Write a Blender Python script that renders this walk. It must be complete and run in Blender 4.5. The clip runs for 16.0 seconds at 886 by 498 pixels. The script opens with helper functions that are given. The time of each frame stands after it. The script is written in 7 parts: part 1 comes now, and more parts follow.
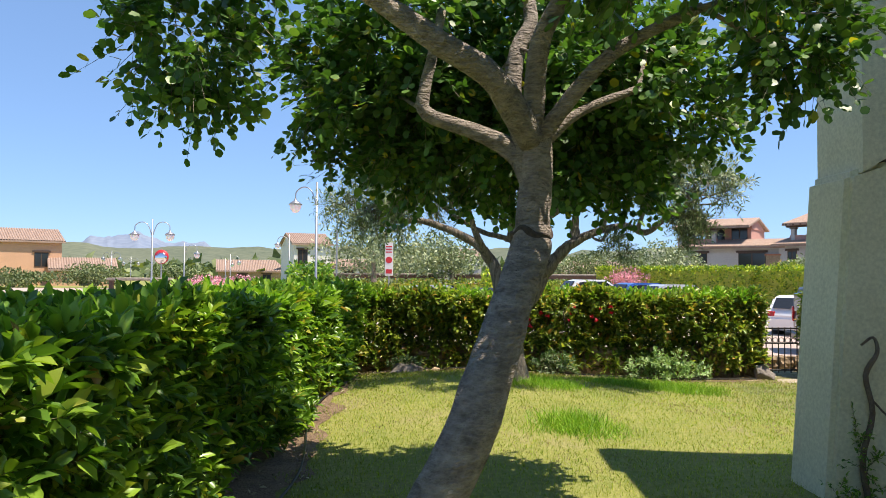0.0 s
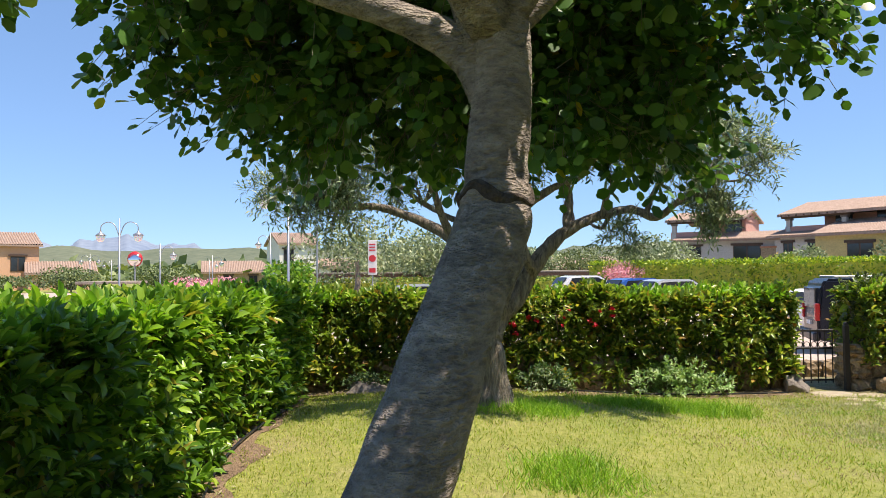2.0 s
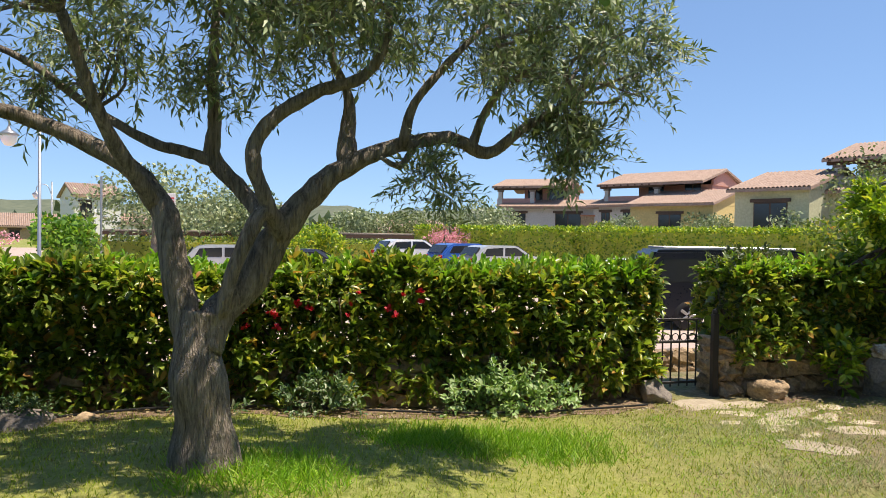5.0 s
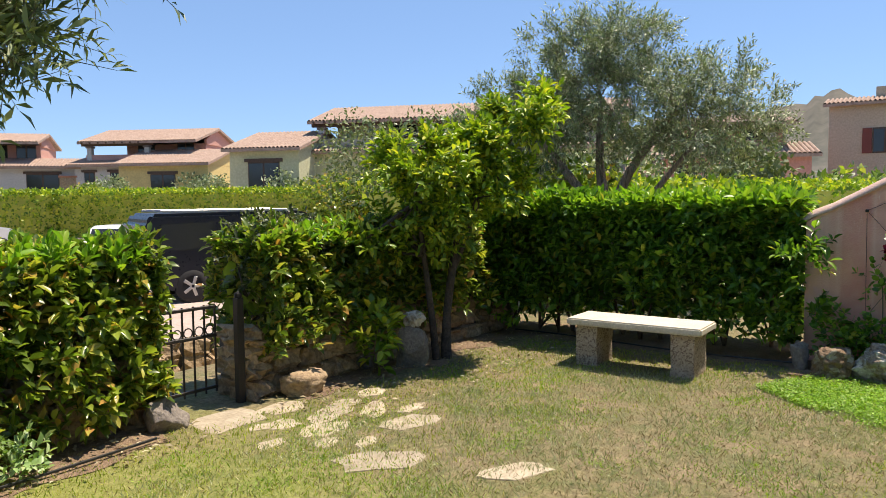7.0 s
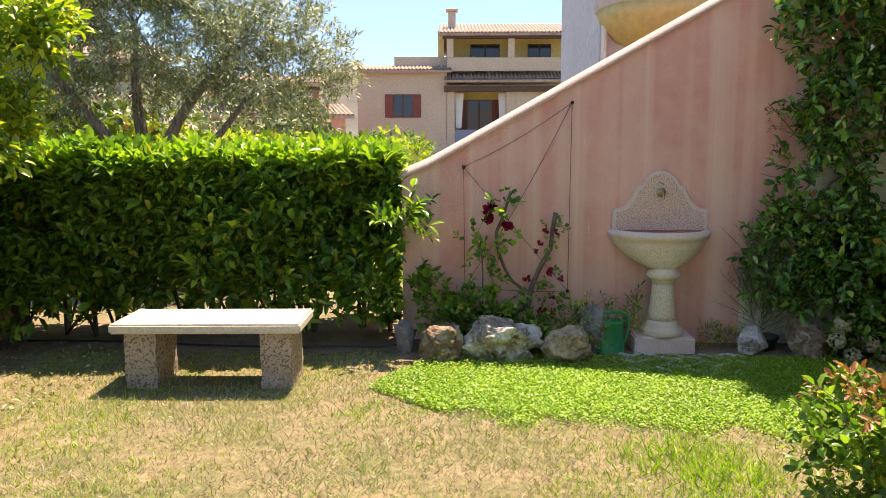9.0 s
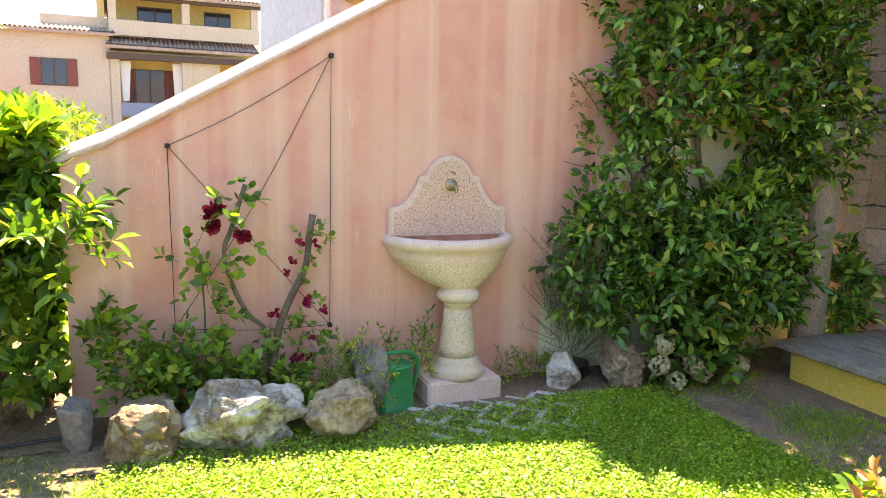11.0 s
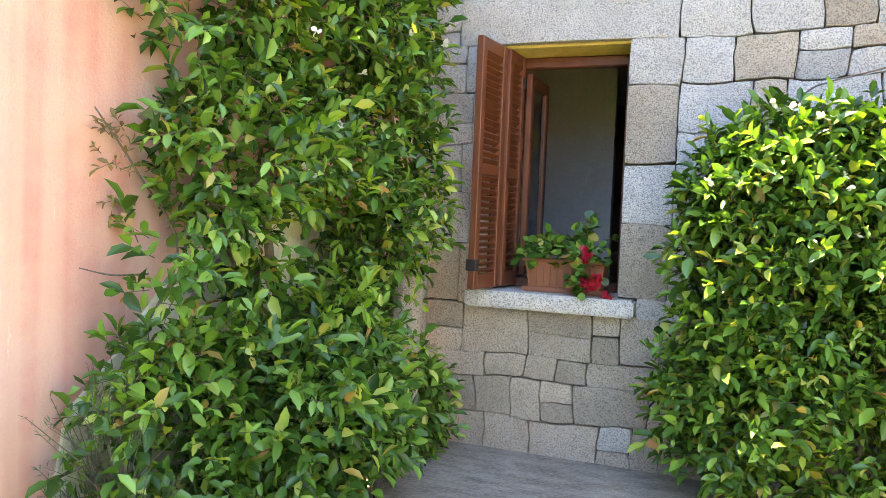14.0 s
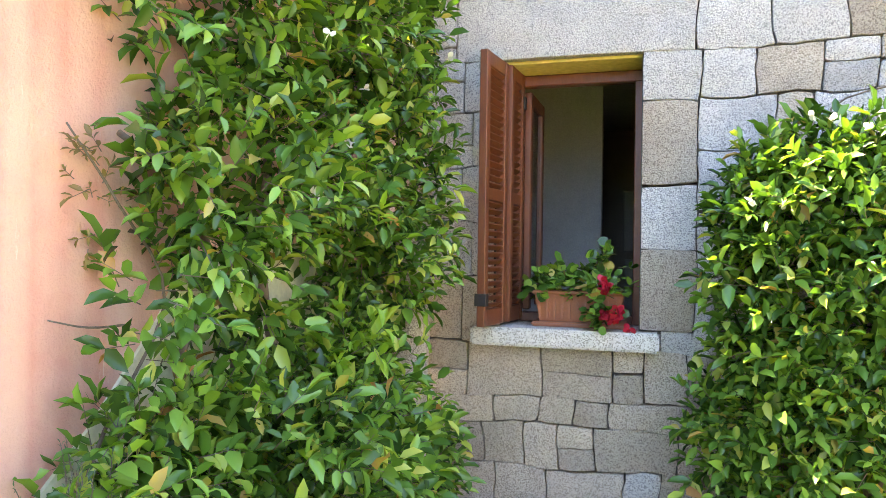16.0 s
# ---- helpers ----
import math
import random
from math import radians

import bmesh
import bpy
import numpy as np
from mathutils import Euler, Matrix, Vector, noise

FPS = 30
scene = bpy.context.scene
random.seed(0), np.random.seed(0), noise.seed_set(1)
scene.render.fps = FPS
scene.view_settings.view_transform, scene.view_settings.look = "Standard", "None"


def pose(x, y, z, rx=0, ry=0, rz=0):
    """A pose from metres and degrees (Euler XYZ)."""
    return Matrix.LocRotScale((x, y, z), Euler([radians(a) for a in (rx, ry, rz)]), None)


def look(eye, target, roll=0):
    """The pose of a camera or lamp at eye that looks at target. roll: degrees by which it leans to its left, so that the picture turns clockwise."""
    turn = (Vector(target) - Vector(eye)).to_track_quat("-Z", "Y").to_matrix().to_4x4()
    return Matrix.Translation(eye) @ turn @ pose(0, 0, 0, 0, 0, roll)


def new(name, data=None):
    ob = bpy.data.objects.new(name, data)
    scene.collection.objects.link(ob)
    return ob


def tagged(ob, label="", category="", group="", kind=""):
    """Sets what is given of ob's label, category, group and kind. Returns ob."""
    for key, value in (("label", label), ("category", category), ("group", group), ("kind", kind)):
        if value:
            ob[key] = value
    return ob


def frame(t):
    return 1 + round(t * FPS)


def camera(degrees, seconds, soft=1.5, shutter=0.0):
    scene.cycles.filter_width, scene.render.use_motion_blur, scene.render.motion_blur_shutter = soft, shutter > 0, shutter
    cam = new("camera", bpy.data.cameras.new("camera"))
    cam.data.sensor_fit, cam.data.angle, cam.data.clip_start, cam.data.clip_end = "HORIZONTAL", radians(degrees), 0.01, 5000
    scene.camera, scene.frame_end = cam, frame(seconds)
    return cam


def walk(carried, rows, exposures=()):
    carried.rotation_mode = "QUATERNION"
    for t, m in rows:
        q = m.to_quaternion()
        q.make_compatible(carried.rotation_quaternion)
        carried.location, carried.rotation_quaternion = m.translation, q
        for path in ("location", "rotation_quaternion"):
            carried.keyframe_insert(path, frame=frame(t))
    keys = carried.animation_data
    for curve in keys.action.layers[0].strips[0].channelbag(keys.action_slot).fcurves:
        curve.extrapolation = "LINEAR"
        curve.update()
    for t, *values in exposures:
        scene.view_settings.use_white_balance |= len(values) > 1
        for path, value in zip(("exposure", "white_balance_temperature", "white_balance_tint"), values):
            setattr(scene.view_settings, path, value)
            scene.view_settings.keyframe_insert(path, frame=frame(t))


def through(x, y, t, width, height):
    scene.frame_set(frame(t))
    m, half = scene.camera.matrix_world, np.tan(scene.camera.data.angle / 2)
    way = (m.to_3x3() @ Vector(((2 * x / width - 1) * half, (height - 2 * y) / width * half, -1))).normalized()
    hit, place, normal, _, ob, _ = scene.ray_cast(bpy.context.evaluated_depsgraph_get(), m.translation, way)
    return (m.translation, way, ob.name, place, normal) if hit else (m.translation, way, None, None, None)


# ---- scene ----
cam = camera(62.0, 16.0, soft=0.75)
METRES, EYE, TILT, LEAN, TURN = 12.8, 1.5, 0.0, 0.0, -0.9
ROWS = [
    (0.0, 0.0, 0.0, 0.0, -0.01, 1.96, -0.36),
    (0.5, 0.0039, 0.0276, -0.0002, 1.89, 2.57, -0.11),
    (1.0, 0.0103, 0.0621, -0.0007, 2.26, 2.77, 0.1),
    (1.5, 0.0147, 0.0997, -0.0002, 1.17, 2.54, 0.39),
    (2.0, 0.0228, 0.1392, 0.0004, -0.64, 1.8, 0.56),
    (2.5, 0.0323, 0.1769, 0.0009, -3.08, 0.88, 0.61),
    (3.0, 0.0466, 0.2159, 0.001, -5.29, -0.14, 0.4),
    (5.5, 0.1025, 0.3957, 0.0017, -20.34, -1.81, -1.19),
    (6.0, 0.121, 0.4295, 0.0037, -30.56, -2.19, -0.74),
    (6.5, 0.1394, 0.4577, 0.0032, -41.09, -2.9, -0.1),
    (7.0, 0.158, 0.4872, 0.003, -51.57, -4.04, 0.55),
    (7.5, 0.1815, 0.5088, 0.0018, -61.34, -5.13, 0.92),
    (8.0, 0.212, 0.5286, 0.0007, -70.33, -6.02, 0.95),
    (8.5, 0.2457, 0.5418, -0.0004, -78.59, -6.8, 0.64),
    (9.0, 0.2789, 0.5548, -0.0015, -86.15, -7.31, 0.19),
    (11.5, 0.4515, 0.5737, -0.0038, -117.69, -8.76, -1.36),
    (12.0, 0.4817, 0.5685, -0.0038, -126.29, -8.72, -1.53),
    (12.5, 0.5102, 0.564, -0.0037, -135.42, -7.9, -2.0),
    (13.0, 0.5322, 0.5542, -0.003, -143.78, -6.52, -2.41),
    (13.5, 0.5537, 0.5431, -0.0001, -151.3, -4.5, -2.56),
    (14.0, 0.5725, 0.5352, 0.0032, -157.79, -2.44, -2.38),
    (14.5, 0.5848, 0.5247, 0.0038, -163.25, -0.45, -1.95),
    (15.0, 0.5961, 0.517, 0.0037, -166.9, 0.9, -1.56),
    (15.5, 0.6025, 0.5145, 0.0033, -166.73, 0.97, -1.18),
    (16.0, 0.6043, 0.5158, 0.0019, -161.99, 0.22, -0.87),
]
EXPOSURES = [(0.0, 1.4, 7100, 15), (3.0, 1.4, 7200, 15), (5.5, 1.25, 7300, 15), (7.5, 1.45, 7600, 16), (9.0, 2.1, 8500, 24), (11.5, 3.5, 9200, 24), (13.0, 4.0, 9200, 24), (15.0, 4.45, 9200, 27), (16.0, 4.45, 9200, 25)]
walk(cam, [(t, pose(0, 0, EYE, TILT, LEAN, TURN) @ pose(METRES * x, METRES * y, METRES * z, 90 + pitch, roll, yaw)) for t, x, y, z, yaw, pitch, roll in ROWS], EXPOSURES)

# ---- world, sun ----
SUN_FROM = Vector((0.80, -0.36, 2.05)).normalized()
world = bpy.data.worlds.new("sky")
scene.world = world
world.use_nodes = True
wn = world.node_tree.nodes
sky = wn.new("ShaderNodeTexSky")
sky.sky_type, sky.sun_disc = "NISHITA", False
sky.sun_elevation = math.asin(SUN_FROM.z)
sky.sun_rotation = math.atan2(SUN_FROM.x, SUN_FROM.y)
sky.air_density, sky.dust_density, sky.ozone_density = 0.8, 0.0, 5.0
sky.altitude = 600.0
flat = wn.new("ShaderNodeGamma")
flat.inputs[1].default_value = 0.52
tint = wn.new("ShaderNodeMix")
tint.data_type, tint.blend_type = "RGBA", "MULTIPLY"
tint.inputs[0].default_value = 1.0
tint.inputs[7].default_value = (0.56, 0.82, 1.15, 1)
world.node_tree.links.new(sky.outputs[0], flat.inputs[0])
world.node_tree.links.new(flat.outputs[0], tint.inputs[6])
world.node_tree.links.new(tint.outputs[2], wn["Background"].inputs[0])
wn["Background"].inputs[1].default_value = 0.15
sun_data = bpy.data.lights.new("sun", "SUN")
sun_data.energy, sun_data.angle, sun_data.color = 2.8, radians(0.53), (1.0, 0.95, 0.85)
sun = new("sun", sun_data)
sun.matrix_world = look((0, 0, 30), Vector((0, 0, 30)) - SUN_FROM)

# ---- helpers of the scene ----
rng = np.random.default_rng(7)


def thing(name, at, label, category, group="", kind="", turn=0.0):
    ob = new(name)
    ob.empty_display_size = 0.1
    ob.location, ob.rotation_euler = at, (0, 0, radians(turn))
    return tagged(ob, label, category, group, kind)


def link(name, me, material, parent=None, label="", smooth=False):
    if material is not None and not me.materials:
        me.materials.append(material)
    ob = new(name, me)
    if parent is not None:
        ob.parent = parent
    if smooth:
        me.polygons.foreach_set("use_smooth", [True] * len(me.polygons))
    if label:
        ob["label"] = label
    return ob


def part(name, bm, material, parent=None, label="", smooth=False):
    me = bpy.data.meshes.new(name)
    bm.normal_update()
    bm.to_mesh(me)
    bm.free()
    return link(name, me, material, parent, label, smooth)


def raw(name, verts, faces, material, parent=None, label="", smooth=False):
    me = bpy.data.meshes.new(name)
    me.from_pydata([tuple(v) for v in verts], [], [tuple(f) for f in faces])
    me.update()
    return link(name, me, material, parent, label, smooth)


def arrays(name, verts, faces, material, parent=None, label="", smooth=False):
    """A mesh from numpy arrays with faces of one size."""
    me = bpy.data.meshes.new(name)
    n, k = faces.shape
    me.vertices.add(len(verts))
    me.vertices.foreach_set("co", verts.astype(np.float32).ravel())
    me.loops.add(n * k)
    me.loops.foreach_set("vertex_index", faces.astype(np.int32).ravel())
    me.polygons.add(n)
    me.polygons.foreach_set("loop_start", np.arange(0, n * k, k, dtype=np.int32))
    me.polygons.foreach_set("loop_total", np.full(n, k, dtype=np.int32))
    me.update(calc_edges=True)
    me.validate()
    return link(name, me, material, parent, label, smooth)


def box(x0, y0, z0, x1, y1, z1, bevel=0.0, bm=None, segs=1):
    own = bmesh.new()
    g = bmesh.ops.create_cube(own, size=1.0)
    for v in g["verts"]:
        v.co = Vector(((x0 + x1) / 2 + v.co.x * (x1 - x0), (y0 + y1) / 2 + v.co.y * (y1 - y0), (z0 + z1) / 2 + v.co.z * (z1 - z0)))
    if bevel:
        bmesh.ops.bevel(own, geom=own.edges[:], offset=bevel, segments=segs, affect="EDGES")
    if bm is None:
        return own
    me = bpy.data.meshes.new("tmp")
    own.to_mesh(me)
    own.free()
    bm.from_mesh(me)
    bpy.data.meshes.remove(me)
    return bm


def prism(points, depth, axis="y", bevel=0.0):
    """A flat outline pulled out along one axis. Outline in (x, z) for y, (y, z) for x, (x, y) for z."""
    bm = bmesh.new()
    def place(p, d):
        return (p[0], d, p[1]) if axis == "y" else (d, p[0], p[1]) if axis == "x" else (p[0], p[1], d)
    vs = [bm.verts.new(place(p, depth[0])) for p in points]
    f = bm.faces.new(vs)
    r = bmesh.ops.extrude_face_region(bm, geom=[f])
    off = Vector(place((0, 0), depth[1] - depth[0]))
    for v in r["geom"]:
        if isinstance(v, bmesh.types.BMVert):
            v.co += off
    bmesh.ops.recalc_face_normals(bm, faces=bm.faces[:])
    if bevel:
        bmesh.ops.bevel(bm, geom=bm.edges[:], offset=bevel, segments=2, affect="EDGES")
    return bm


def smooth_path(points, n):
    """Catmull-Rom through (x, y, z, r) rows."""
    P = np.array(points, float)
    P = np.vstack([2 * P[0] - P[1], P, 2 * P[-1] - P[-2]])
    out = []
    for i in range(1, len(P) - 2):
        for k in range(n):
            t = k / n
            a, b, c, d = P[i - 1], P[i], P[i + 1], P[i + 2]
            out.append(0.5 * (2 * b + (c - a) * t + (2 * a - 5 * b + 4 * c - d) * t * t + (3 * b - a - 3 * c + d) * t ** 3))
    out.append(P[-2])
    return np.array(out)


def tube(points, sides=8, n=4, rough=0.0, bm=None, cap=True, seed=0):
    """A limb along rows of (x, y, z, radius)."""
    path = smooth_path(points, n) if n > 1 else np.array(points, float)
    bm = bm or bmesh.new()
    rings, ref = [], Vector((0.31, 0.17, 0.93))
    for i, row in enumerate(path):
        p = Vector(row[:3])
        a, b = path[max(i - 1, 0)][:3], path[min(i + 1, len(path) - 1)][:3]
        d = Vector(b - a)
        d = d.normalized() if d.length > 1e-6 else Vector((0, 0, 1))
        u = ref - d * ref.dot(d)
        if u.length < 0.05:
            u = Vector((1, 0, 0)) - d * d.x
        u.normalize()
        ref = u
        w = d.cross(u)
        ring = []
        for k in range(sides):
            a2 = 2 * math.pi * k / sides
            o = u * math.cos(a2) + w * math.sin(a2)
            r = max(row[3], 0.001)
            if rough:
                q = p + o * r
                r *= 1 + rough * noise.noise(q * (0.55 / max(r, 0.03)) + Vector((seed, 0, 0))) + rough * 0.5 * noise.noise(Vector((q.x * 14, q.y * 14, q.z * 5)))
            ring.append(bm.verts.new(p + o * r))
        rings.append(ring)
    for r0, r1 in zip(rings, rings[1:]):
        for k in range(sides):
            bm.faces.new((r0[k], r0[(k + 1) % sides], r1[(k + 1) % sides], r1[k]))
    if cap:
        bm.faces.new(rings[0][::-1])
        bm.faces.new(rings[-1])
    return bm


def lathe(profile, sides=24, arc=(0.0, 360.0), squash=1.0, bm=None):
    """Turned about z; profile rows (radius, z)."""
    bm = bm or bmesh.new()
    full = abs(arc[1] - arc[0]) >= 359.9
    n = sides if full else sides + 1
    rings = []
    for r, z in profile:
        rings.append([bm.verts.new((r * math.cos(radians(arc[0] + (arc[1] - arc[0]) * k / sides)) * squash, r * math.sin(radians(arc[0] + (arc[1] - arc[0]) * k / sides)), z)) for k in range(n)])
    for a, b in zip(rings, rings[1:]):
        for k in range(n if full else n - 1):
            bm.faces.new((a[k], a[(k + 1) % n], b[(k + 1) % n], b[k]))
    if full:
        if profile[0][0] > 1e-4:
            bm.faces.new(rings[0][::-1])
        if profile[-1][0] > 1e-4:
            bm.faces.new(rings[-1])
    bmesh.ops.remove_doubles(bm, verts=bm.verts[:], dist=1e-5)
    return bm


def rock(sx, sy, sz, seed, rough=0.35, cuts=4, flat=0.3):
    """A boulder that stands on z = 0."""
    bm = bmesh.new()
    bmesh.ops.create_icosphere(bm, subdivisions=cuts, radius=1.0)
    off = Vector((seed * 3.7, seed * 1.3, seed * 0.7))
    pick = random.Random(seed)
    cuts_at = [(Vector((pick.gauss(0, 1), pick.gauss(0, 1), pick.gauss(0.2, 0.8))).normalized(), pick.uniform(0.55, 0.8)) for _ in range(11)]
    for v in bm.verts:
        q = v.co.copy()
        m = max(abs(q.x), abs(q.y), abs(q.z))
        q = q.lerp(q / m * 0.85, flat)
        for cut, far in cuts_at:
            over = q.dot(cut) - far
            if over > 0:
                q -= cut * over * 0.92
        q *= 1 + 0.5 * rough * noise.noise(q * 1.1 + off) + rough * 0.4 * noise.noise(q * 3.1 + off) + rough * 0.26 * noise.noise(q * 7 + off) + rough * 0.14 * noise.noise(q * 16 + off)
        v.co = Vector((q.x * sx / 2, q.y * sy / 2, q.z * sz / 2 + sz * 0.38))
    return bm


def unit(a):
    return a / np.maximum(np.linalg.norm(a, axis=-1, keepdims=True), 1e-9)


def leaf_arrays(p, d, nrm, length, width, shape="oval", curl=0.15):
    """Leaves as folded blades: base p, direction d, face normal nrm, sizes per leaf."""
    d = unit(d)
    s = unit(np.cross(d, nrm))
    m = np.cross(s, d)
    L, W = length[:, None], width[:, None]
    if shape == "oval":
        prof = [(0, 0, 0), (0.32, 0.46, 0.10), (0.72, 0.40, 0.07), (1, 0, -curl), (0.72, -0.40, 0.07), (0.32, -0.46, 0.10), (0.5, 0, -0.02)]
        tri = [(6, 0, 1), (6, 1, 2), (6, 2, 3), (6, 3, 4), (6, 4, 5), (6, 5, 0)]
    elif shape == "round":
        prof = [(0, 0, 0), (0.25, 0.42, 0.03), (0.7, 0.5, 0.05), (1, 0.12, 0), (1, -0.12, 0), (0.7, -0.5, 0.05), (0.25, -0.42, 0.03)]
        tri = [(0, 1, 6), (1, 2, 6), (2, 5, 6), (2, 3, 5), (3, 4, 5)]
    elif shape == "blade":
        prof = [(0, 0.5, 0), (0, -0.5, 0), (0.55, -0.4, curl * 0.3), (0.55, 0.4, curl * 0.3), (1, 0, -curl)]
        tri = [(0, 1, 2), (0, 2, 3), (3, 2, 4)]
    else:
        prof = [(0, 0, 0), (0.5, 0.5, 0.06), (1, 0, -curl), (0.5, -0.5, 0.06)]
        tri = [(0, 1, 3), (1, 2, 3)]
    vs = np.stack([p + d * L * a + s * W * b + m * L * c for a, b, c in prof], axis=1)
    k = len(prof)
    f = (np.arange(len(p))[:, None, None] * k + np.array(tri)[None]).reshape(-1, 3)
    return vs.reshape(-1, 3), f


def sprig_arrays(base, axis, length, pairs, leaf, ratio, shape="oval", spread=0.9, droop=0.0, twigs=True, jitter=0.35, tip=True):
    """Twigs with leaves in pairs. base, axis: n x 3; length, leaf: n. Returns leaves and twigs as arrays."""
    n = len(base)
    axis = unit(axis)
    side = unit(np.cross(axis, rng.normal(size=(n, 3))))
    up = np.cross(side, axis)
    P, D, N, S = [], [], [], []
    for k in range(pairs):
        f = (k + 0.6) / pairs
        centre = base + axis * (length * f)[:, None] - np.array([0, 0, 1.0]) * (droop * length * f * f)[:, None]
        for sgn in (-1, 1):
            a = rng.uniform(-0.5, 0.5, n)[:, None] + (k % 2) * 0.9
            lateral = side * np.cos(a) * sgn + up * np.sin(a) * sgn
            dd = unit(lateral * spread + axis * (0.55 + 0.3 * f) + rng.normal(size=(n, 3)) * jitter)
            P.append(centre); D.append(dd)
            N.append(unit(np.cross(dd, side * 0.4 + rng.normal(size=(n, 3)) * 0.5)) * 0.5 + np.array([0, 0, 1.0]) + axis * 0.5)
            S.append(leaf * rng.uniform(0.7, 1.15, n))
    if tip:
        P.append(base + axis * length[:, None] - np.array([0, 0, 1.0]) * (droop * length)[:, None]); D.append(axis + rng.normal(size=(n, 3)) * 0.2)
        N.append(np.array([0, 0, 1.0]) + rng.normal(size=(n, 3)) * 0.5); S.append(leaf * rng.uniform(0.8, 1.1, n))
    P, D, N, S = np.concatenate(P), np.concatenate(D), np.concatenate(N), np.concatenate(S)
    leaves = leaf_arrays(P, D, N, S, S * ratio * rng.uniform(0.85, 1.15, len(S)), shape)
    if not twigs:
        return leaves, None
    r = (0.0016 + 0.004 * length)[:, None]
    o = np.stack([side, -0.5 * side + 0.87 * up, -0.5 * side - 0.87 * up], axis=1)
    end = base + axis * length[:, None] - np.array([0, 0, 1.0]) * (droop * length)[:, None]
    v = np.concatenate([base[:, None] + o * r[:, None], end[:, None] + o * r[:, None] * 0.4], axis=1).reshape(-1, 3)
    q = np.array([(0, 1, 4, 3), (1, 2, 5, 4), (2, 0, 3, 5)])
    return leaves, (v, (np.arange(n)[:, None, None] * 6 + q[None]).reshape(-1, 4))


def merge(items):
    V, Fs, o = [], [], 0
    for v, f in items:
        V.append(v); Fs.append(f + o); o += len(v)
    return np.concatenate(V), np.concatenate(Fs)


# ---- materials ----
def mat(name, rough=0.7, metal=0.0):
    m = bpy.data.materials.new(name)
    m.use_nodes = True
    b = m.node_tree.nodes["Principled BSDF"]
    b.inputs["Roughness"].default_value, b.inputs["Metallic"].default_value = rough, metal
    return m, m.node_tree.nodes, m.node_tree.links, b


def noise_tex(N, K, scale, detail=4.0, rough=0.6, vec=None, stretch=None):
    t = N.new("ShaderNodeTexNoise")
    t.inputs["Scale"].default_value, t.inputs["Detail"].default_value, t.inputs["Roughness"].default_value = scale, detail, rough
    if stretch is not None or vec is not None:
        mp = N.new("ShaderNodeMapping")
        mp.inputs["Scale"].default_value = stretch or (1, 1, 1)
        if vec is None:
            vec = N.new("ShaderNodeTexCoord").outputs["Object"]
        K.new(vec, mp.inputs[0])
        K.new(mp.outputs[0], t.inputs[0])
    else:
        K.new(N.new("ShaderNodeTexCoord").outputs["Object"], t.inputs[0])
    return t.outputs[0]


def ramp(N, K, fac, stops):
    r = N.new("ShaderNodeValToRGB")
    e = r.color_ramp.elements
    while len(e) < len(stops):
        e.new(0.5)
    for k, (pos, col) in enumerate(stops):
        e[k].position, e[k].color = pos, (*col, 1)
    K.new(fac, r.inputs[0])
    return r.outputs[0]


def mix(N, K, fac, a, b, mode="MIX"):
    m = N.new("ShaderNodeMix")
    m.data_type, m.blend_type = "RGBA", mode
    for sock, val in ((m.inputs[0], fac), (m.inputs[6], a), (m.inputs[7], b)):
        if isinstance(val, (int, float)):
            sock.default_value = val
        elif isinstance(val, tuple):
            sock.default_value = (*val, 1)
        else:
            K.new(val, sock)
    return m.outputs[2]


def bump(N, K, b, height, strength, distance=0.01):
    n = N.new("ShaderNodeBump")
    n.inputs["Strength"].default_value, n.inputs["Distance"].default_value = strength, distance
    K.new(height, n.inputs["Height"])
    K.new(n.outputs[0], b.inputs["Normal"])


def mottled(name, dark, light, scale=6.0, rough=0.75, fine=60.0, bumps=0.3, dist=0.006, metal=0.0, stretch=None, spread=(0.3, 0.7), specks=None, random=0.0, placed=False):
    """Colour that drifts between two tones at two scales, with a fine relief."""
    m, N, K, b = mat(name, rough, metal)
    where = N.new("ShaderNodeNewGeometry").outputs["Position"] if placed else None
    a = noise_tex(N, K, scale, 5, 0.65, where, stretch)
    f = noise_tex(N, K, fine, 3, 0.6, where, stretch)
    col = ramp(N, K, a, [(spread[0], dark), (spread[1], light)])
    col = mix(N, K, 0.35, col, ramp(N, K, f, [(0.3, tuple(c * 0.6 for c in dark)), (0.7, tuple(min(1, c * 1.15) for c in light))]))
    if specks:
        v = N.new("ShaderNodeTexVoronoi")
        v.inputs["Scale"].default_value = specks[1]
        K.new(where or N.new("ShaderNodeTexCoord").outputs["Object"], v.inputs[0])
        col = mix(N, K, ramp(N, K, v.outputs["Color"], [(0.60, (0, 0, 0)), (0.72, (1, 1, 1))]), col, specks[0])
    if random:
        oi = N.new("ShaderNodeObjectInfo")
        hs = N.new("ShaderNodeHueSaturation")
        mr = N.new("ShaderNodeMapRange")
        mr.inputs[3].default_value, mr.inputs[4].default_value = 1 - random, 1 + random
        K.new(oi.outputs["Random"], mr.inputs[0])
        K.new(mr.outputs[0], hs.inputs["Value"])
        K.new(col, hs.inputs["Color"])
        col = hs.outputs[0]
    K.new(col, b.inputs["Base Color"])
    if bumps:
        bump(N, K, b, f, bumps, dist)
    return m


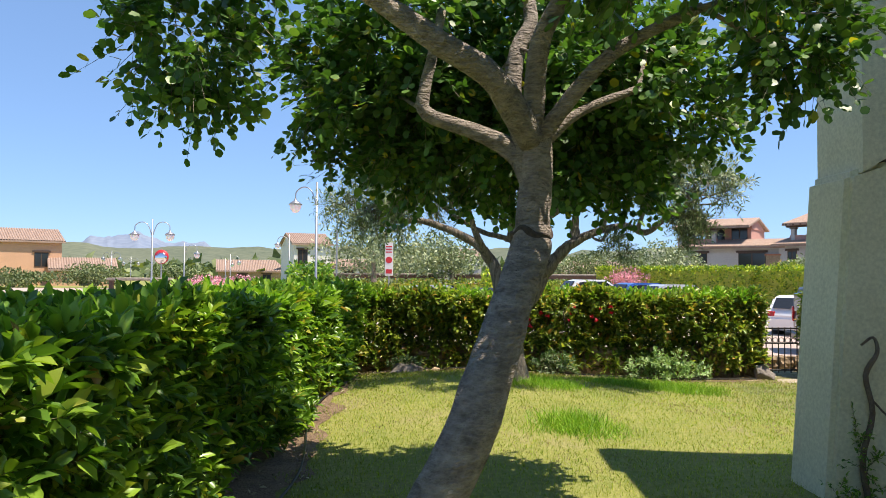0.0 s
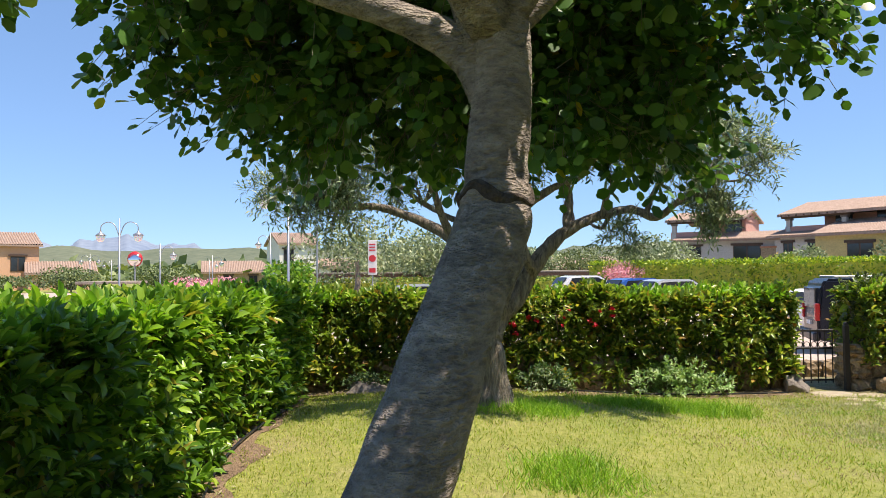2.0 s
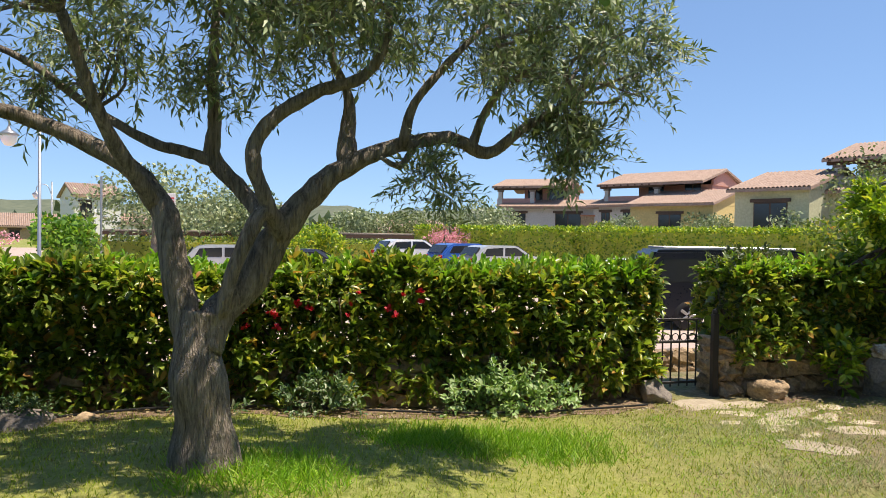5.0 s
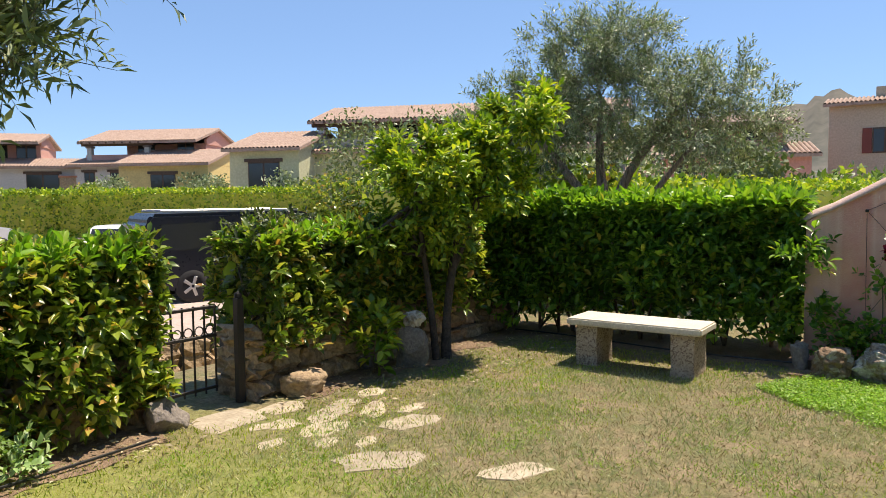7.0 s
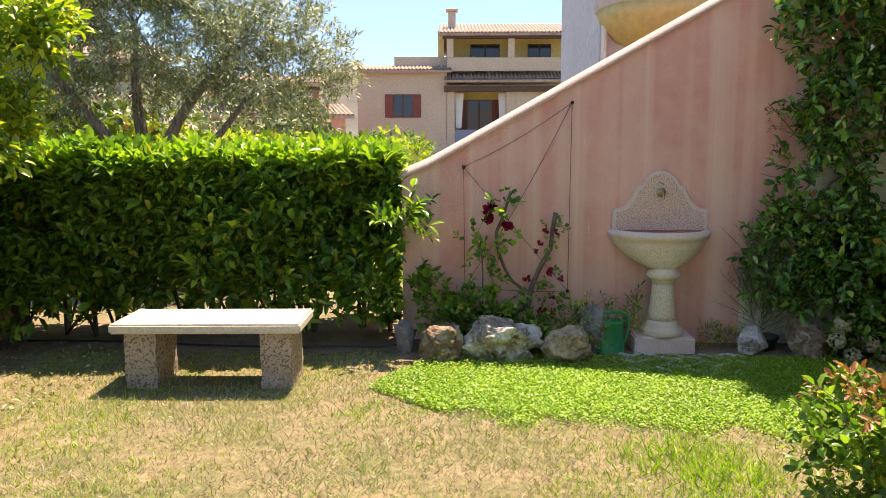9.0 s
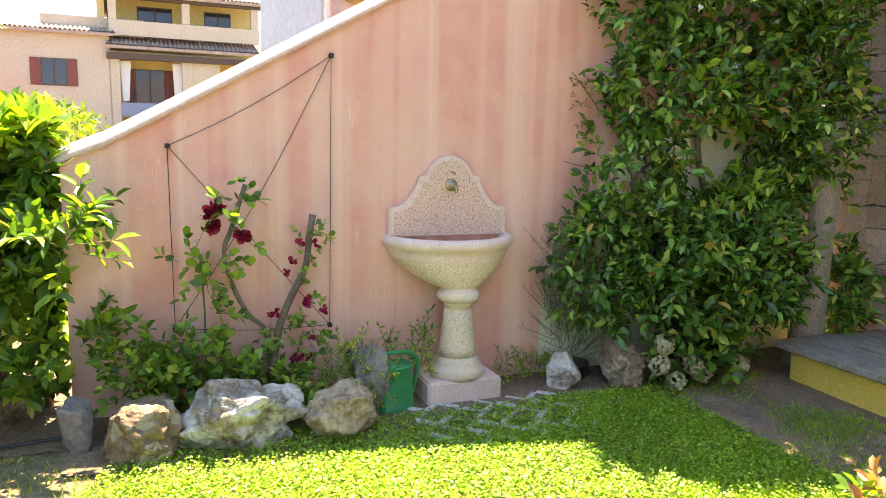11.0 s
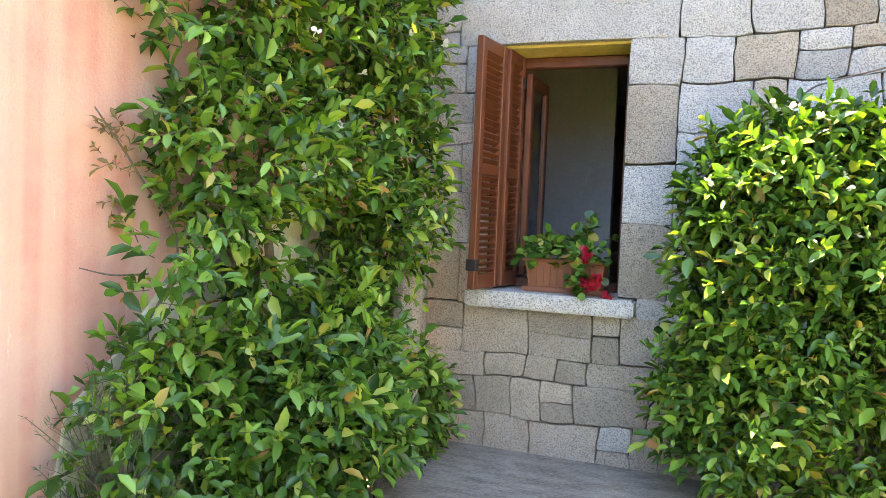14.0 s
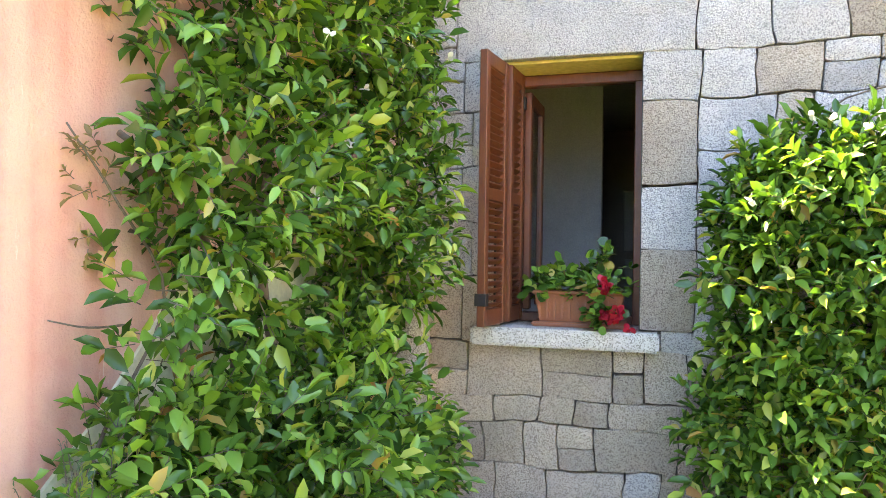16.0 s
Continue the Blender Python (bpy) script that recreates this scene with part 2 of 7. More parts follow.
def leafy(name, tones, rough=0.42, through=0.3, glow=(1.15, 1.25, 0.5)):
    """Leaf tones picked leaf by leaf, with light coming through."""
    m, N, K, b = mat(name, rough)
    g = N.new("ShaderNodeNewGeometry")
    col = ramp(N, K, g.outputs["Random Per Island"], tones)
    n = noise_tex(N, K, 1.3, 2, 0.5)
    col = mix(N, K, 0.5, col, ramp(N, K, n, [(0.3, (0.7, 0.74, 0.68)), (0.7, (1.3, 1.25, 1.1))]), "MULTIPLY")
    K.new(col, b.inputs["Base Color"])
    b.inputs["Specular IOR Level"].default_value = 0.5
    t = N.new("ShaderNodeBsdfTranslucent")
    K.new(mix(N, K, 1.0, col, glow, "MULTIPLY"), t.inputs[0])
    x = N.new("ShaderNodeMixShader")
    x.inputs[0].default_value = through
    K.new(b.outputs[0], x.inputs[1])
    K.new(t.outputs[0], x.inputs[2])
    K.new(x.outputs[0], N["Material Output"].inputs[0])
    return m


def plain(name, col, rough=0.5, metal=0.0):
    return mottled(name, tuple(c * 0.88 for c in col), col, 9, rough, 90, 0.06, 0.002, metal)


HEDGE = leafy("hedge_leaf", [(0.0, (0.075, 0.125, 0.026)), (0.4, (0.155, 0.245, 0.042)), (0.72, (0.31, 0.40, 0.07)), (0.9, (0.53, 0.52, 0.12)), (1.0, (0.52, 0.25, 0.085))], 0.3, 0.4)
HEDGE_DARK = leafy("laurel_leaf", [(0.0, (0.055, 0.14, 0.025)), (0.5, (0.13, 0.28, 0.042)), (0.9, (0.30, 0.48, 0.065)), (1.0, (0.44, 0.38, 0.09))], 0.3, 0.44)
SIDE_LEAF = leafy("side_hedge_leaf", [(0.0, (0.05, 0.13, 0.022)), (0.45, (0.13, 0.27, 0.036)), (0.85, (0.30, 0.48, 0.06)), (0.97, (0.46, 0.50, 0.09)), (1.0, (0.42, 0.26, 0.09))], 0.32, 0.36)
SPROUT = leafy("young_leaf", [(0.0, (0.150, 0.325, 0.037)), (0.6, (0.250, 0.450, 0.050)), (1.0, (0.400, 0.525, 0.075))], 0.38, 0.4)
CAROB = leafy("carob_leaf", [(0.0, (0.045, 0.115, 0.028)), (0.6, (0.095, 0.215, 0.052)), (0.97, (0.20, 0.34, 0.08)), (1.0, (0.656, 0.525, 0.056))], 0.42, 0.32, (1.0, 1.2, 0.4))
OLIVE = leafy("olive_leaf", [(0.0, (0.106, 0.151, 0.076)), (0.5, (0.197, 0.258, 0.136)), (0.85, (0.363, 0.423, 0.258)), (1.0, (0.544, 0.575, 0.409))], 0.5, 0.22, (1.1, 1.2, 0.6))
CITRUS = leafy("citrus_leaf", [(0.0, (0.091, 0.182, 0.019)), (0.5, (0.221, 0.351, 0.033)), (0.85, (0.468, 0.546, 0.052)), (1.0, (0.754, 0.676, 0.104))], 0.4, 0.38)
JASMINE = leafy("jasmine_leaf", [(0.0, (0.026, 0.08, 0.016)), (0.45, (0.075, 0.205, 0.034)), (0.88, (0.21, 0.41, 0.065)), (0.975, (0.46, 0.50, 0.11)), (1.0, (0.55, 0.25, 0.10))], 0.27, 0.22)
FAR_LEAF = leafy("far_leaf", [(0.0, (0.065, 0.098, 0.039)), (0.6, (0.143, 0.195, 0.078)), (1.0, (0.260, 0.299, 0.143))], 0.6, 0.2)
GRASS = leafy("grass_blade", [(0.0, (0.16, 0.26, 0.015)), (0.5, (0.31, 0.41, 0.028)), (0.8, (0.45, 0.48, 0.07)), (1.0, (0.58, 0.5, 0.2))], 0.5, 0.35)
DRY = leafy("dry_grass", [(0.0, (0.21, 0.175, 0.085)), (0.5, (0.28, 0.225, 0.12)), (0.85, (0.38, 0.32, 0.2)), (1.0, (0.66, 0.61, 0.46))], 0.6, 0.3, (1.1, 1.0, 0.7))
LUSH = leafy("lush_grass", [(0.0, (0.12, 0.28, 0.02)), (0.6, (0.24, 0.46, 0.035)), (1.0, (0.42, 0.58, 0.08))], 0.45, 0.4)
SAGE = leafy("rosemary_leaf", [(0.0, (0.045, 0.10, 0.035)), (1.0, (0.13, 0.22, 0.09))], 0.6, 0.2)
PETAL_CRIMSON = leafy("crimson_petal", [(0.0, (0.22, 0.003, 0.03)), (1.0, (0.42, 0.012, 0.07))], 0.5, 0.25, (1.2, 0.5, 0.6))
PETAL_RED = leafy("red_petal", [(0.0, (0.35, 0.005, 0.02)), (1.0, (0.62, 0.02, 0.05))], 0.5, 0.3, (1.2, 0.5, 0.5))
PETAL_PINK = leafy("pink_petal", [(0.0, (0.62, 0.22, 0.3)), (1.0, (0.82, 0.5, 0.55))], 0.5, 0.3, (1.1, 0.8, 0.8))
PETAL_WHITE = leafy("white_petal", [(0.0, (0.75, 0.74, 0.62)), (1.0, (0.85, 0.85, 0.8))], 0.5, 0.3, (1, 1, 0.9))
PETAL_CREAM = leafy("cream_petal", [(0.0, (0.42, 0.34, 0.2)), (1.0, (0.74, 0.7, 0.5))], 0.6, 0.3, (1, 1, 0.8))
BARK_CAROB = mottled("carob_bark", (0.13, 0.107, 0.089), (0.46, 0.39, 0.33), 8, 0.88, 30, 1.0, 0.05, stretch=(1, 1, 2.4), spread=(0.34, 0.64))
BARK_DARK = mottled("dark_scar_bark", (0.03, 0.022, 0.018), (0.13, 0.10, 0.08), 14, 0.95, 60, 1.0, 0.02)
BARK_OLIVE = mottled("olive_bark", (0.09, 0.07, 0.055), (0.44, 0.37, 0.30), 8, 0.9, 26, 1.0, 0.05, stretch=(4.5, 4.5, 0.55), spread=(0.36, 0.6))
STEM = mottled("stem_bark", (0.09, 0.06, 0.04), (0.24, 0.18, 0.13), 12, 0.85, 90, 0.5, 0.004)
WOOD = mottled("shutter_wood", (0.12, 0.032, 0.014), (0.20, 0.06, 0.026), 5, 0.42, 70, 0.15, 0.002, stretch=(6, 6, 0.7))
DARK_WOOD = mottled("dark_timber", (0.05, 0.028, 0.018), (0.11, 0.06, 0.035), 5, 0.6, 40, 0.2, 0.004, stretch=(4, 4, 0.6))
GRANITE = mottled("granite_block", (0.46, 0.43, 0.39), (0.66, 0.62, 0.56), 3.0, 0.88, 130, 1.0, 0.016, specks=((0.27, 0.255, 0.24), 210), random=0.2, placed=True)
TAN_GRANITE = mottled("tan_granite_block", (0.45, 0.36, 0.275), (0.66, 0.56, 0.44), 3.0, 0.88, 130, 1.0, 0.016, specks=((0.29, 0.225, 0.17), 210), random=0.24, placed=True)
SILL_STONE = mottled("sill_granite", (0.5, 0.47, 0.42), (0.66, 0.63, 0.58), 3, 0.75, 60, 0.4, 0.004, specks=((0.25, 0.23, 0.2), 190))
MORTAR = mottled("mortar", (0.07, 0.06, 0.05), (0.16, 0.14, 0.12), 8, 0.95, 60, 0.6, 0.01)
FIELD = mottled("field_stone", (0.18, 0.12, 0.07), (0.50, 0.365, 0.225), 8, 0.9, 32, 0.9, 0.012, random=0.3, placed=True)
LICHEN_ROCK = mottled("lichen_rock", (0.10, 0.062, 0.036), (0.33, 0.225, 0.135), 11, 0.9, 34, 1.0, 0.02, specks=((0.36, 0.30, 0.21), 16))
WHITE_ROCK = mottled("quartz_rock", (0.17, 0.105, 0.055), (0.66, 0.61, 0.52), 5, 0.8, 34, 1.0, 0.02, spread=(0.40, 0.52))
GREY_ROCK = mottled("grey_rock", (0.12, 0.10, 0.09), (0.32, 0.28, 0.24), 7, 0.9, 40, 0.8, 0.012)
FLAG = mottled("flagstone_rock", (0.30, 0.24, 0.16), (0.54, 0.46, 0.34), 7, 0.9, 40, 0.6, 0.008, random=0.15)
BENCH = mottled("bench_stone", (0.36, 0.28, 0.21), (0.56, 0.46, 0.36), 5, 0.9, 55, 0.9, 0.01, specks=((0.22, 0.16, 0.12), 90))
BENCH_TOP = mottled("bench_slab", (0.56, 0.49, 0.38), (0.74, 0.67, 0.55), 5, 0.85, 60, 0.5, 0.005)
TERRACOTTA = mottled("terracotta", (0.34, 0.13, 0.06), (0.52, 0.24, 0.13), 5, 0.75, 50, 0.3, 0.004)
ROOF = mottled("roof_tile", (0.25, 0.165, 0.125), (0.46, 0.335, 0.265), 2.5, 0.85, 8, 0.3, 0.02)
IRON = plain("wrought_iron", (0.03, 0.026, 0.024), 0.55, 0.3)
STEEL = plain("grey_metal", (0.42, 0.43, 0.44), 0.4, 0.7)
WHITE = plain("white_paint", (0.78, 0.76, 0.72), 0.7)
GREEN_PLASTIC = plain("green_plastic", (0.0, 0.26, 0.09), 0.32)
BLACK_PLASTIC = plain("black_plastic", (0.02, 0.02, 0.022), 0.4)
POT = plain("terracotta_plastic", (0.36, 0.11, 0.05), 0.5)
BRONZE = mottled("aged_brass", (0.26, 0.21, 0.12), (0.5, 0.42, 0.26), 20, 0.45, 90, 0.3, 0.002, 0.8)
FOUNTAIN = mottled("fountain_stone", (0.66, 0.48, 0.35), (0.80, 0.63, 0.48), 3, 0.8, 80, 0.35, 0.004)
FOUNTAIN_RIM = mottled("pink_cast_stone", (0.66, 0.45, 0.36), (0.82, 0.63, 0.52), 4, 0.75, 80, 0.25, 0.003)
YELLOW_WALL = mottled("yellow_plaster", (0.62, 0.47, 0.15), (0.78, 0.62, 0.24), 2, 0.9, 30, 0.4, 0.006)
CREAM_WALL = mottled("cream_plaster", (0.66, 0.62, 0.42), (0.78, 0.74, 0.54), 1.5, 0.9, 40, 0.35, 0.005)
STEP_YELLOW = mottled("ochre_plaster", (0.70, 0.44, 0.06), (0.84, 0.60, 0.13), 4, 0.9, 40, 0.5, 0.006)
SLATE = mottled("weathered_slab", (0.12, 0.10, 0.08), (0.42, 0.36, 0.29), 5, 0.85, 40, 0.9, 0.01, stretch=(1, 2.5, 1), placed=True)
ROOM_WALL = plain("room_paint", (0.62, 0.62, 0.60), 0.9)
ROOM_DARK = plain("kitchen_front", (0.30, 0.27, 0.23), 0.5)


def cobbled(name, dark, light, scale):
    """Hammered stone: rounded pebbles in relief, shade of the hollows painted into the colour."""
    m, N, K, b = mat(name, 0.85)
    v = N.new("ShaderNodeTexVoronoi")
    v.feature = "SMOOTH_F1"
    v.inputs["Scale"].default_value = scale
    K.new(N.new("ShaderNodeTexCoord").outputs["Object"], v.inputs[0])
    K.new(ramp(N, K, v.outputs["Distance"], [(0.2, light), (0.75, dark)]), b.inputs["Base Color"])
    inv = N.new("ShaderNodeMath")
    inv.operation = "SUBTRACT"
    inv.inputs[0].default_value = 1
    K.new(v.outputs["Distance"], inv.inputs[1])
    bump(N, K, b, inv.outputs[0], 0.7, 0.006)
    return m


HAMMERED = cobbled("hammered_cast_stone", (0.50, 0.28, 0.19), (0.79, 0.55, 0.43), 105)
HAMMERED_BASIN = cobbled("hammered_basin_stone", (0.56, 0.40, 0.25), (0.79, 0.63, 0.47), 115)


def streaked_plaster(name, deep, pale, under):
    """Salmon limewash laid in upright bands, with scuffs."""
    m, N, K, b = mat(name, 0.92)
    bands = noise_tex(N, K, 1.0, 1, 0.4, stretch=(1, 3.4, 0.07))
    narrow = noise_tex(N, K, 1.0, 2, 0.5, stretch=(1, 9.0, 0.22))
    cloud = noise_tex(N, K, 1.8, 6, 0.7)
    fine = noise_tex(N, K, 60, 4, 0.65)
    scuff = noise_tex(N, K, 7, 7, 0.8, stretch=(1, 2.8, 0.4))
    spots = noise_tex(N, K, 16, 5, 0.7)
    half = tuple((a + c) / 2 for a, c in zip(deep, pale))
    col = ramp(N, K, bands, [(0.38, deep), (0.42, half), (0.48, pale), (0.52, half), (0.57, half), (0.60, deep), (0.66, half)])
    col = mix(N, K, ramp(N, K, narrow, [(0.50, (0, 0, 0)), (0.525, (0.2, 0.2, 0.2)), (0.60, (0.2, 0.2, 0.2)), (0.62, (0, 0, 0))]), col, deep)
    col = mix(N, K, ramp(N, K, cloud, [(0.38, (0, 0, 0)), (0.7, (0.6, 0.6, 0.6))]), col, under)
    col = mix(N, K, ramp(N, K, scuff, [(0.62, (0, 0, 0)), (0.7, (0.6, 0.6, 0.6))]), col, (0.86, 0.68, 0.56))
    col = mix(N, K, ramp(N, K, spots, [(0.68, (0, 0, 0)), (0.74, (0.35, 0.35, 0.35))]), col, tuple(c * 0.8 for c in deep))
    K.new(col, b.inputs["Base Color"])
    bump(N, K, b, fine, 0.8, 0.008)
    return m


PINK = streaked_plaster("salmon_plaster", (0.72, 0.31, 0.24), (0.80, 0.47, 0.37), (0.82, 0.53, 0.39))
PINK_CAP = mottled("pale_pink_plaster", (0.56, 0.36, 0.29), (0.70, 0.5, 0.42), 4, 0.9, 70, 0.5, 0.006)


def lawn_material():
    m, N, K, b = mat("lawn", 0.95)
    co = N.new("ShaderNodeTexCoord").outputs["Object"]
    big = noise_tex(N, K, 0.9, 5, 0.65)
    mid = noise_tex(N, K, 3.2, 5, 0.7)
    fine = noise_tex(N, K, 22, 5, 0.7)
    green = ramp(N, K, big, [(0.32, (0.19, 0.26, 0.02)), (0.55, (0.29, 0.32, 0.045)), (0.72, (0.36, 0.32, 0.13))])
    parched = ramp(N, K, mid, [(0.32, (0.09, 0.115, 0.03)), (0.44, (0.15, 0.14, 0.055)), (0.56, (0.22, 0.165, 0.09)), (0.66, (0.31, 0.22, 0.14)), (0.76, (0.34, 0.28, 0.18))])
    sep = N.new("ShaderNodeSeparateXYZ")
    K.new(co, sep.inputs[0])
    mr = N.new("ShaderNodeMapRange")
    mr.inputs[1].default_value, mr.inputs[2].default_value = 3.6, 5.6
    wob = N.new("ShaderNodeMath")
    wob.operation = "MULTIPLY_ADD"
    wob.inputs[1].default_value = 4.0
    K.new(big, wob.inputs[0])
    K.new(sep.outputs[0], wob.inputs[2])
    sh = N.new("ShaderNodeMath")
    sh.operation = "SUBTRACT"
    sh.inputs[1].default_value = 2.0
    K.new(wob.outputs[0], sh.inputs[0])
    K.new(sh.outputs[0], mr.inputs[0])
    col = mix(N, K, mr.outputs[0], green, parched)
    col = mix(N, K, 0.4, col, ramp(N, K, fine, [(0.36, (0.035, 0.04, 0.014)), (0.66, (0.36, 0.31, 0.16))]))
    K.new(col, b.inputs["Base Color"])
    bump(N, K, b, fine, 0.8, 0.03)
    return m


LAWN = lawn_material()
SOIL = mottled("bare_soil", (0.12, 0.075, 0.045), (0.34, 0.235, 0.15), 4, 0.95, 45, 1.0, 0.03)
PAVING = mottled("paved_road", (0.40, 0.30, 0.25), (0.54, 0.43, 0.37), 0.6, 0.9, 14, 0.3, 0.01)

# ---- ground ----
def lift(x, y):
    """Height of the ground: a garden with a mound at the olive, a lower road beyond the front wall."""
    mound = 0.27 * math.exp(-((x - 0.4) ** 2 + (y - 8.6) ** 2) / 4.6)
    z = 0.01 + mound + 0.012 * math.sin(1.7 * x + 0.6) * math.sin(1.3 * y)
    k = min(max((y - 11.7) / 3.0, 0.0), 1.0)
    k = k * k * (3 - 2 * k)
    far = -0.72 + 0.8 * min(max((y - 24) / 40, 0.0), 1.0)
    return z * (1 - k) + far * k


def ground_axis(lo, hi, step):
    mid = list(np.arange(lo, hi + 1e-6, step))
    out, d, a, b = [], step, lo, hi
    pre, post = [], []
    while b < 3500:
        d *= 1.28
        a, b = a - d, b + d
        pre.append(a)
        post.append(b)
    return pre[::-1] + mid + post


gx, gy = ground_axis(-3, 11, 0.22), ground_axis(-2, 16, 0.22)
gv = [(x, y, lift(x, y)) for y in gy for x in gx]
gf = [(j * len(gx) + i, j * len(gx) + i + 1, (j + 1) * len(gx) + i + 1, (j + 1) * len(gx) + i) for j in range(len(gy) - 1) for i in range(len(gx) - 1)]
tagged(raw("ground", gv, gf, LAWN, smooth=True), "patchy sunlit lawn with dry spots and green tufts", "ground", kind="structure")


def sheet(name, x0, y0, x1, y1, nx, ny, material, rise, label, category, edge=0.0):
    """A surface laid on the ground, with a wavering edge."""
    v = []
    for j in range(ny + 1):
        for i in range(nx + 1):
            x, y = x0 + (x1 - x0) * i / nx, y0 + (y1 - y0) * j / ny
            if edge and i in (0, nx):
                x += edge * noise.noise(Vector((y * 2.1, i, 3)))
            if edge and j in (0, ny):
                y += edge * noise.noise(Vector((x * 2.1, j, 7)))
            v.append((x, y, lift(x, y) + rise))
    f = [(j * (nx + 1) + i, j * (nx + 1) + i + 1, (j + 1) * (nx + 1) + i + 1, (j + 1) * (nx + 1) + i) for j in range(ny) for i in range(nx)]
    return tagged(raw(name, v, f, material), label, category, kind="structure")


sheet("road", -70, 12.75, 90, 64, 100, 60, PAVING, 0.03, "pale sunlit paved road and parking area", "road")
sheet("flower_bed", -1.75, 10.25, 4.7, 11.5, 60, 12, SOIL, 0.005, "dark bare soil under the front hedge", "soil", 0.25)
sheet("flower_bed", 5.9, 10.4, 9.3, 11.4, 40, 14, SOIL, 0.005, "dry leaf-strewn soil under the corner hedge", "soil", 0.35)
sheet("flower_bed", 8.98, 7.4, 9.9, 11.0, 16, 40, SOIL, 0.007, "dark shaded soil behind the stone bench", "soil", 0.2)
sheet("flower_bed", -2.2, 0.5, -0.95, 10.2, 14, 90, SOIL, 0.006, "bare soil strip along the side hedge", "soil", 0.35)
sheet("flower_bed", -1.3, 2.4, 0.05, 4.5, 20, 28, SOIL, 0.008, "bare brown soil under the carob tree", "soil", 0.3)
sheet("flower_bed", 7.0, 3.3, 9.35, 4.55, 30, 14, SOIL, 0.006, "bare soil between the lawn and the porch step", "soil", 0.3)
sheet("flower_bed", 8.75, 4.3, 9.5, 7.7, 10, 40, SOIL, 0.009, "narrow planted bed at the foot of the salmon wall", "soil", 0.12)

# ---- stone house, porch and stair wall ----
HY = 2.74           # face of the stone wall
WX0, WX1, WZ0, WZ1 = 7.98, 8.68, 1.15, 2.52   # window opening
house = thing("stone_house", (0, 0, 0), "granite block house wall with one open window", "house", kind="structure")
house_bm = box(4.2, HY - 0.42, -0.2, WX0, HY - 0.035, 3.5)
box(WX1, HY - 0.42, -0.2, 9.75, HY - 0.035, 3.5, bm=house_bm)
box(WX0, HY - 0.42, -0.2, WX1, HY - 0.035, WZ0 - 0.06, bm=house_bm)
box(WX0, HY - 0.42, WZ1 + 0.02, WX1, HY - 0.035, 3.5, bm=house_bm)
part("mortar_core", house_bm, MORTAR, house)
part("lintel_soffit", box(WX0 - 0.02, HY - 0.41, WZ1 - 0.012, WX1 + 0.02, HY - 0.05, WZ1 + 0.018), YELLOW_WALL, house, "yellow plastered underside of the window lintel")

# the room behind the window
room = thing("kitchen_room", (0, 0, 0), "dim kitchen behind the open window", "room", kind="structure")
part("room_floor", box(5.2, -1.6, 0.2, 9.9, HY - 0.42, 0.26), TERRACOTTA, room)
part("room_ceiling", box(5.2, -1.6, 2.85, 9.9, HY - 0.42, 2.95), ROOM_WALL, room)
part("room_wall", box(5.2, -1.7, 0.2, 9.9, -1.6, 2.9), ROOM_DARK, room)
part("room_wall", box(9.75, -1.6, 0.2, 9.9, HY - 0.42, 2.9), ROOM_WALL, room)
part("room_wall", box(5.1, -1.6, 0.2, 5.2, HY - 0.42, 2.9), ROOM_WALL, room)
part("partition", box(8.36, 0.45, 0.26, 9.75, 0.57, 2.85), ROOM_WALL, room, "pale grey painted partition wall")

roof_bm = box(3.0, -4.2, 3.5, 9.9, HY + 0.14, 3.62)
tagged(part("roof_slab", roof_bm, ROOF), "terracotta tiled roof slab over the stone house", "roof", kind="structure")
tagged(part("wall_back", box(-4.0, -4.3, -0.1, 12.0, -4.0, 3.5), CREAM_WALL), "plain cream rear house wall", "wall", kind="structure")
tagged(part("wall_side", box(3.6, -4.0, -0.1, 4.2, HY - 0.1, 3.5), CREAM_WALL), "plain cream plastered house side wall", "wall", kind="structure")

porch = thing("porch_step", (0, 0, 0), "low porch platform with grey slab top and ochre riser", "step", kind="structure")
part("riser", box(7.31, 2.7, -0.1, 8.82, 3.60, 0.205, 0.02, segs=2), STEP_YELLOW, porch, "ochre yellow plastered riser")
n_slabs = 1
for k in range(n_slabs):
    a, b = 7.26 + (8.9 - 7.26) * k / n_slabs, 7.26 + (8.9 - 7.26) * (k + 1) / n_slabs
    part("slab", box(a + 0.003, 2.70, 0.2, b - 0.003, 3.66, 0.246, 0.007), SLATE, porch)

# cream pillar with a stone capital and an arch that springs from it
pillar = thing("porch_pillar", (0, 0, 0), "cream plastered tapering porch pillar with a granite capital", "pillar", kind="structure")
pb = prism([(2.62, -0.1), (4.1, -0.1), (3.62, 2.28), (3.02, 2.28), (2.79, 2.2)], (4.88, 5.42), "y", 0.04)
part("shaft", pb, CREAM_WALL, pillar)
part("capital", box(3.04, 4.82, 2.28, 3.72, 5.48, 2.45, 0.03, segs=2), GREY_ROCK, pillar, "weathered grey granite capital")
arch = [(2.88, 2.2), (3.05, 2.3), (3.05, 2.44), (3.36, 2.44)] + [(4.18 - 0.82 * math.cos(radians(a)), 2.44 + 0.75 * math.sin(radians(a))) for a in range(9, 172, 9)] + [(5.0, 2.44), (5.5, 2.44), (5.5, 3.95), (2.88, 3.95)]
part("arch", prism(arch, (4.86, 5.44), "y"), CREAM_WALL, pillar, "cream plastered porch arch")
part("pier", box(5.0, 4.88, -0.1, 5.5, 5.42, 2.44, 0.03), CREAM_WALL, pillar)
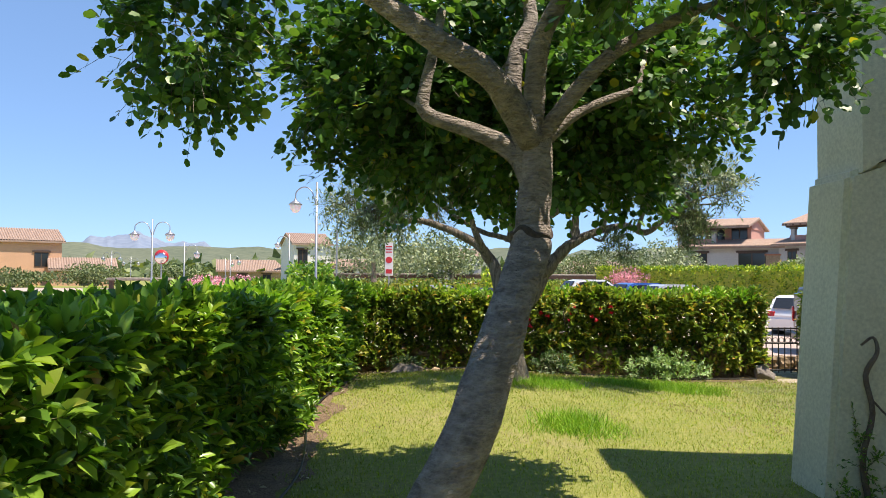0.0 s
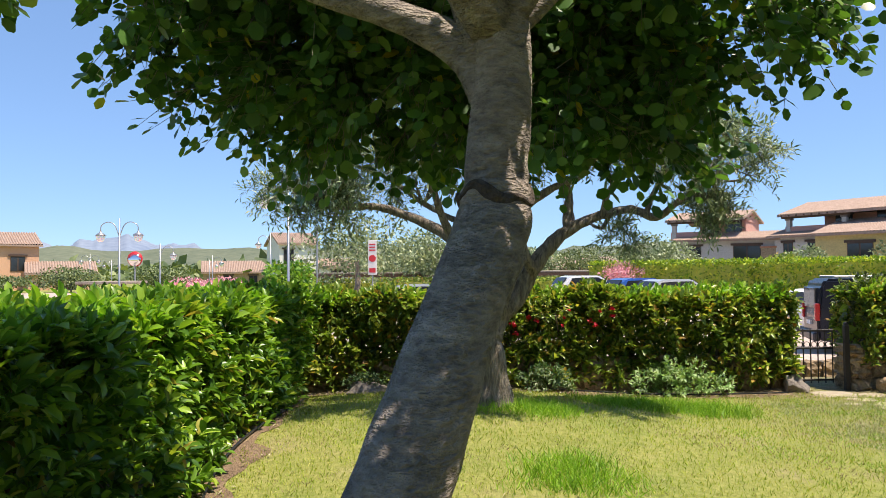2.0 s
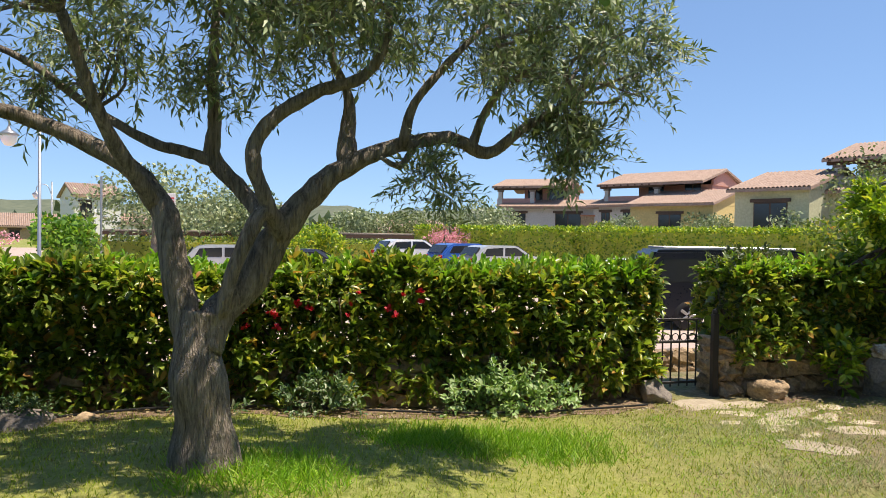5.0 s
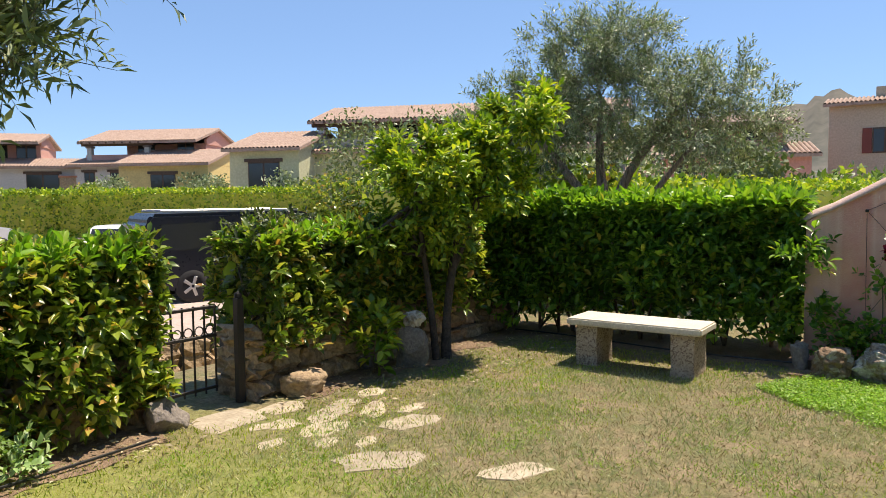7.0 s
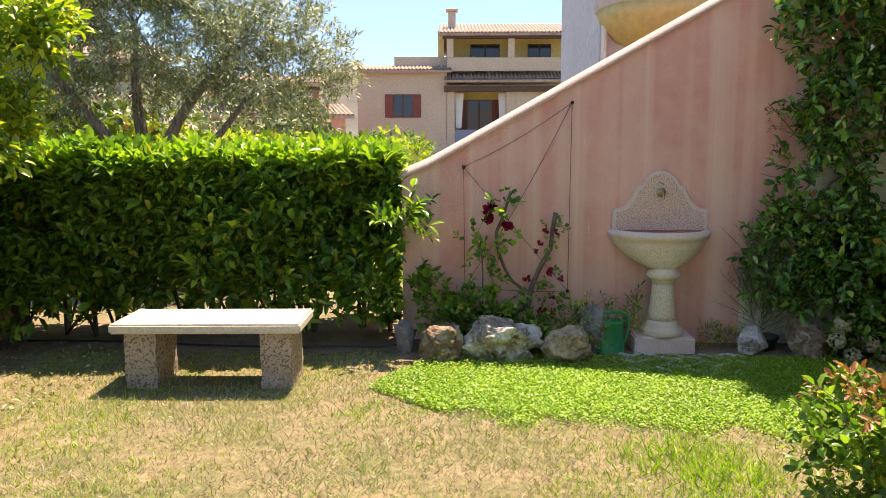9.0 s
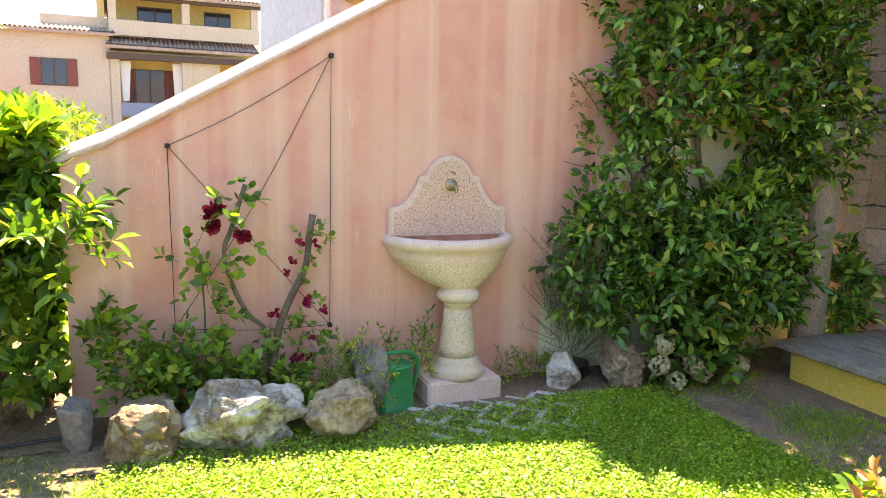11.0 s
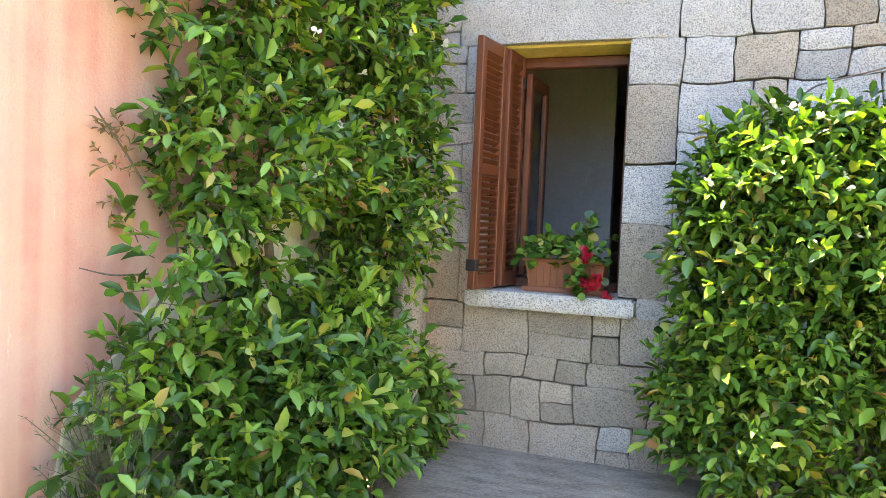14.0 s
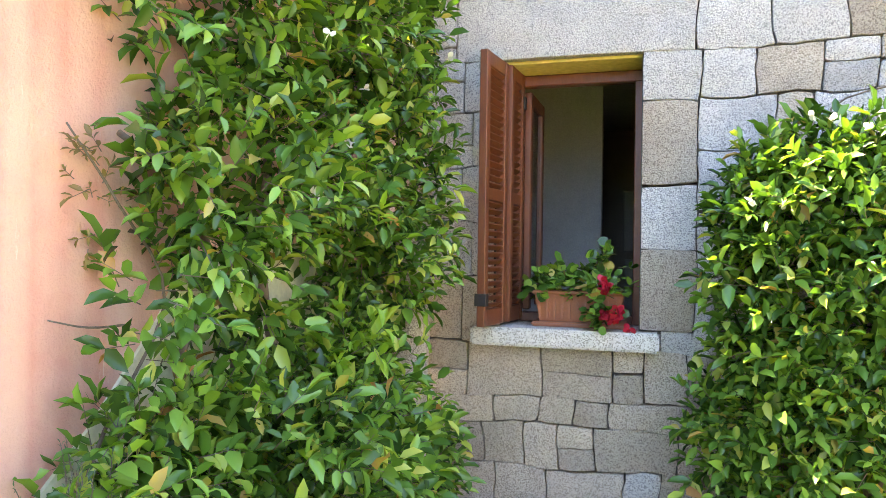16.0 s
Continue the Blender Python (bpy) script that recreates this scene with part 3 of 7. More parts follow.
part("foot_tile", box(3.2, 4.5, -0.05, 4.2, 4.86, 0.16, 0.01), TERRACOTTA, pillar, "terracotta tiled step edge")
tagged(part("porch_roof", box(3.02, HY + 0.15, 3.95, 5.5, 5.44, 4.1), ROOF), "terracotta tiled porch roof over the arch", "roof", kind="structure")
tagged(part("wall_porch", box(3.02, HY + 0.15, 3.4, 3.3, 4.86, 3.95), CREAM_WALL), "cream plastered beam under the porch roof", "wall", kind="structure")

# salmon stair wall that climbs toward the house
PX = 9.40
stair = thing("stair_wall", (0, 0, 0), "salmon limewashed stair wall with a rising pale cap", "wall", kind="structure")
top = [(7.62, 1.34), (7.50, 1.38), (7.36, 1.45), (3.0, 3.86)]
part("face", prism([(7.66, -0.1), (7.66, 1.28)] + top[1:] + [(3.0, -0.1)], (PX, PX + 0.24), "x"), PINK, stair)
cap_rows = [(PX + 0.12, y, z, 0.0) for y, z in [(7.70, 1.27), (7.60, 1.335), (7.44, 1.40), (7.2, 1.53), (5.2, 2.635), (3.0, 3.85)]]
cap_bm = bmesh.new()
cap_rings = []
for x, y, z, _ in cap_rows:
    cap_rings.append([cap_bm.verts.new((x + 0.145 * math.cos(radians(a)), y + 0.02, z - 0.02 + 0.075 * math.sin(radians(a)))) for a in range(0, 181, 20)])
for r0, r1 in zip(cap_rings, cap_rings[1:]):
    for a in range(len(r0) - 1):
        cap_bm.faces.new((r0[a], r0[a + 1], r1[a + 1], r1[a]))
    cap_bm.faces.new((r0[0], r1[0], r1[-1], r0[-1]))
cap_bm.faces.new(cap_rings[0])
part("cap", cap_bm, PINK_CAP, stair, "pale rounded plaster cap", True)
part("pale_face", prism([(3.02, -0.05), (5.06, -0.05), (5.04, 0.5), (4.98, 0.86), (4.78, 1.02), (4.5, 1.3), (4.36, 1.5), (3.9, 1.56), (3.02, 1.5)], (PX - 0.012, PX + 0.01), "x"), CREAM_WALL, stair, "pale cream patch of bare plaster")
tagged(part("stub_pillar", tube([(9.02, 3.28, 0.0, 0.12), (9.0, 3.27, 0.3, 0.1), (8.98, 3.25, 0.9, 0.085), (8.98, 3.25, 1.6, 0.08)], 10, 3, 0.15), TAN_GRANITE), "rough tan stone post at the porch corner", "post", kind="structure")

# ---- front wall, gate and path ----
front = thing("garden_wall", (0, 0, 0), "low rough field-stone garden wall", "wall", kind="structure")
part("core", box(-1.6, 10.82, -0.9, 4.86, 11.12, 0.40), MORTAR, front)
part("core", box(5.62, 10.86, -0.9, 9.6, 11.14, 0.44), MORTAR, front)
tagged(part("gate_path", box(4.86, 10.7, -0.3, 5.62, 12.7, -0.02, 0.01), TERRACOTTA), "terracotta paved path through the gate", "path", kind="structure")
gate = thing("garden_gate", (0, 0, 0), "open-barred black wrought-iron garden gate", "gate")
part("post", box(5.50, 10.74, -0.05, 5.56, 10.80, 0.80, 0.006), IRON, gate)
part("finial", lathe([(0.0, 0.83), (0.025, 0.815), (0.03, 0.79), (0.02, 0.77)], 10), IRON, gate).location = (5.53, 10.77, 0.02)
for z in (0.10, 0.50, 0.72):
    part("rail", box(4.92, 11.0, z - 0.012, 5.50, 11.025, z + 0.012, 0.003), IRON, gate)
for k in range(7):
    x = 4.93 + 0.56 * k / 6
    part("bar", tube([(x, 11.012, 0.06, 0.008), (x, 11.012, 0.74, 0.008)], 6, 1), IRON, gate)
for k in range(6):
    x = 4.977 + 0.56 * k / 6
    ring = [(x + 0.036 * math.cos(a), 11.012, 0.545 + 0.036 * math.sin(a), 0.005) for a in np.linspace(0, 2 * math.pi, 13)]
    part("scroll_ring", tube(ring, 5, 1), IRON, gate)
kerb = thing("kerb_wall", (0, 0, 0), "low rough stone kerb wall beyond the gate", "wall", kind="structure")
part("core", box(3.9, 12.78, -0.9, 7.4, 13.0, 0.1), MORTAR, kerb)

# ---- hedges ----
def hedge(name, corners, height, thick, count, leaf, material, label, foot=0.25, stems=14, sparse=0.0, ratio=0.45, tufts=200, z0=0.0, pairs=3, top_mat=None):
    """A clipped hedge along a line of (x, y) corners."""
    ob = thing(name, (0, 0, 0), label, "hedge")
    P = np.array(corners, float)
    seg = np.linalg.norm(np.diff(P, axis=0), axis=1)
    cum = np.concatenate([[0], np.cumsum(seg)])
    def along(s):
        i = np.clip(np.searchsorted(cum, s, "right") - 1, 0, len(seg) - 1)
        f = ((s - cum[i]) / seg[i])[:, None]
        d = (P[i + 1] - P[i]) / seg[i][:, None]
        return P[i] * (1 - f) + P[i + 1] * f, d
    def wave(s, h):
        return 0.06 * np.sin(s * 2.3 + h * 3) + 0.05 * np.sin(s * 5.1 - h * 4.7) + 0.03 * np.sin(s * 11 + h * 9)
    s = rng.uniform(0, cum[-1], count)
    kind = rng.random(count)
    z = foot + (height - foot) * rng.random(count) ** (1.0 - 0.45 * sparse)
    off = np.where(rng.random(count) < 0.5, -1, 1) * (thick / 2 - np.abs(rng.normal(0, 0.12, count)))
    topm = kind < 0.34
    off[topm] = rng.uniform(-thick / 2, thick / 2, topm.sum())
    z[topm] = height - np.abs(rng.normal(0, 0.07, topm.sum()))
    endm = kind > 0.94
    s[endm] = np.where(rng.random(endm.sum()) < 0.5, 0.03, cum[-1] - 0.03)
    off[endm] = rng.uniform(-thick / 2, thick / 2, endm.sum())
    c, d = along(s)
    nrm = np.stack([-d[:, 1], d[:, 0]], axis=1)
    off = off + np.sign(off) * wave(s, z)
    base = np.column_stack([c + nrm * off[:, None], z + z0 + np.where(topm, wave(s, off), 0)])
    out = np.column_stack([nrm * np.sign(off)[:, None], np.zeros(count)])
    out[topm] = np.column_stack([rng.normal(0, 0.4, (topm.sum(), 2)), np.ones(topm.sum())])
    axis = unit(out + np.array([0, 0, 0.55]) + rng.normal(0, 0.45, (count, 3)))
    L = rng.uniform(0.06, 0.15, count)
    leaves, twigs = sprig_arrays(base - axis * (L * 0.5)[:, None], axis, L, pairs, rng.uniform(0.75, 1.2, count) * leaf, ratio)
    # leaves of the dim inside
    m = int(count * 0.16)
    s2, z2 = rng.uniform(0, cum[-1], m), foot + 0.2 + (height - foot - 0.3) * rng.random(m)
    c2, d2 = along(s2)
    b2 = np.column_stack([c2 + np.stack([-d2[:, 1], d2[:, 0]], 1) * rng.uniform(-thick * 0.28, thick * 0.28, m)[:, None], z2 + z0])
    inner = leaf_arrays(b2, rng.normal(size=(m, 3)), rng.normal(size=(m, 3)), np.full(m, leaf * 1.7), np.full(m, leaf * 1.1))
    v, f = merge([leaves, inner])
    tagged(arrays("foliage", v, f, material, ob, smooth=True), kind="stuff")
    tagged(arrays("twig_layer", twigs[0], twigs[1], STEM, ob), kind="stuff")
    if tufts:
        s3 = rng.uniform(0, cum[-1], tufts)
        c3, d3 = along(s3)
        b3 = np.column_stack([c3 + np.stack([-d3[:, 1], d3[:, 0]], 1) * rng.uniform(-thick / 2, thick / 2, tufts)[:, None], np.full(tufts, height + z0) - rng.uniform(0, 0.12, tufts)])
        a3 = unit(np.array([0, 0, 1.0]) + rng.normal(0, 0.3, (tufts, 3)))
        l3, _ = sprig_arrays(b3, a3, rng.uniform(0.05, 0.15, tufts), 4, rng.uniform(0.8, 1.2, tufts) * leaf, ratio * 0.9, spread=0.6)
        tagged(arrays("shoot_layer", *l3, top_mat or SPROUT, ob, "bright young shoots on top", True), kind="stuff")
    for k in range(stems):
        c4, d4 = along(np.array([cum[-1] * (k + 0.5 + rng.uniform(-0.35, 0.35)) / stems]))
        x, y = c4[0] + rng.uniform(-0.12, 0.12, 2)
        g = lift(x, y) - 0.03
        pts = [(x, y, g, 0.022), (x + rng.normal(0, 0.06), y + rng.normal(0, 0.05), g + (height + z0 - g) * 0.4, 0.018), (x + rng.normal(0, 0.12), y + rng.normal(0, 0.1), z0 + height * 0.8, 0.008)]
        part("stem", tube(pts, 6, 3, 0.15), STEM, ob, smooth=True)
        for q in range(2):
            pts2 = [(x, y, g + 0.05, 0.014), (x + rng.normal(0, 0.12), y + rng.normal(0, 0.08), g + 0.45, 0.011), (x + rng.normal(0, 0.2), y + rng.normal(0, 0.12), z0 + height * 0.85, 0.006)]
            part("stem", tube(pts2, 5, 3, 0.1), STEM, ob, smooth=True)
    return ob


hedge("side_hedge", [(-1.85, 0.3), (-1.75, 5.5), (-1.5, 10.3)], 1.23, 1.0, 7600, 0.108, SIDE_LEAF, "tall leafy laurel hedge along the garden side, partly shaded", 0.12, 26, 0.2, 0.46, 1200, pairs=3)
hedge("front_hedge", [(-1.4, 10.98), (4.85, 10.98)], 1.17, 0.72, 6200, 0.096, HEDGE, "clipped green hedge with yellowing leaves above the low wall", 0.10, 30, 0.3, 0.46, 500)
hedge("gate_hedge", [(5.72, 11.0), (8.7, 11.05)], 1.2, 0.72, 3100, 0.096, HEDGE, "clipped green hedge beside the garden gate", 0.34, 16, 0.5, 0.46, 300)
hedge("bench_hedge", [(9.35, 11.2), (9.75, 7.75)], 1.42, 0.9, 4600, 0.112, HEDGE_DARK, "dense glossy hedge behind the stone bench", 0.14, 14, 0.85, 0.44, 1200)

# ---- trees ----
def tree(name, at, label, bark, leaf_mat, trunk, limbs, clumps, sprigs, leaf, ratio, shape, length, pairs, droop=0.0, sides=14, rough=0.12, extra_twigs=50, seed=1, smooth=True, up=0.3, reach=0.8):
    """Trunk and limbs as rows of (x, y, z, r) from the foot; clumps: rows of centre and half sizes with a share of the sprigs."""
    ob = thing(name, at, label, "tree")
    part("trunk", tube(trunk, sides, 9, rough, seed=seed), bark, ob, smooth=True)
    for k, rows in enumerate(limbs):
        part("limb", tube(rows, 9, 5, rough, seed=seed + k), bark, ob, smooth=True)
    C = np.array(clumps, float)
    share = C[:, 6] / C[:, 6].sum()
    pick = rng.choice(len(C), sprigs, p=share)
    u = unit(rng.normal(size=(sprigs, 3))) * (rng.random(sprigs) ** 0.42)[:, None]
    # fluted outline: small sub-clumps pull the twigs together
    base = C[pick, :3] + u * C[pick, 3:6]
    hub = base[rng.integers(0, sprigs, max(12, sprigs // 28))]
    near = np.zeros(sprigs, int)
    for a in range(0, sprigs, 2000):
        near[a:a + 2000] = np.argmin(((base[a:a + 2000, None] - hub[None]) ** 2).sum(-1), axis=1)
    base = base * 0.45 + hub[near] * 0.55 + rng.normal(0, 0.03, (sprigs, 3))
    axis = unit((base - C[pick, :3]) / C[pick, 3:6] + rng.normal(0, 0.55, (sprigs, 3)) + np.array([0, 0, up]))
    L = rng.uniform(0.7, 1.3, sprigs) * length
    leaves, twigs = sprig_arrays(base, axis, L, pairs, rng.uniform(0.75, 1.2, sprigs) * leaf, ratio, shape, droop=droop)
    tagged(arrays("crown", *leaves, leaf_mat, ob, smooth=True), kind="stuff")
    bm = bmesh.new()
    ends = [np.array(r[-1][:3]) for r in limbs] + [np.array(r[len(r) // 2][:3]) for r in limbs]
    for k in range(extra_twigs):
        h = hub[rng.integers(len(hub))]
        e = min(ends, key=lambda p: np.linalg.norm(p - h))
        if np.linalg.norm(e - h) > reach:
            continue
        m = (e + h) / 2 + rng.normal(0, 0.08, 3)
        tube([(*e, 0.014), (*m, 0.010), (*h, 0.004)], 5, 3, 0.0, bm, cap=False)
    tagged(part("branchwork", bm, bark, ob, smooth=True), kind="stuff")
    tagged(arrays("twig_layer", *twigs, bark, ob), kind="stuff")
    return ob


tree("carob_tree", (0, 0, 0), "leaning carob tree with grey bark and dark rounded leaves", BARK_CAROB, CAROB,
     [(-0.37, 2.7, -0.1, 0.14), (-0.18, 2.85, 0.25, 0.122), (0.06, 3.1, 0.62, 0.115), (0.22, 3.3, 0.93, 0.112), (0.385, 3.58, 1.33, 0.104), (0.505, 3.8, 1.60, 0.106), (0.525, 3.84, 1.71, 0.098), (0.53, 3.85, 1.80, 0.088), (0.55, 3.85, 2.05, 0.084), (0.53, 3.82, 2.3, 0.084)],
     [[(0.53, 3.86, 1.95, 0.05), (0.44, 3.9, 2.15, 0.06), (0.24, 3.92, 2.26, 0.046), (-0.03, 3.92, 2.36, 0.04), (-0.04, 3.92, 2.5, 0.034), (0.0, 3.92, 2.68, 0.03), (0.05, 4.0, 2.95, 0.024)],
      [(0.52, 3.82, 2.2, 0.08), (0.29, 3.45, 2.42, 0.066), (0.03, 3.25, 2.53, 0.056), (-0.19, 3.18, 2.66, 0.048), (-0.6, 3.0, 2.9, 0.038)],
      [(0.50, 3.86, 2.1, 0.055), (0.43, 3.92, 2.45, 0.05), (0.46, 3.95, 2.72, 0.046), (0.54, 4.0, 2.92, 0.04), (0.45, 4.1, 3.3, 0.03)],
      [(0.52, 3.8, 2.25, 0.06), (0.53, 3.6, 2.64, 0.05), (0.66, 3.5, 2.9, 0.043), (0.8, 3.3, 3.15, 0.033)],
      [(0.55, 3.82, 2.2, 0.048), (0.75, 3.65, 2.46, 0.04), (0.93, 3.55, 2.62, 0.034), (1.3, 3.5, 2.8, 0.024)],
      [(0.57, 3.84, 2.18, 0.034), (0.78, 3.85, 2.36, 0.027), (1.1, 3.9, 2.5, 0.02)]],
     # Clump at (-0.8, 1.8, 3.5) is out of view, added to shade the side hedge.
     [(0.45, 4.85, 3.0, 1.4, 0.85, 0.7, 3.4), (-0.3, 4.7, 2.72, 0.75, 0.6, 0.42, 1.4), (1.15, 4.6, 2.65, 0.75, 0.7, 0.45, 1.5), (0.4, 4.9, 2.35, 1.1, 0.6, 0.32, 1.5), (-0.9, 3.4, 3.2, 0.9, 0.6, 0.35, 0.8), (1.2, 3.0, 3.0, 0.8, 0.6, 0.3, 0.9), (0.3, 2.8, 3.4, 1.4, 0.8, 0.3, 1.2), (1.2, 5.1, 2.15, 0.55, 0.3, 0.2, 0.35), (-0.8, 1.8, 3.5, 1.0, 1.1, 0.3, 0.8), (-1.3, 3.9, 2.72, 0.38, 0.4, 0.3, 0.4), (1.8, 3.7, 2.75, 0.3, 0.4, 0.3, 0.35)],
     6500, 0.056, 0.85, "round", 0.2, 4, 0.35, 18, 0.10, 60, 3, up=-0.15)

collar = part("bark_collar", tube([(0.523 + 0.099 * math.cos(a), 3.845 + 0.099 * math.sin(a), 1.715 + 0.02 * math.sin(a * 2.0) + 0.01 * math.sin(a * 5), 0.014 + 0.006 * math.sin(a * 3)) for a in np.linspace(0, 2 * math.pi, 25)], 7, 2, 0.5), BARK_DARK, bpy.data.objects["carob_tree"], "dark cracked bark ring round the trunk")

OX, OY = 0.95, 8.75
tree("olive_tree", (OX, OY, 0.22), "old forked olive tree with furrowed grey bark", BARK_OLIVE, OLIVE,
     [(0.0, 0.0, -0.2, 0.30), (0.01, 0.0, 0.0, 0.205), (0.01, 0.0, 0.25, 0.15), (-0.02, 0.0, 0.5, 0.135), (-0.02, 0.02, 0.72, 0.13), (0.0, 0.03, 0.86, 0.11)],
     [[(-0.02, 0.0, 0.62, 0.11), (-0.09, 0.05, 0.86, 0.085), (-0.14, 0.05, 1.14, 0.075), (-0.22, 0.1, 1.42, 0.07), (-0.42, 0.2, 1.66, 0.055), (-0.84, 0.2, 1.86, 0.042), (-1.11, 0.2, 1.93, 0.036), (-1.45, 0.2, 1.93, 0.03), (-1.8, 0.2, 2.02, 0.02)],
      [(0.0, 0.02, 0.66, 0.11), (0.1, 0.08, 0.86, 0.095), (0.27, 0.13, 1.05, 0.092), (0.42, 0.15, 1.3, 0.088), (0.63, 0.15, 1.56, 0.07), (0.85, 0.15, 1.72, 0.056), (1.1, 0.15, 1.82, 0.046), (1.4, 0.15, 1.88, 0.04), (1.65, 0.15, 1.80, 0.037), (1.88, 0.15, 1.96, 0.03), (2.18, 0.15, 2.14, 0.02)],
      [(0.42, 0.1, 1.28, 0.06), (0.34, 0.0, 1.45, 0.044), (0.27, -0.05, 1.63, 0.042), (0.27, -0.05, 1.78, 0.04), (0.40, -0.05, 1.94, 0.038), (0.62, -0.05, 2.08, 0.036), (0.85, -0.05, 2.17, 0.032), (0.98, -0.05, 2.38, 0.026), (1.0, 0.0, 2.7, 0.016)],
      [(0.42, 0.2, 1.3, 0.06), (0.21, 0.35, 1.53, 0.05), (0.04, 0.35, 1.72, 0.048), (0.05, 0.35, 1.93, 0.04), (0.03, 0.35, 2.2, 0.034), (0.05, 0.35, 2.6, 0.022)],
      [(0.06, 0.35, 1.7, 0.04), (-0.14, 0.36, 1.76, 0.034), (-0.3, 0.38, 1.8, 0.03), (-0.62, 0.45, 1.98, 0.026), (-0.98, 0.45, 2.24, 0.02), (-1.4, 0.45, 2.4, 0.012)],
      [(0.80, 0.17, 1.70, 0.062), (0.80, 0.22, 1.86, 0.055), (0.81, 0.25, 2.1, 0.03), (0.71, 0.25, 2.34, 0.026), (0.7, 0.25, 2.7, 0.016)],
      [(1.11, 0.12, 1.82, 0.034), (1.17, 0.05, 2.06, 0.028), (1.37, 0.05, 2.31, 0.024), (1.6, 0.05, 2.55, 0.015)],
      [(1.55, 0.15, 1.84, 0.03), (1.62, 0.15, 2.03, 0.025), (1.74, 0.15, 2.25, 0.02), (1.7, 0.15, 2.5, 0.012)],
      [(-0.22, 0.1, 1.4, 0.05), (-0.45, -0.15, 1.8, 0.035), (-0.6, -0.4, 2.3, 0.025)],
      [(0.1, 0.0, 0.84, 0.04), (0.17, -0.03, 1.1, 0.04), (0.28, -0.03, 1.36, 0.045), (0.36, 0.02, 1.44, 0.04)],
      [(1.2, 0.15, 1.83, 0.024), (1.1, 0.12, 1.70, 0.02), (0.98, 0.1, 1.74, 0.012)]],
     [(-0.3, 0.2, 2.6, 1.4, 1.1, 0.6, 2.0), (0.9, 0.1, 2.7, 1.2, 1.0, 0.5, 1.8), (2.15, 0.1, 2.42, 0.66, 0.7, 0.40, 1.1), (-1.6, 0.3, 2.2, 0.75, 0.6, 0.4, 1.0), (0.3, -0.6, 2.85, 1.2, 0.6, 0.4, 1.0), (1.3, 0.1, 1.66, 0.16, 0.2, 0.16, 0.14), (2.2, 0.15, 1.85, 0.32, 0.35, 0.22, 0.4), (-1.5, 0.2, 1.95, 0.4, 0.4, 0.15, 0.3)],
     3500, 0.08, 0.22, "diamond", 0.22, 6, 0.25, 28, 0.24, 90, 11)

tree("citrus_tree", (7.58, 10.38, 0.0), "young citrus tree with bright yellow-green leaves", BARK_DARK, CITRUS,
     [(0.0, 0.0, -0.05, 0.055), (0.02, 0.0, 0.4, 0.042), (0.08, -0.03, 0.9, 0.036), (0.2, -0.05, 1.4, 0.025)],
     [[(-0.1, 0.03, -0.05, 0.04), (-0.14, 0.05, 0.4, 0.032), (-0.25, 0.05, 1.0, 0.026), (-0.4, 0.0, 1.5, 0.015)],
      [(0.06, -0.02, 0.8, 0.03), (0.3, -0.1, 1.3, 0.022), (0.6, -0.1, 1.9, 0.012)],
      [(0.1, -0.03, 1.0, 0.025), (0.0, 0.1, 1.5, 0.018), (0.05, 0.1, 2.1, 0.01)]],
     [(0.15, 0.0, 1.7, 0.72, 0.7, 0.5, 2.6), (-0.3, 0.0, 1.35, 0.4, 0.4, 0.35, 0.7), (0.5, -0.35, 2.1, 0.48, 0.48, 0.38, 1.2), (-0.1, 0.15, 1.75, 0.5, 0.5, 0.35, 0.9), (-0.6, 0.3, 1.1, 0.32, 0.35, 0.25, 0.3), (0.65, -0.55, 2.4, 0.3, 0.3, 0.3, 0.4)],
     1300, 0.085, 0.45, "oval", 0.16, 4, 0.1, 8, 0.08, 40, 5)

tree("olive_tree", (12.9, 11.2, -0.1), "silver-green olive tree behind the bench hedge", BARK_OLIVE, OLIVE,
     [(0.0, 0.0, -0.1, 0.2), (0.05, 0.0, 0.7, 0.16), (0.0, 0.0, 1.3, 0.14)],
     [[(0.0, 0.0, 1.2, 0.1), (-0.3, 0.5, 1.9, 0.07), (-0.6, 1.0, 2.7, 0.04)], [(0.0, 0.0, 1.25, 0.1), (0.1, -0.3, 2.0, 0.07), (0.2, -0.9, 2.8, 0.04)], [(0.0, 0.0, 1.2, 0.1), (0.1, 0.2, 2.1, 0.07), (0.1, 0.2, 3.2, 0.04)], [(0.0, 0.0, 0.9, 0.08), (-0.1, -0.7, 1.6, 0.05), (-0.1, -1.3, 2.3, 0.03)]],
     [(0, 0, 3.2, 1.5, 1.6, 1.0, 3), (0, 1.5, 2.8, 1.2, 1.2, 0.9, 1.5), (0, -1.5, 2.8, 1.1, 1.1, 0.8, 1.6), (0, 0.2, 4.0, 1.0, 1.1, 0.7, 1.2), (0, 2.6, 2.4, 0.9, 0.9, 0.8, 0.8)],
     4700, 0.085, 0.26, "diamond", 0.3, 6, 0.15, 10, 0.15, 60, 21)

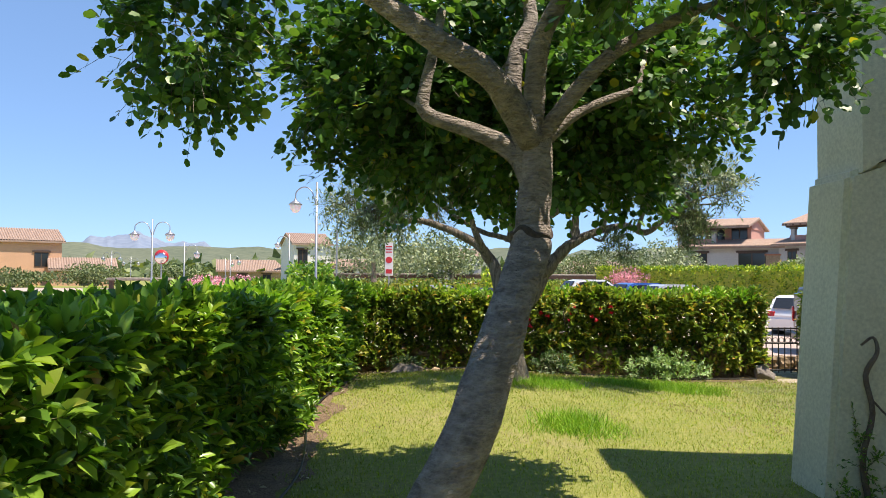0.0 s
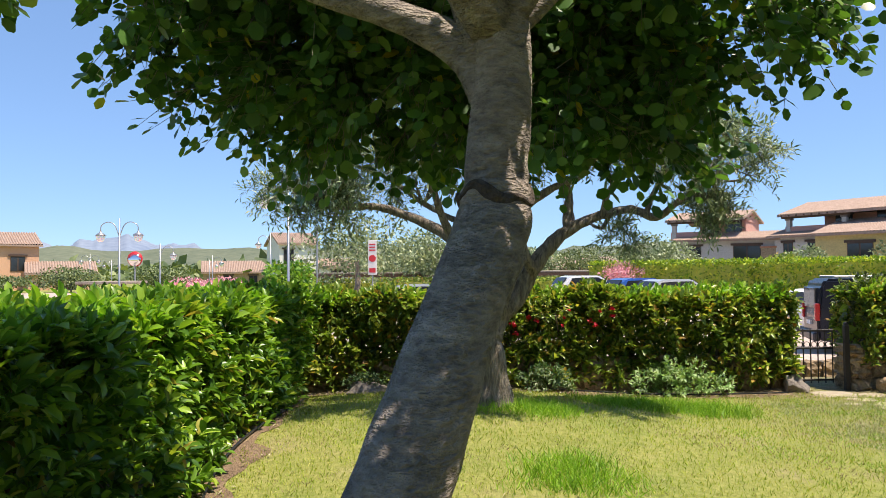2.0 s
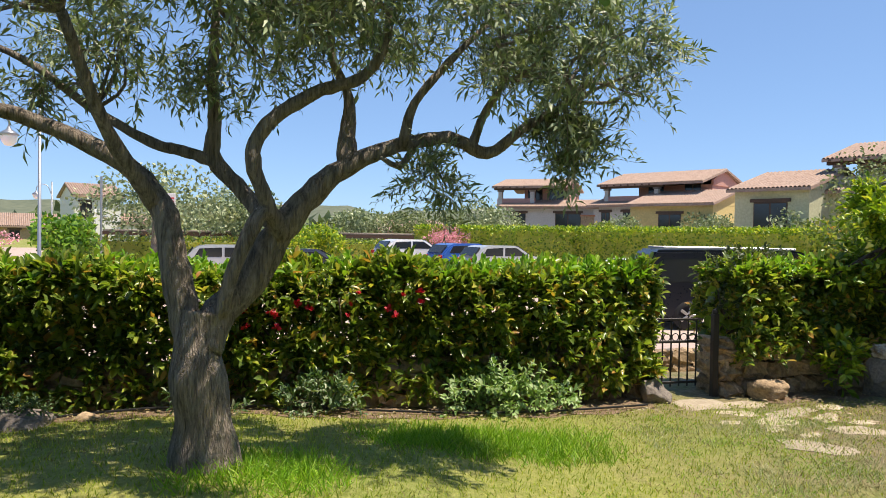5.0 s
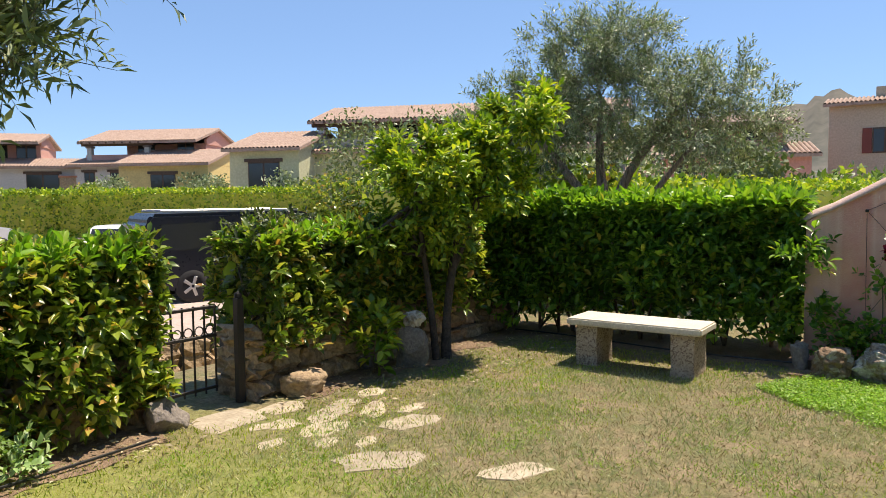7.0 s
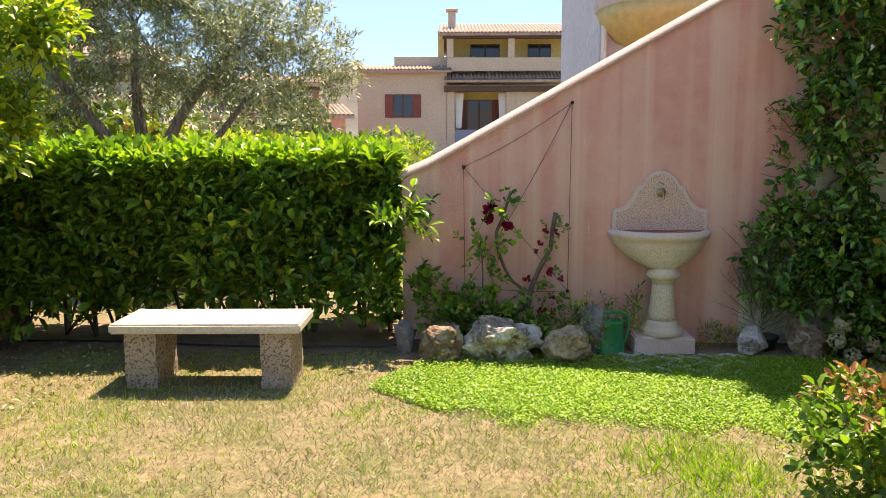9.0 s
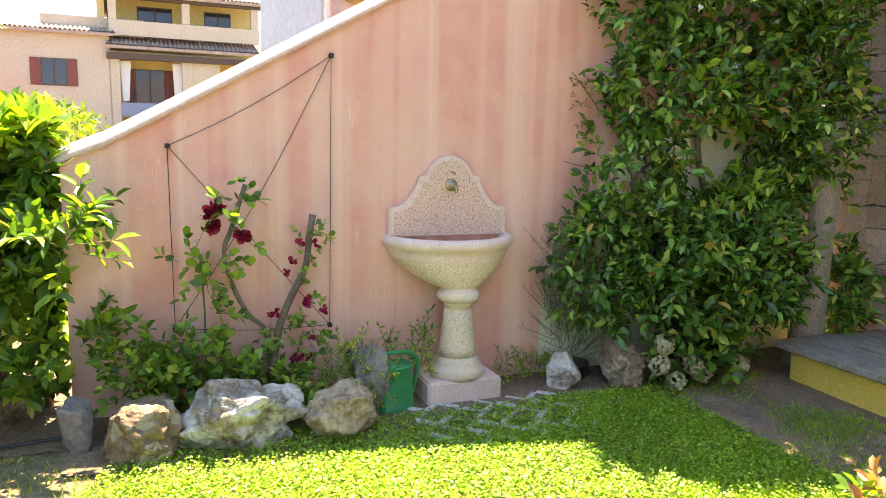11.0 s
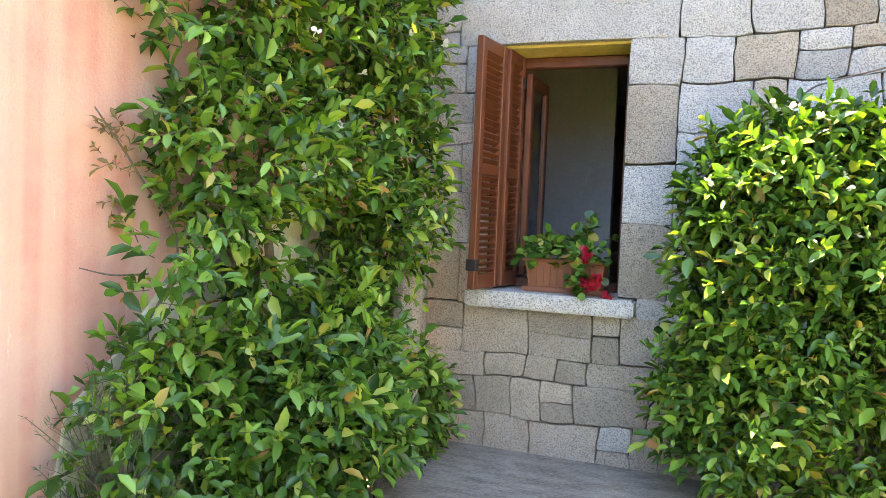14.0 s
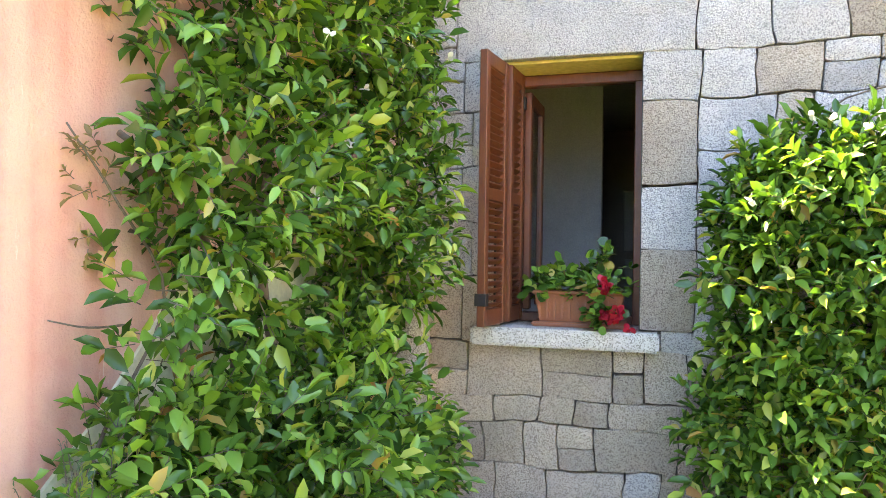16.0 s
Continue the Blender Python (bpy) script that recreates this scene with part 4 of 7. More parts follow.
# ---- bench ----
bench = thing("stone_bench", (8.33, 8.78, 0.0), "rough pale stone bench with two block legs on the grass", "bench", turn=3)
for y in (-0.43, 0.43):
    b = box(-0.18, y - 0.1, -0.03, 0.18, y + 0.1, 0.375, 0.0)
    bmesh.ops.subdivide_edges(b, edges=b.edges[:], cuts=5, use_grid_fill=True)
    for v in b.verts:
        v.co += Vector((noise.noise(v.co * 9), noise.noise(v.co * 9 + Vector((5, 0, 0))), noise.noise(v.co * 9 + Vector((0, 7, 0))))) * 0.014
    part("leg", b, BENCH, bench, "rough-hewn tan stone leg")
b = box(-0.24, -0.6, 0.372, 0.24, 0.6, 0.435, 0.012, segs=2)
part("seat", b, BENCH_TOP, bench, "flat seat slab, paler than the legs")

# ---- window, shutters and flower box ----
sill = tagged(part("window_sill", box(WX0 - 0.10, HY - 0.40, WZ0 - 0.095, WX1 + 0.13, HY + 0.10, WZ0 - 0.002, 0.012, segs=2), SILL_STONE), "pale rough granite window sill", "sill", kind="structure")
win = thing("window_1", (0, 0, 0), "open kitchen window in brown timber", "window", kind="structure")
part("frame_top", box(WX0, HY - 0.36, WZ1 - 0.075, WX1, HY - 0.29, WZ1 - 0.014, 0.006), WOOD, win)
part("frame_side", box(WX0, HY - 0.36, WZ0, WX0 + 0.045, HY - 0.29, WZ1 - 0.075, 0.005), WOOD, win)
part("frame_side", box(WX1 - 0.045, HY - 0.36, WZ0, WX1, HY - 0.29, WZ1 - 0.075, 0.005), WOOD, win)
part("frame_bottom", box(WX0 + 0.045, HY - 0.36, WZ0, WX1 - 0.045, HY - 0.29, WZ0 + 0.05, 0.005), WOOD, win)
sash = part("sash", box(WX1 - 0.09, HY - 0.80, WZ0 + 0.06, WX1 - 0.05, HY - 0.74, WZ1 - 0.09, 0.005), WOOD, win, "inward-open brown sash")
part("sash_stile", box(WX1 - 0.09, HY - 0.42, WZ0 + 0.06, WX1 - 0.05, HY - 0.36, WZ1 - 0.09, 0.005), WOOD, win)
part("sash_rail", box(WX1 - 0.09, HY - 0.74, WZ1 - 0.16, WX1 - 0.05, HY - 0.42, WZ1 - 0.09, 0.005), WOOD, win)
gm, GN, GK, GB = mat("window_glass", 0.03)
GB.inputs["Transmission Weight"].default_value = 1.0
GB.inputs["Base Color"].default_value = (0.9, 0.95, 0.95, 1)
pane = part("pane", box(WX1 - 0.074, HY - 0.74, WZ0 + 0.12, WX1 - 0.068, HY - 0.42, WZ1 - 0.16), gm, win)
pane.visible_shadow = False


def shutter(ax, ay, bx, by):
    """One louvred leaf between two upright edges."""
    L = math.hypot(bx - ax, by - ay)
    ob = thing("window_shutter", (ax, ay, WZ0 + 0.015), "open louvred brown wooden window shutter", "shutter", "window shutters", turn=math.degrees(math.atan2(by - ay, bx - ax)))
    H = WZ1 - WZ0 - 0.03
    for x0 in (0.0, L - 0.05):
        part("stile", box(x0, -0.02, 0, x0 + 0.05, 0.02, H, 0.004), WOOD, ob)
    for z0, z1 in ((0, 0.08), (H * 0.46, H * 0.46 + 0.06), (H - 0.07, H)):
        part("rail", box(0.05, -0.018, z0, L - 0.05, 0.018, z1, 0.003), WOOD, ob)
    me = None
    for lo, hi in ((0.08, H * 0.46), (H * 0.46 + 0.06, H - 0.07)):
        n = int((hi - lo) / 0.034)
        for k in range(n):
            z = lo + (hi - lo) * (k + 0.5) / n
            if me is None:
                b = box(0.05, -0.017, -0.004, L - 0.05, 0.017, 0.004)
                bmesh.ops.rotate(b, verts=b.verts[:], matrix=Matrix.Rotation(radians(38), 3, "X"))
                o = part("slat", b, WOOD, ob)
                me = o.data
            else:
                o = link("slat", me, None, ob)
            o.location = (0, 0, z)
    return ob


s1 = shutter(WX1 - 0.012, HY - 0.02, WX1 + 0.025, HY + 0.30)
part("latch", box(0.10, -0.045, 0.66, 0.16, -0.02, 0.70, 0.004), STEEL, s1, "grey metal shutter latch")
part("latch_rod", box(0.045, -0.03, 0.05, 0.055, -0.02, 1.32), IRON, s1)
part("hinge", box(0.29, -0.03, 0.1, 0.33, 0.03, 0.16, 0.003), IRON, s1)
s2 = shutter(WX1 - 0.045, HY - 0.29, WX1 - 0.028, HY - 0.03)
part("hinge", box(0.0, -0.03, 1.15, 0.03, 0.03, 1.22, 0.003), IRON, s2)

# ---- kitchen seen through the window ----
cab = thing("kitchen_cabinet", (7.35, -1.55, 1.55), "pale wall cabinet in the dim kitchen", "cabinet")
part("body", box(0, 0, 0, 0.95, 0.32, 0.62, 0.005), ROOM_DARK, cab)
for k in range(2):
    d = part("door", box(0.01 + 0.47 * k, 0.32, 0.01, 0.465 + 0.47 * k, 0.34, 0.61, 0.004), plain("cabinet_paint", (0.42, 0.40, 0.36), 0.45), cab)
    part("handle", box(0.1 + 0.47 * k, 0.342, 0.04, 0.36 + 0.47 * k, 0.36, 0.055, 0.003), STEEL, d)
hood = thing("kitchen_counter", (7.2, -1.55, 0.26), "dark kitchen counter under the wall tiles", "counter")
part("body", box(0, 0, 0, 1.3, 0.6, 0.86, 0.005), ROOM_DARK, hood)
part("worktop", box(-0.02, 0, 0.86, 1.32, 0.64, 0.9, 0.006), GREY_ROCK, hood)
TILE = plain("grey_glazed_tile", (0.32, 0.34, 0.36), 0.2)
tile_mesh = None
splash = thing("tile_splashback", (7.3, -1.592, 1.18), "grey square wall tiles behind the counter", "tiles", kind="structure")
for i in range(10):
    for j in range(3):
        if tile_mesh is None:
            o = part("tile", box(0, 0, 0, 0.095, 0.012, 0.095, 0.003), TILE, splash)
            tile_mesh = o.data
        else:
            o = link("tile", tile_mesh, None, splash)
        o.location = (i * 0.1, 0, j * 0.1)

# ---- plants in general ----
def plant(name, at, label, category, clumps, n, leaf, ratio, material, shape="oval", length=0.12, pairs=3, stems=(), flowers=None, up=0.5, turn=0.0, surface=0.0, stem_mat=None, drift=0.55, droop=0.05, flower_mat=None, flower_size=0.04, petals=5, face=None, flower_name="blossom", gaps=()):
    """A shrub or climber: leafy clumps on given stems; flowers: rows of (x, y, z)."""
    ob = thing(name, at, label, category, turn=turn)
    C = np.array(clumps, float)
    pick = rng.choice(len(C), n, p=C[:, 6] / C[:, 6].sum())
    u = unit(rng.normal(size=(n, 3))) * (surface + (1 - surface) * rng.random(n) ** 0.45)[:, None]
    base = C[pick, :3] + u * C[pick, 3:6] + rng.normal(0, 0.015, (n, 3))
    for gy_, gz_, ry_, rz_ in gaps:
        inside = ((base[:, 1] - gy_) / ry_) ** 2 + ((base[:, 2] - gz_) / rz_) ** 2 < 1
        shift = np.where(base[:, 1] > gy_, 1, -1) * ry_ * rng.uniform(1.1, 1.5, n)
        base[inside, 1] = gy_ + shift[inside]
    ax = u + rng.normal(0, drift, (n, 3)) + np.array([0, 0, up])
    if face is not None:
        ax = ax + np.array(face)
    L = rng.uniform(0.6, 1.3, n) * length
    lv, tw = sprig_arrays(base, ax, L, pairs, rng.uniform(0.7, 1.25, n) * leaf, ratio, shape, droop=droop)
    tagged(arrays("foliage", *lv, material, ob, smooth=True), kind="stuff")
    tagged(arrays("twig_layer", *tw, stem_mat or STEM, ob), kind="stuff")
    for rows in stems:
        part("stem", tube(rows, 7, 4, 0.12), stem_mat or STEM, ob, smooth=True)
    for f in flowers or ():
        c = np.tile(np.array(f, float), (petals, 1))
        d = unit(rng.normal(size=(petals, 3)) + np.array(face if face is not None else (0, 0, 0.6)) * 0.8)
        s = np.full(petals, flower_size) * rng.uniform(0.75, 1.2, petals)
        v, fc = leaf_arrays(c, d, rng.normal(size=(petals, 3)), s, s * 0.8, "round")
        arrays(flower_name, v, fc, flower_mat, ob, smooth=True)
    return ob


def scatter(n, centre, half):
    return [tuple(np.array(centre) + rng.uniform(-1, 1, 3) * np.array(half)) for _ in range(n)]


# climbing jasmine on the salmon wall, in the corner
plant("climbing_jasmine", (0, 0, 0), "dense climbing jasmine covering the corner of the salmon wall", "climber",
      [(9.22, 3.9, 2.75, 0.30, 0.75, 0.75, 2.6), (9.2, 4.3, 1.78, 0.28, 0.45, 0.28, 1.1), (9.22, 4.5, 2.55, 0.24, 0.4, 0.6, 1.2), (9.22, 4.3, 1.36, 0.16, 0.3, 0.16, 0.35), (9.12, 3.45, 1.75, 0.30, 0.38, 0.6, 1.6), (9.06, 4.02, 0.72, 0.32, 0.68, 0.40, 3.0), (9.2, 4.74, 0.74, 0.16, 0.26, 0.36, 0.85),
       (9.2, 3.15, 1.4, 0.12, 0.22, 0.35, 0.6), (9.16, 3.15, 2.6, 0.14, 0.28, 0.7, 1.1), (9.25, 3.7, 3.3, 0.3, 0.7, 0.4, 1.2), (9.0, 3.0, 0.5, 0.1, 0.15, 0.22, 0.35), (9.2, 3.7, 0.85, 0.25, 0.28, 0.45, 0.8)],
      3000, 0.08, 0.47, JASMINE, length=0.15, pairs=3, up=0.2, face=(-0.7, 0.35, 0.0), surface=0.35,
      stems=[[(9.25, 4.0, 0.0, 0.025), (9.3, 4.1, 0.6, 0.02), (9.32, 4.2, 1.2, 0.018), (9.3, 4.5, 1.7, 0.015), (9.34, 4.75, 1.85, 0.01)],
             [(9.22, 3.9, 0.0, 0.03), (9.28, 3.85, 0.8, 0.022), (9.33, 4.0, 1.5, 0.02), (9.3, 3.9, 2.3, 0.015)],
             [(9.28, 4.3, 0.9, 0.012), (9.3, 4.5, 1.2, 0.012), (9.3, 4.2, 1.45, 0.01), (9.3, 4.1, 1.8, 0.008)],
             [(9.34, 4.8, 0.5, 0.008), (9.34, 4.85, 0.9, 0.006), (9.33, 4.55, 1.35, 0.005), (9.34, 4.75, 1.65, 0.004), (9.36, 4.92, 1.85, 0.003)],
             [(9.33, 4.7, 1.3, 0.004), (9.37, 4.82, 1.3, 0.003), (9.38, 4.95, 1.33, 0.002)]],
      flowers=scatter(14, (8.95, 4.0, 2.3), (0.15, 0.7, 0.8)), flower_mat=PETAL_WHITE, flower_size=0.028, gaps=((4.02, 1.34, 0.42, 0.3), (4.55, 1.3, 0.16, 0.16), (3.4, 0.7, 0.14, 0.5)))
plant("jasmine_spray", (0, 0, 0), "pale yellow-green young jasmine shoots on the climber", "climber",
      [(9.0, 3.95, 1.12, 0.1, 0.25, 0.1, 1.0), (8.92, 3.6, 1.3, 0.1, 0.5, 0.5, 0.5)], 24, 0.085, 0.36, SPROUT, length=0.14, face=(-0.6, 0.3, 0), pairs=3)
plant("wall_jasmine", (0, 0, 0), "rounded glossy star jasmine against the granite wall", "climber",
      [(6.95, 3.0, 1.35, 0.66, 0.26, 0.68, 3.2), (6.9, 3.02, 0.7, 0.7, 0.28, 0.5, 2.2), (7.2, 2.98, 1.75, 0.4, 0.2, 0.3, 0.9), (6.5, 2.98, 1.6, 0.4, 0.22, 0.45, 1.0), (7.45, 2.95, 0.75, 0.3, 0.16, 0.3, 0.5)],
      2500, 0.082, 0.45, JASMINE, length=0.15, pairs=3, up=0.25, face=(0.1, 0.8, 0.15), surface=0.5,
      stems=[[(6.9, 2.9, 0.24, 0.025), (7.0, 2.86, 0.9, 0.02), (6.9, 2.86, 1.6, 0.014)], [(6.95, 2.92, 0.24, 0.02), (6.7, 2.86, 0.9, 0.018), (6.6, 2.86, 1.5, 0.012)], [(7.1, 2.8, 1.9, 0.006), (7.15, 2.79, 2.2, 0.005), (6.8, 2.79, 2.32, 0.004)], [(6.7, 2.8, 1.9, 0.006), (6.55, 2.79, 2.25, 0.005), (6.2, 2.79, 2.4, 0.004)]],
      flowers=scatter(12, (7.0, 3.25, 1.75), (0.55, 0.04, 0.35)) + scatter(6, (7.15, 3.05, 2.12), (0.25, 0.1, 0.06)), flower_mat=PETAL_WHITE, flower_size=0.03)
# ---- fountain ----
FY = 5.685
fountain = thing("wall_fountain", (PX, FY, 0.0), "cast-stone wall fountain with half-round basin and brass tap", "fountain")
part("plinth", box(-0.34, -0.22, -0.02, -0.02, 0.22, 0.135, 0.012, segs=2), FOUNTAIN_RIM, fountain)
part("pedestal", lathe([(0.148, 0.13), (0.156, 0.15), (0.15, 0.185), (0.128, 0.20), (0.13, 0.215), (0.115, 0.235), (0.098, 0.29), (0.082, 0.42), (0.074, 0.53), (0.082, 0.535), (0.084, 0.55), (0.078, 0.555)], 28), FOUNTAIN, fountain, smooth=True).location = (-0.2, 0, 0)
part("shaft_band", lathe([(0.112, 0.25), (0.102, 0.29), (0.0855, 0.42), (0.0785, 0.515), (0.07, 0.515)], 28), HAMMERED_BASIN, fountain, "hammered stone shaft", True).location = (-0.2, 0, 0)
part("neck_ring", lathe([(0.07, 0.55), (0.105, 0.558), (0.122, 0.58), (0.118, 0.605), (0.1, 0.62), (0.092, 0.635)], 28), FOUNTAIN, fountain, smooth=True).location = (-0.2, 0, 0)


def basin(profile, sides=44):
    """A basin against the wall: rings that slide from the pedestal to the wall as they widen."""
    bm = bmesh.new()
    rings = []
    for r, z in profile:
        mid = -0.2 * max(0.0, 1 - (r - 0.09) / 0.26)
        rings.append([bm.verts.new((min(mid + 0.93 * r * math.cos(2 * math.pi * k / sides), 0.03), r * math.sin(2 * math.pi * k / sides), z)) for k in range(sides)])
    for a, b in zip(rings, rings[1:]):
        for k in range(sides):
            bm.faces.new((a[k], a[(k + 1) % sides], b[(k + 1) % sides], b[k]))
    return bm


part("bowl", basin([(0.09, 0.63), (0.14, 0.645), (0.2, 0.675), (0.26, 0.715), (0.305, 0.755), (0.325, 0.785)]), HAMMERED_BASIN, fountain, "hammered stone bowl", True)
part("bowl_moulding", basin([(0.325, 0.782), (0.342, 0.792), (0.345, 0.815), (0.352, 0.822), (0.355, 0.835), (0.378, 0.85), (0.39, 0.872), (0.386, 0.896), (0.365, 0.912), (0.335, 0.91), (0.318, 0.89)]), FOUNTAIN_RIM, fountain, "smooth rounded basin lip", True)
part("bowl_inside", basin([(0.318, 0.89), (0.29, 0.82), (0.2, 0.77), (0.03, 0.755), (0.001, 0.755)]), FOUNTAIN_RIM, fountain, "shallow pink stone inside of the basin", True)


def plate(grow):
    out = [(-0.335 - grow, 0.915), (-0.335 - grow, 1.065 + grow * 0.7)]
    out += [(-0.335 + 0.165 * k / 6 - grow * 0.8, 1.065 + grow * 0.8 + 0.15 * (k / 6) ** 2.6) for k in range(1, 7)]
    out += [(-0.172 - grow * 0.7, 1.245 + grow), (-0.128 - grow * 0.5, 1.248 + grow)]
    out += [((0.128 + grow * 0.5) * math.cos(radians(a)), 1.245 + (0.125 + grow) * math.sin(radians(a))) for a in range(170, 89, -16)]
    out = out + [(-y, z) for y, z in out[::-1] if abs(y) > 1e-4]
    return [(y, 0.905 + (z - 0.915) * 0.94) for y, z in out]


part("back_plate", prism(plate(0.022), (-0.045, 0.002), "x", 0.008), FOUNTAIN_RIM, fountain, "pink moulded border of the back plate")
part("back_panel", prism(plate(-0.006), (-0.052, -0.03), "x"), HAMMERED, fountain, "hammered terracotta-toned panel")
tap = part("tap", lathe([(0.034, 0.0), (0.036, 0.01), (0.026, 0.014), (0.014, 0.018), (0.012, 0.07)], 18), BRONZE, fountain, "aged brass garden tap", True)
tap.matrix_basis = pose(-0.052, 0, 1.19, 0, -90, 0)
part("spout", tube([(0, 0, 0.03, 0.01), (0, 0, 0.07, 0.01), (0.02, 0, 0.085, 0.009), (0.04, 0, 0.087, 0.008)], 10, 3), BRONZE, tap, smooth=True).matrix_basis = pose(0, 0, 0, 0, 0, 180)
part("tap_handle", tube([(-0.065, 0, 0.07, 0.006), (-0.075, -0.02, 0.08, 0.006), (-0.08, -0.04, 0.085, 0.005)], 7, 2), BRONZE, tap, smooth=True).matrix_basis = pose(0, 0, 0, 0, 0, 180)

# ---- wires on the wall ----
wire = thing("trellis_wire", (0, 0, 0), "thin black climbing wires pinned to the salmon wall", "wire")
WN = {"a": (7.18, 1.385), "b": (6.36, 1.865), "c": (7.17, 0.46), "d": (6.37, 0.42)}
for p, q, sag in (("a", "b", 0.03), ("b", "d", 0.0), ("a", "c", 0.0), ("a", "d", 0.0), ("b", "c", 0.07), ("c", "d", 0.02)):
    (y0, z0), (y1, z1) = WN[p], WN[q]
    part("strand", tube([(PX - 0.012, y0 + (y1 - y0) * k / 4, z0 + (z1 - z0) * k / 4 - sag * math.sin(math.pi * k / 4), 0.0019) for k in range(5)], 5, 2), BLACK_PLASTIC, wire)
for y, z in WN.values():
    part("hook", box(PX - 0.03, y - 0.012, z - 0.012, PX + 0.002, y + 0.012, z + 0.012, 0.004), IRON, wire)

# ---- climbing roses, bed plants ----
plant("climbing_rose", (9.22, 6.62, 0.0), "sparse climbing rose with crimson blooms on wires", "rose",
      [(0.02, 0.42, 0.81, 0.05, 0.12, 0.12, 1.0), (0.02, 0.41, 0.59, 0.05, 0.12, 0.14, 1.0), (0.02, 0.46, 0.37, 0.05, 0.20, 0.16, 1.6), (0.02, 0.70, 0.35, 0.05, 0.20, 0.14, 1.3), (0.02, 0.25, 1.11, 0.05, 0.05, 0.14, 0.5), (0.02, 0.29, 0.97, 0.05, 0.07, 0.07, 0.3), (0.02, 0.19, 0.48, 0.05, 0.12, 0.06, 0.3), (0.02, 0.29, 0.19, 0.05, 0.20, 0.08, 0.9)],
      84, 0.056, 0.75, HEDGE_DARK, "round", 0.11, 2, up=0.1, face=(-0.5, 0, 0),
      stems=[[(0.08, 0.08, 0.00, 0.014), (0.08, 0.10, 0.41, 0.013), (0.08, 0.19, 0.52, 0.012), (0.08, 0.27, 0.68, 0.012), (0.08, 0.31, 0.86, 0.012), (0.08, 0.27, 0.98, 0.013), (0.08, 0.20, 1.20, 0.012)], [(0.08, 0.39, 0.00, 0.007), (0.08, 0.41, 0.32, 0.006), (0.08, 0.41, 0.55, 0.005), (0.08, 0.42, 0.75, 0.005), (0.08, 0.43, 0.87, 0.003)]],
      flowers=[(0.00, 0.37, 1.08), (0.00, 0.34, 1.09), (0.00, 0.39, 1.06), (0.00, 0.36, 1.00), (0.00, 0.38, 0.99), (0.00, 0.24, 0.96), (0.00, 0.22, 0.95)], flower_mat=PETAL_CRIMSON, flower_size=0.045, petals=14)
plant("climbing_rose", (9.22, 6.62, 0.0), "knotty climbing rose with small crimson blooms", "rose",
      [(0.02, -0.11, 0.90, 0.05, 0.05, 0.12, 0.5), (0.02, -0.08, 0.72, 0.05, 0.06, 0.06, 0.2), (0.02, 0.05, 0.47, 0.05, 0.06, 0.12, 0.4), (0.02, -0.11, 0.45, 0.05, 0.06, 0.12, 0.6), (0.02, -0.18, 0.28, 0.05, 0.12, 0.14, 0.8)],
      46, 0.036, 0.7, HEDGE_DARK, "round", 0.08, 2, up=0.1, face=(-0.5, 0, 0),
      stems=[[(0.08, 0.09, 0.00, 0.022), (0.08, 0.05, 0.40, 0.020), (0.08, -0.02, 0.60, 0.019), (0.08, -0.10, 0.76, 0.017), (0.08, -0.12, 0.91, 0.018), (0.08, -0.14, 1.04, 0.018)]],
      flowers=[(0.00, -0.06, 0.91), (0.00, -0.14, 0.90), (0.00, -0.02, 0.81), (0.00, 0.01, 0.76), (0.00, 0.10, 0.54), (0.00, 0.06, 0.55), (0.00, -0.10, 0.61), (0.00, -0.09, 0.59), (0.00, -0.18, 0.55), (0.00, -0.11, 0.41), (0.00, -0.02, 0.30), (0.00, -0.06, 0.30), (0.00, -0.11, 0.29), (0.00, -0.09, 0.27)], flower_mat=PETAL_CRIMSON, flower_size=0.03, petals=9)
plant("bed_foliage", (9.15, 7.0, 0.0), "leafy green bed plants behind the border rocks", "shrub", [(0, 0.1, 0.22, 0.13, 0.25, 0.17, 1), (0, -0.3, 0.16, 0.12, 0.2, 0.13, 0.7), (0, 0.35, 0.3, 0.1, 0.1, 0.15, 0.4)], 150, 0.06, 0.7, HEDGE_DARK, "oval", 0.12, 3)
plant("vine_tip", (9.33, 4.82, 1.7), "reddish young tip of the climbing jasmine", "climber", [(0, 0.02, 0.0, 0.03, 0.1, 0.2, 1)], 16, 0.032, 0.42, leafy("russet_leaf", [(0.0, (0.16, 0.09, 0.03)), (1.0, (0.3, 0.22, 0.07))]), "oval", 0.06, 2)
plant("bed_herb", (9.1, 6.3, 0.0), "feathery pale green herb among the bed stones", "herb", [(0, 0, 0.2, 0.14, 0.16, 0.16, 1), (0.1, -0.35, 0.18, 0.1, 0.1, 0.14, 0.4)], 150, 0.03, 0.4, CITRUS, "diamond", 0.12, 5)
plant("bed_herb", (9.22, 6.02, 0.0), "small upright weeds behind the watering can", "herb", [(0, 0.08, 0.28, 0.04, 0.03, 0.14, 1), (0, -0.12, 0.3, 0.04, 0.03, 0.14, 1)], 26, 0.035, 0.4, HEDGE, "oval", 0.09, 3)
plant("wall_weed", (9.3, 5.2, 0.0), "small weeds at the foot of the salmon wall", "herb", [(0, 0, 0.08, 0.08, 0.3, 0.08, 1), (0, -1.0, 0.06, 0.08, 0.1, 0.06, 0.1)], 90, 0.03, 0.4, CITRUS, "diamond", 0.07, 3)

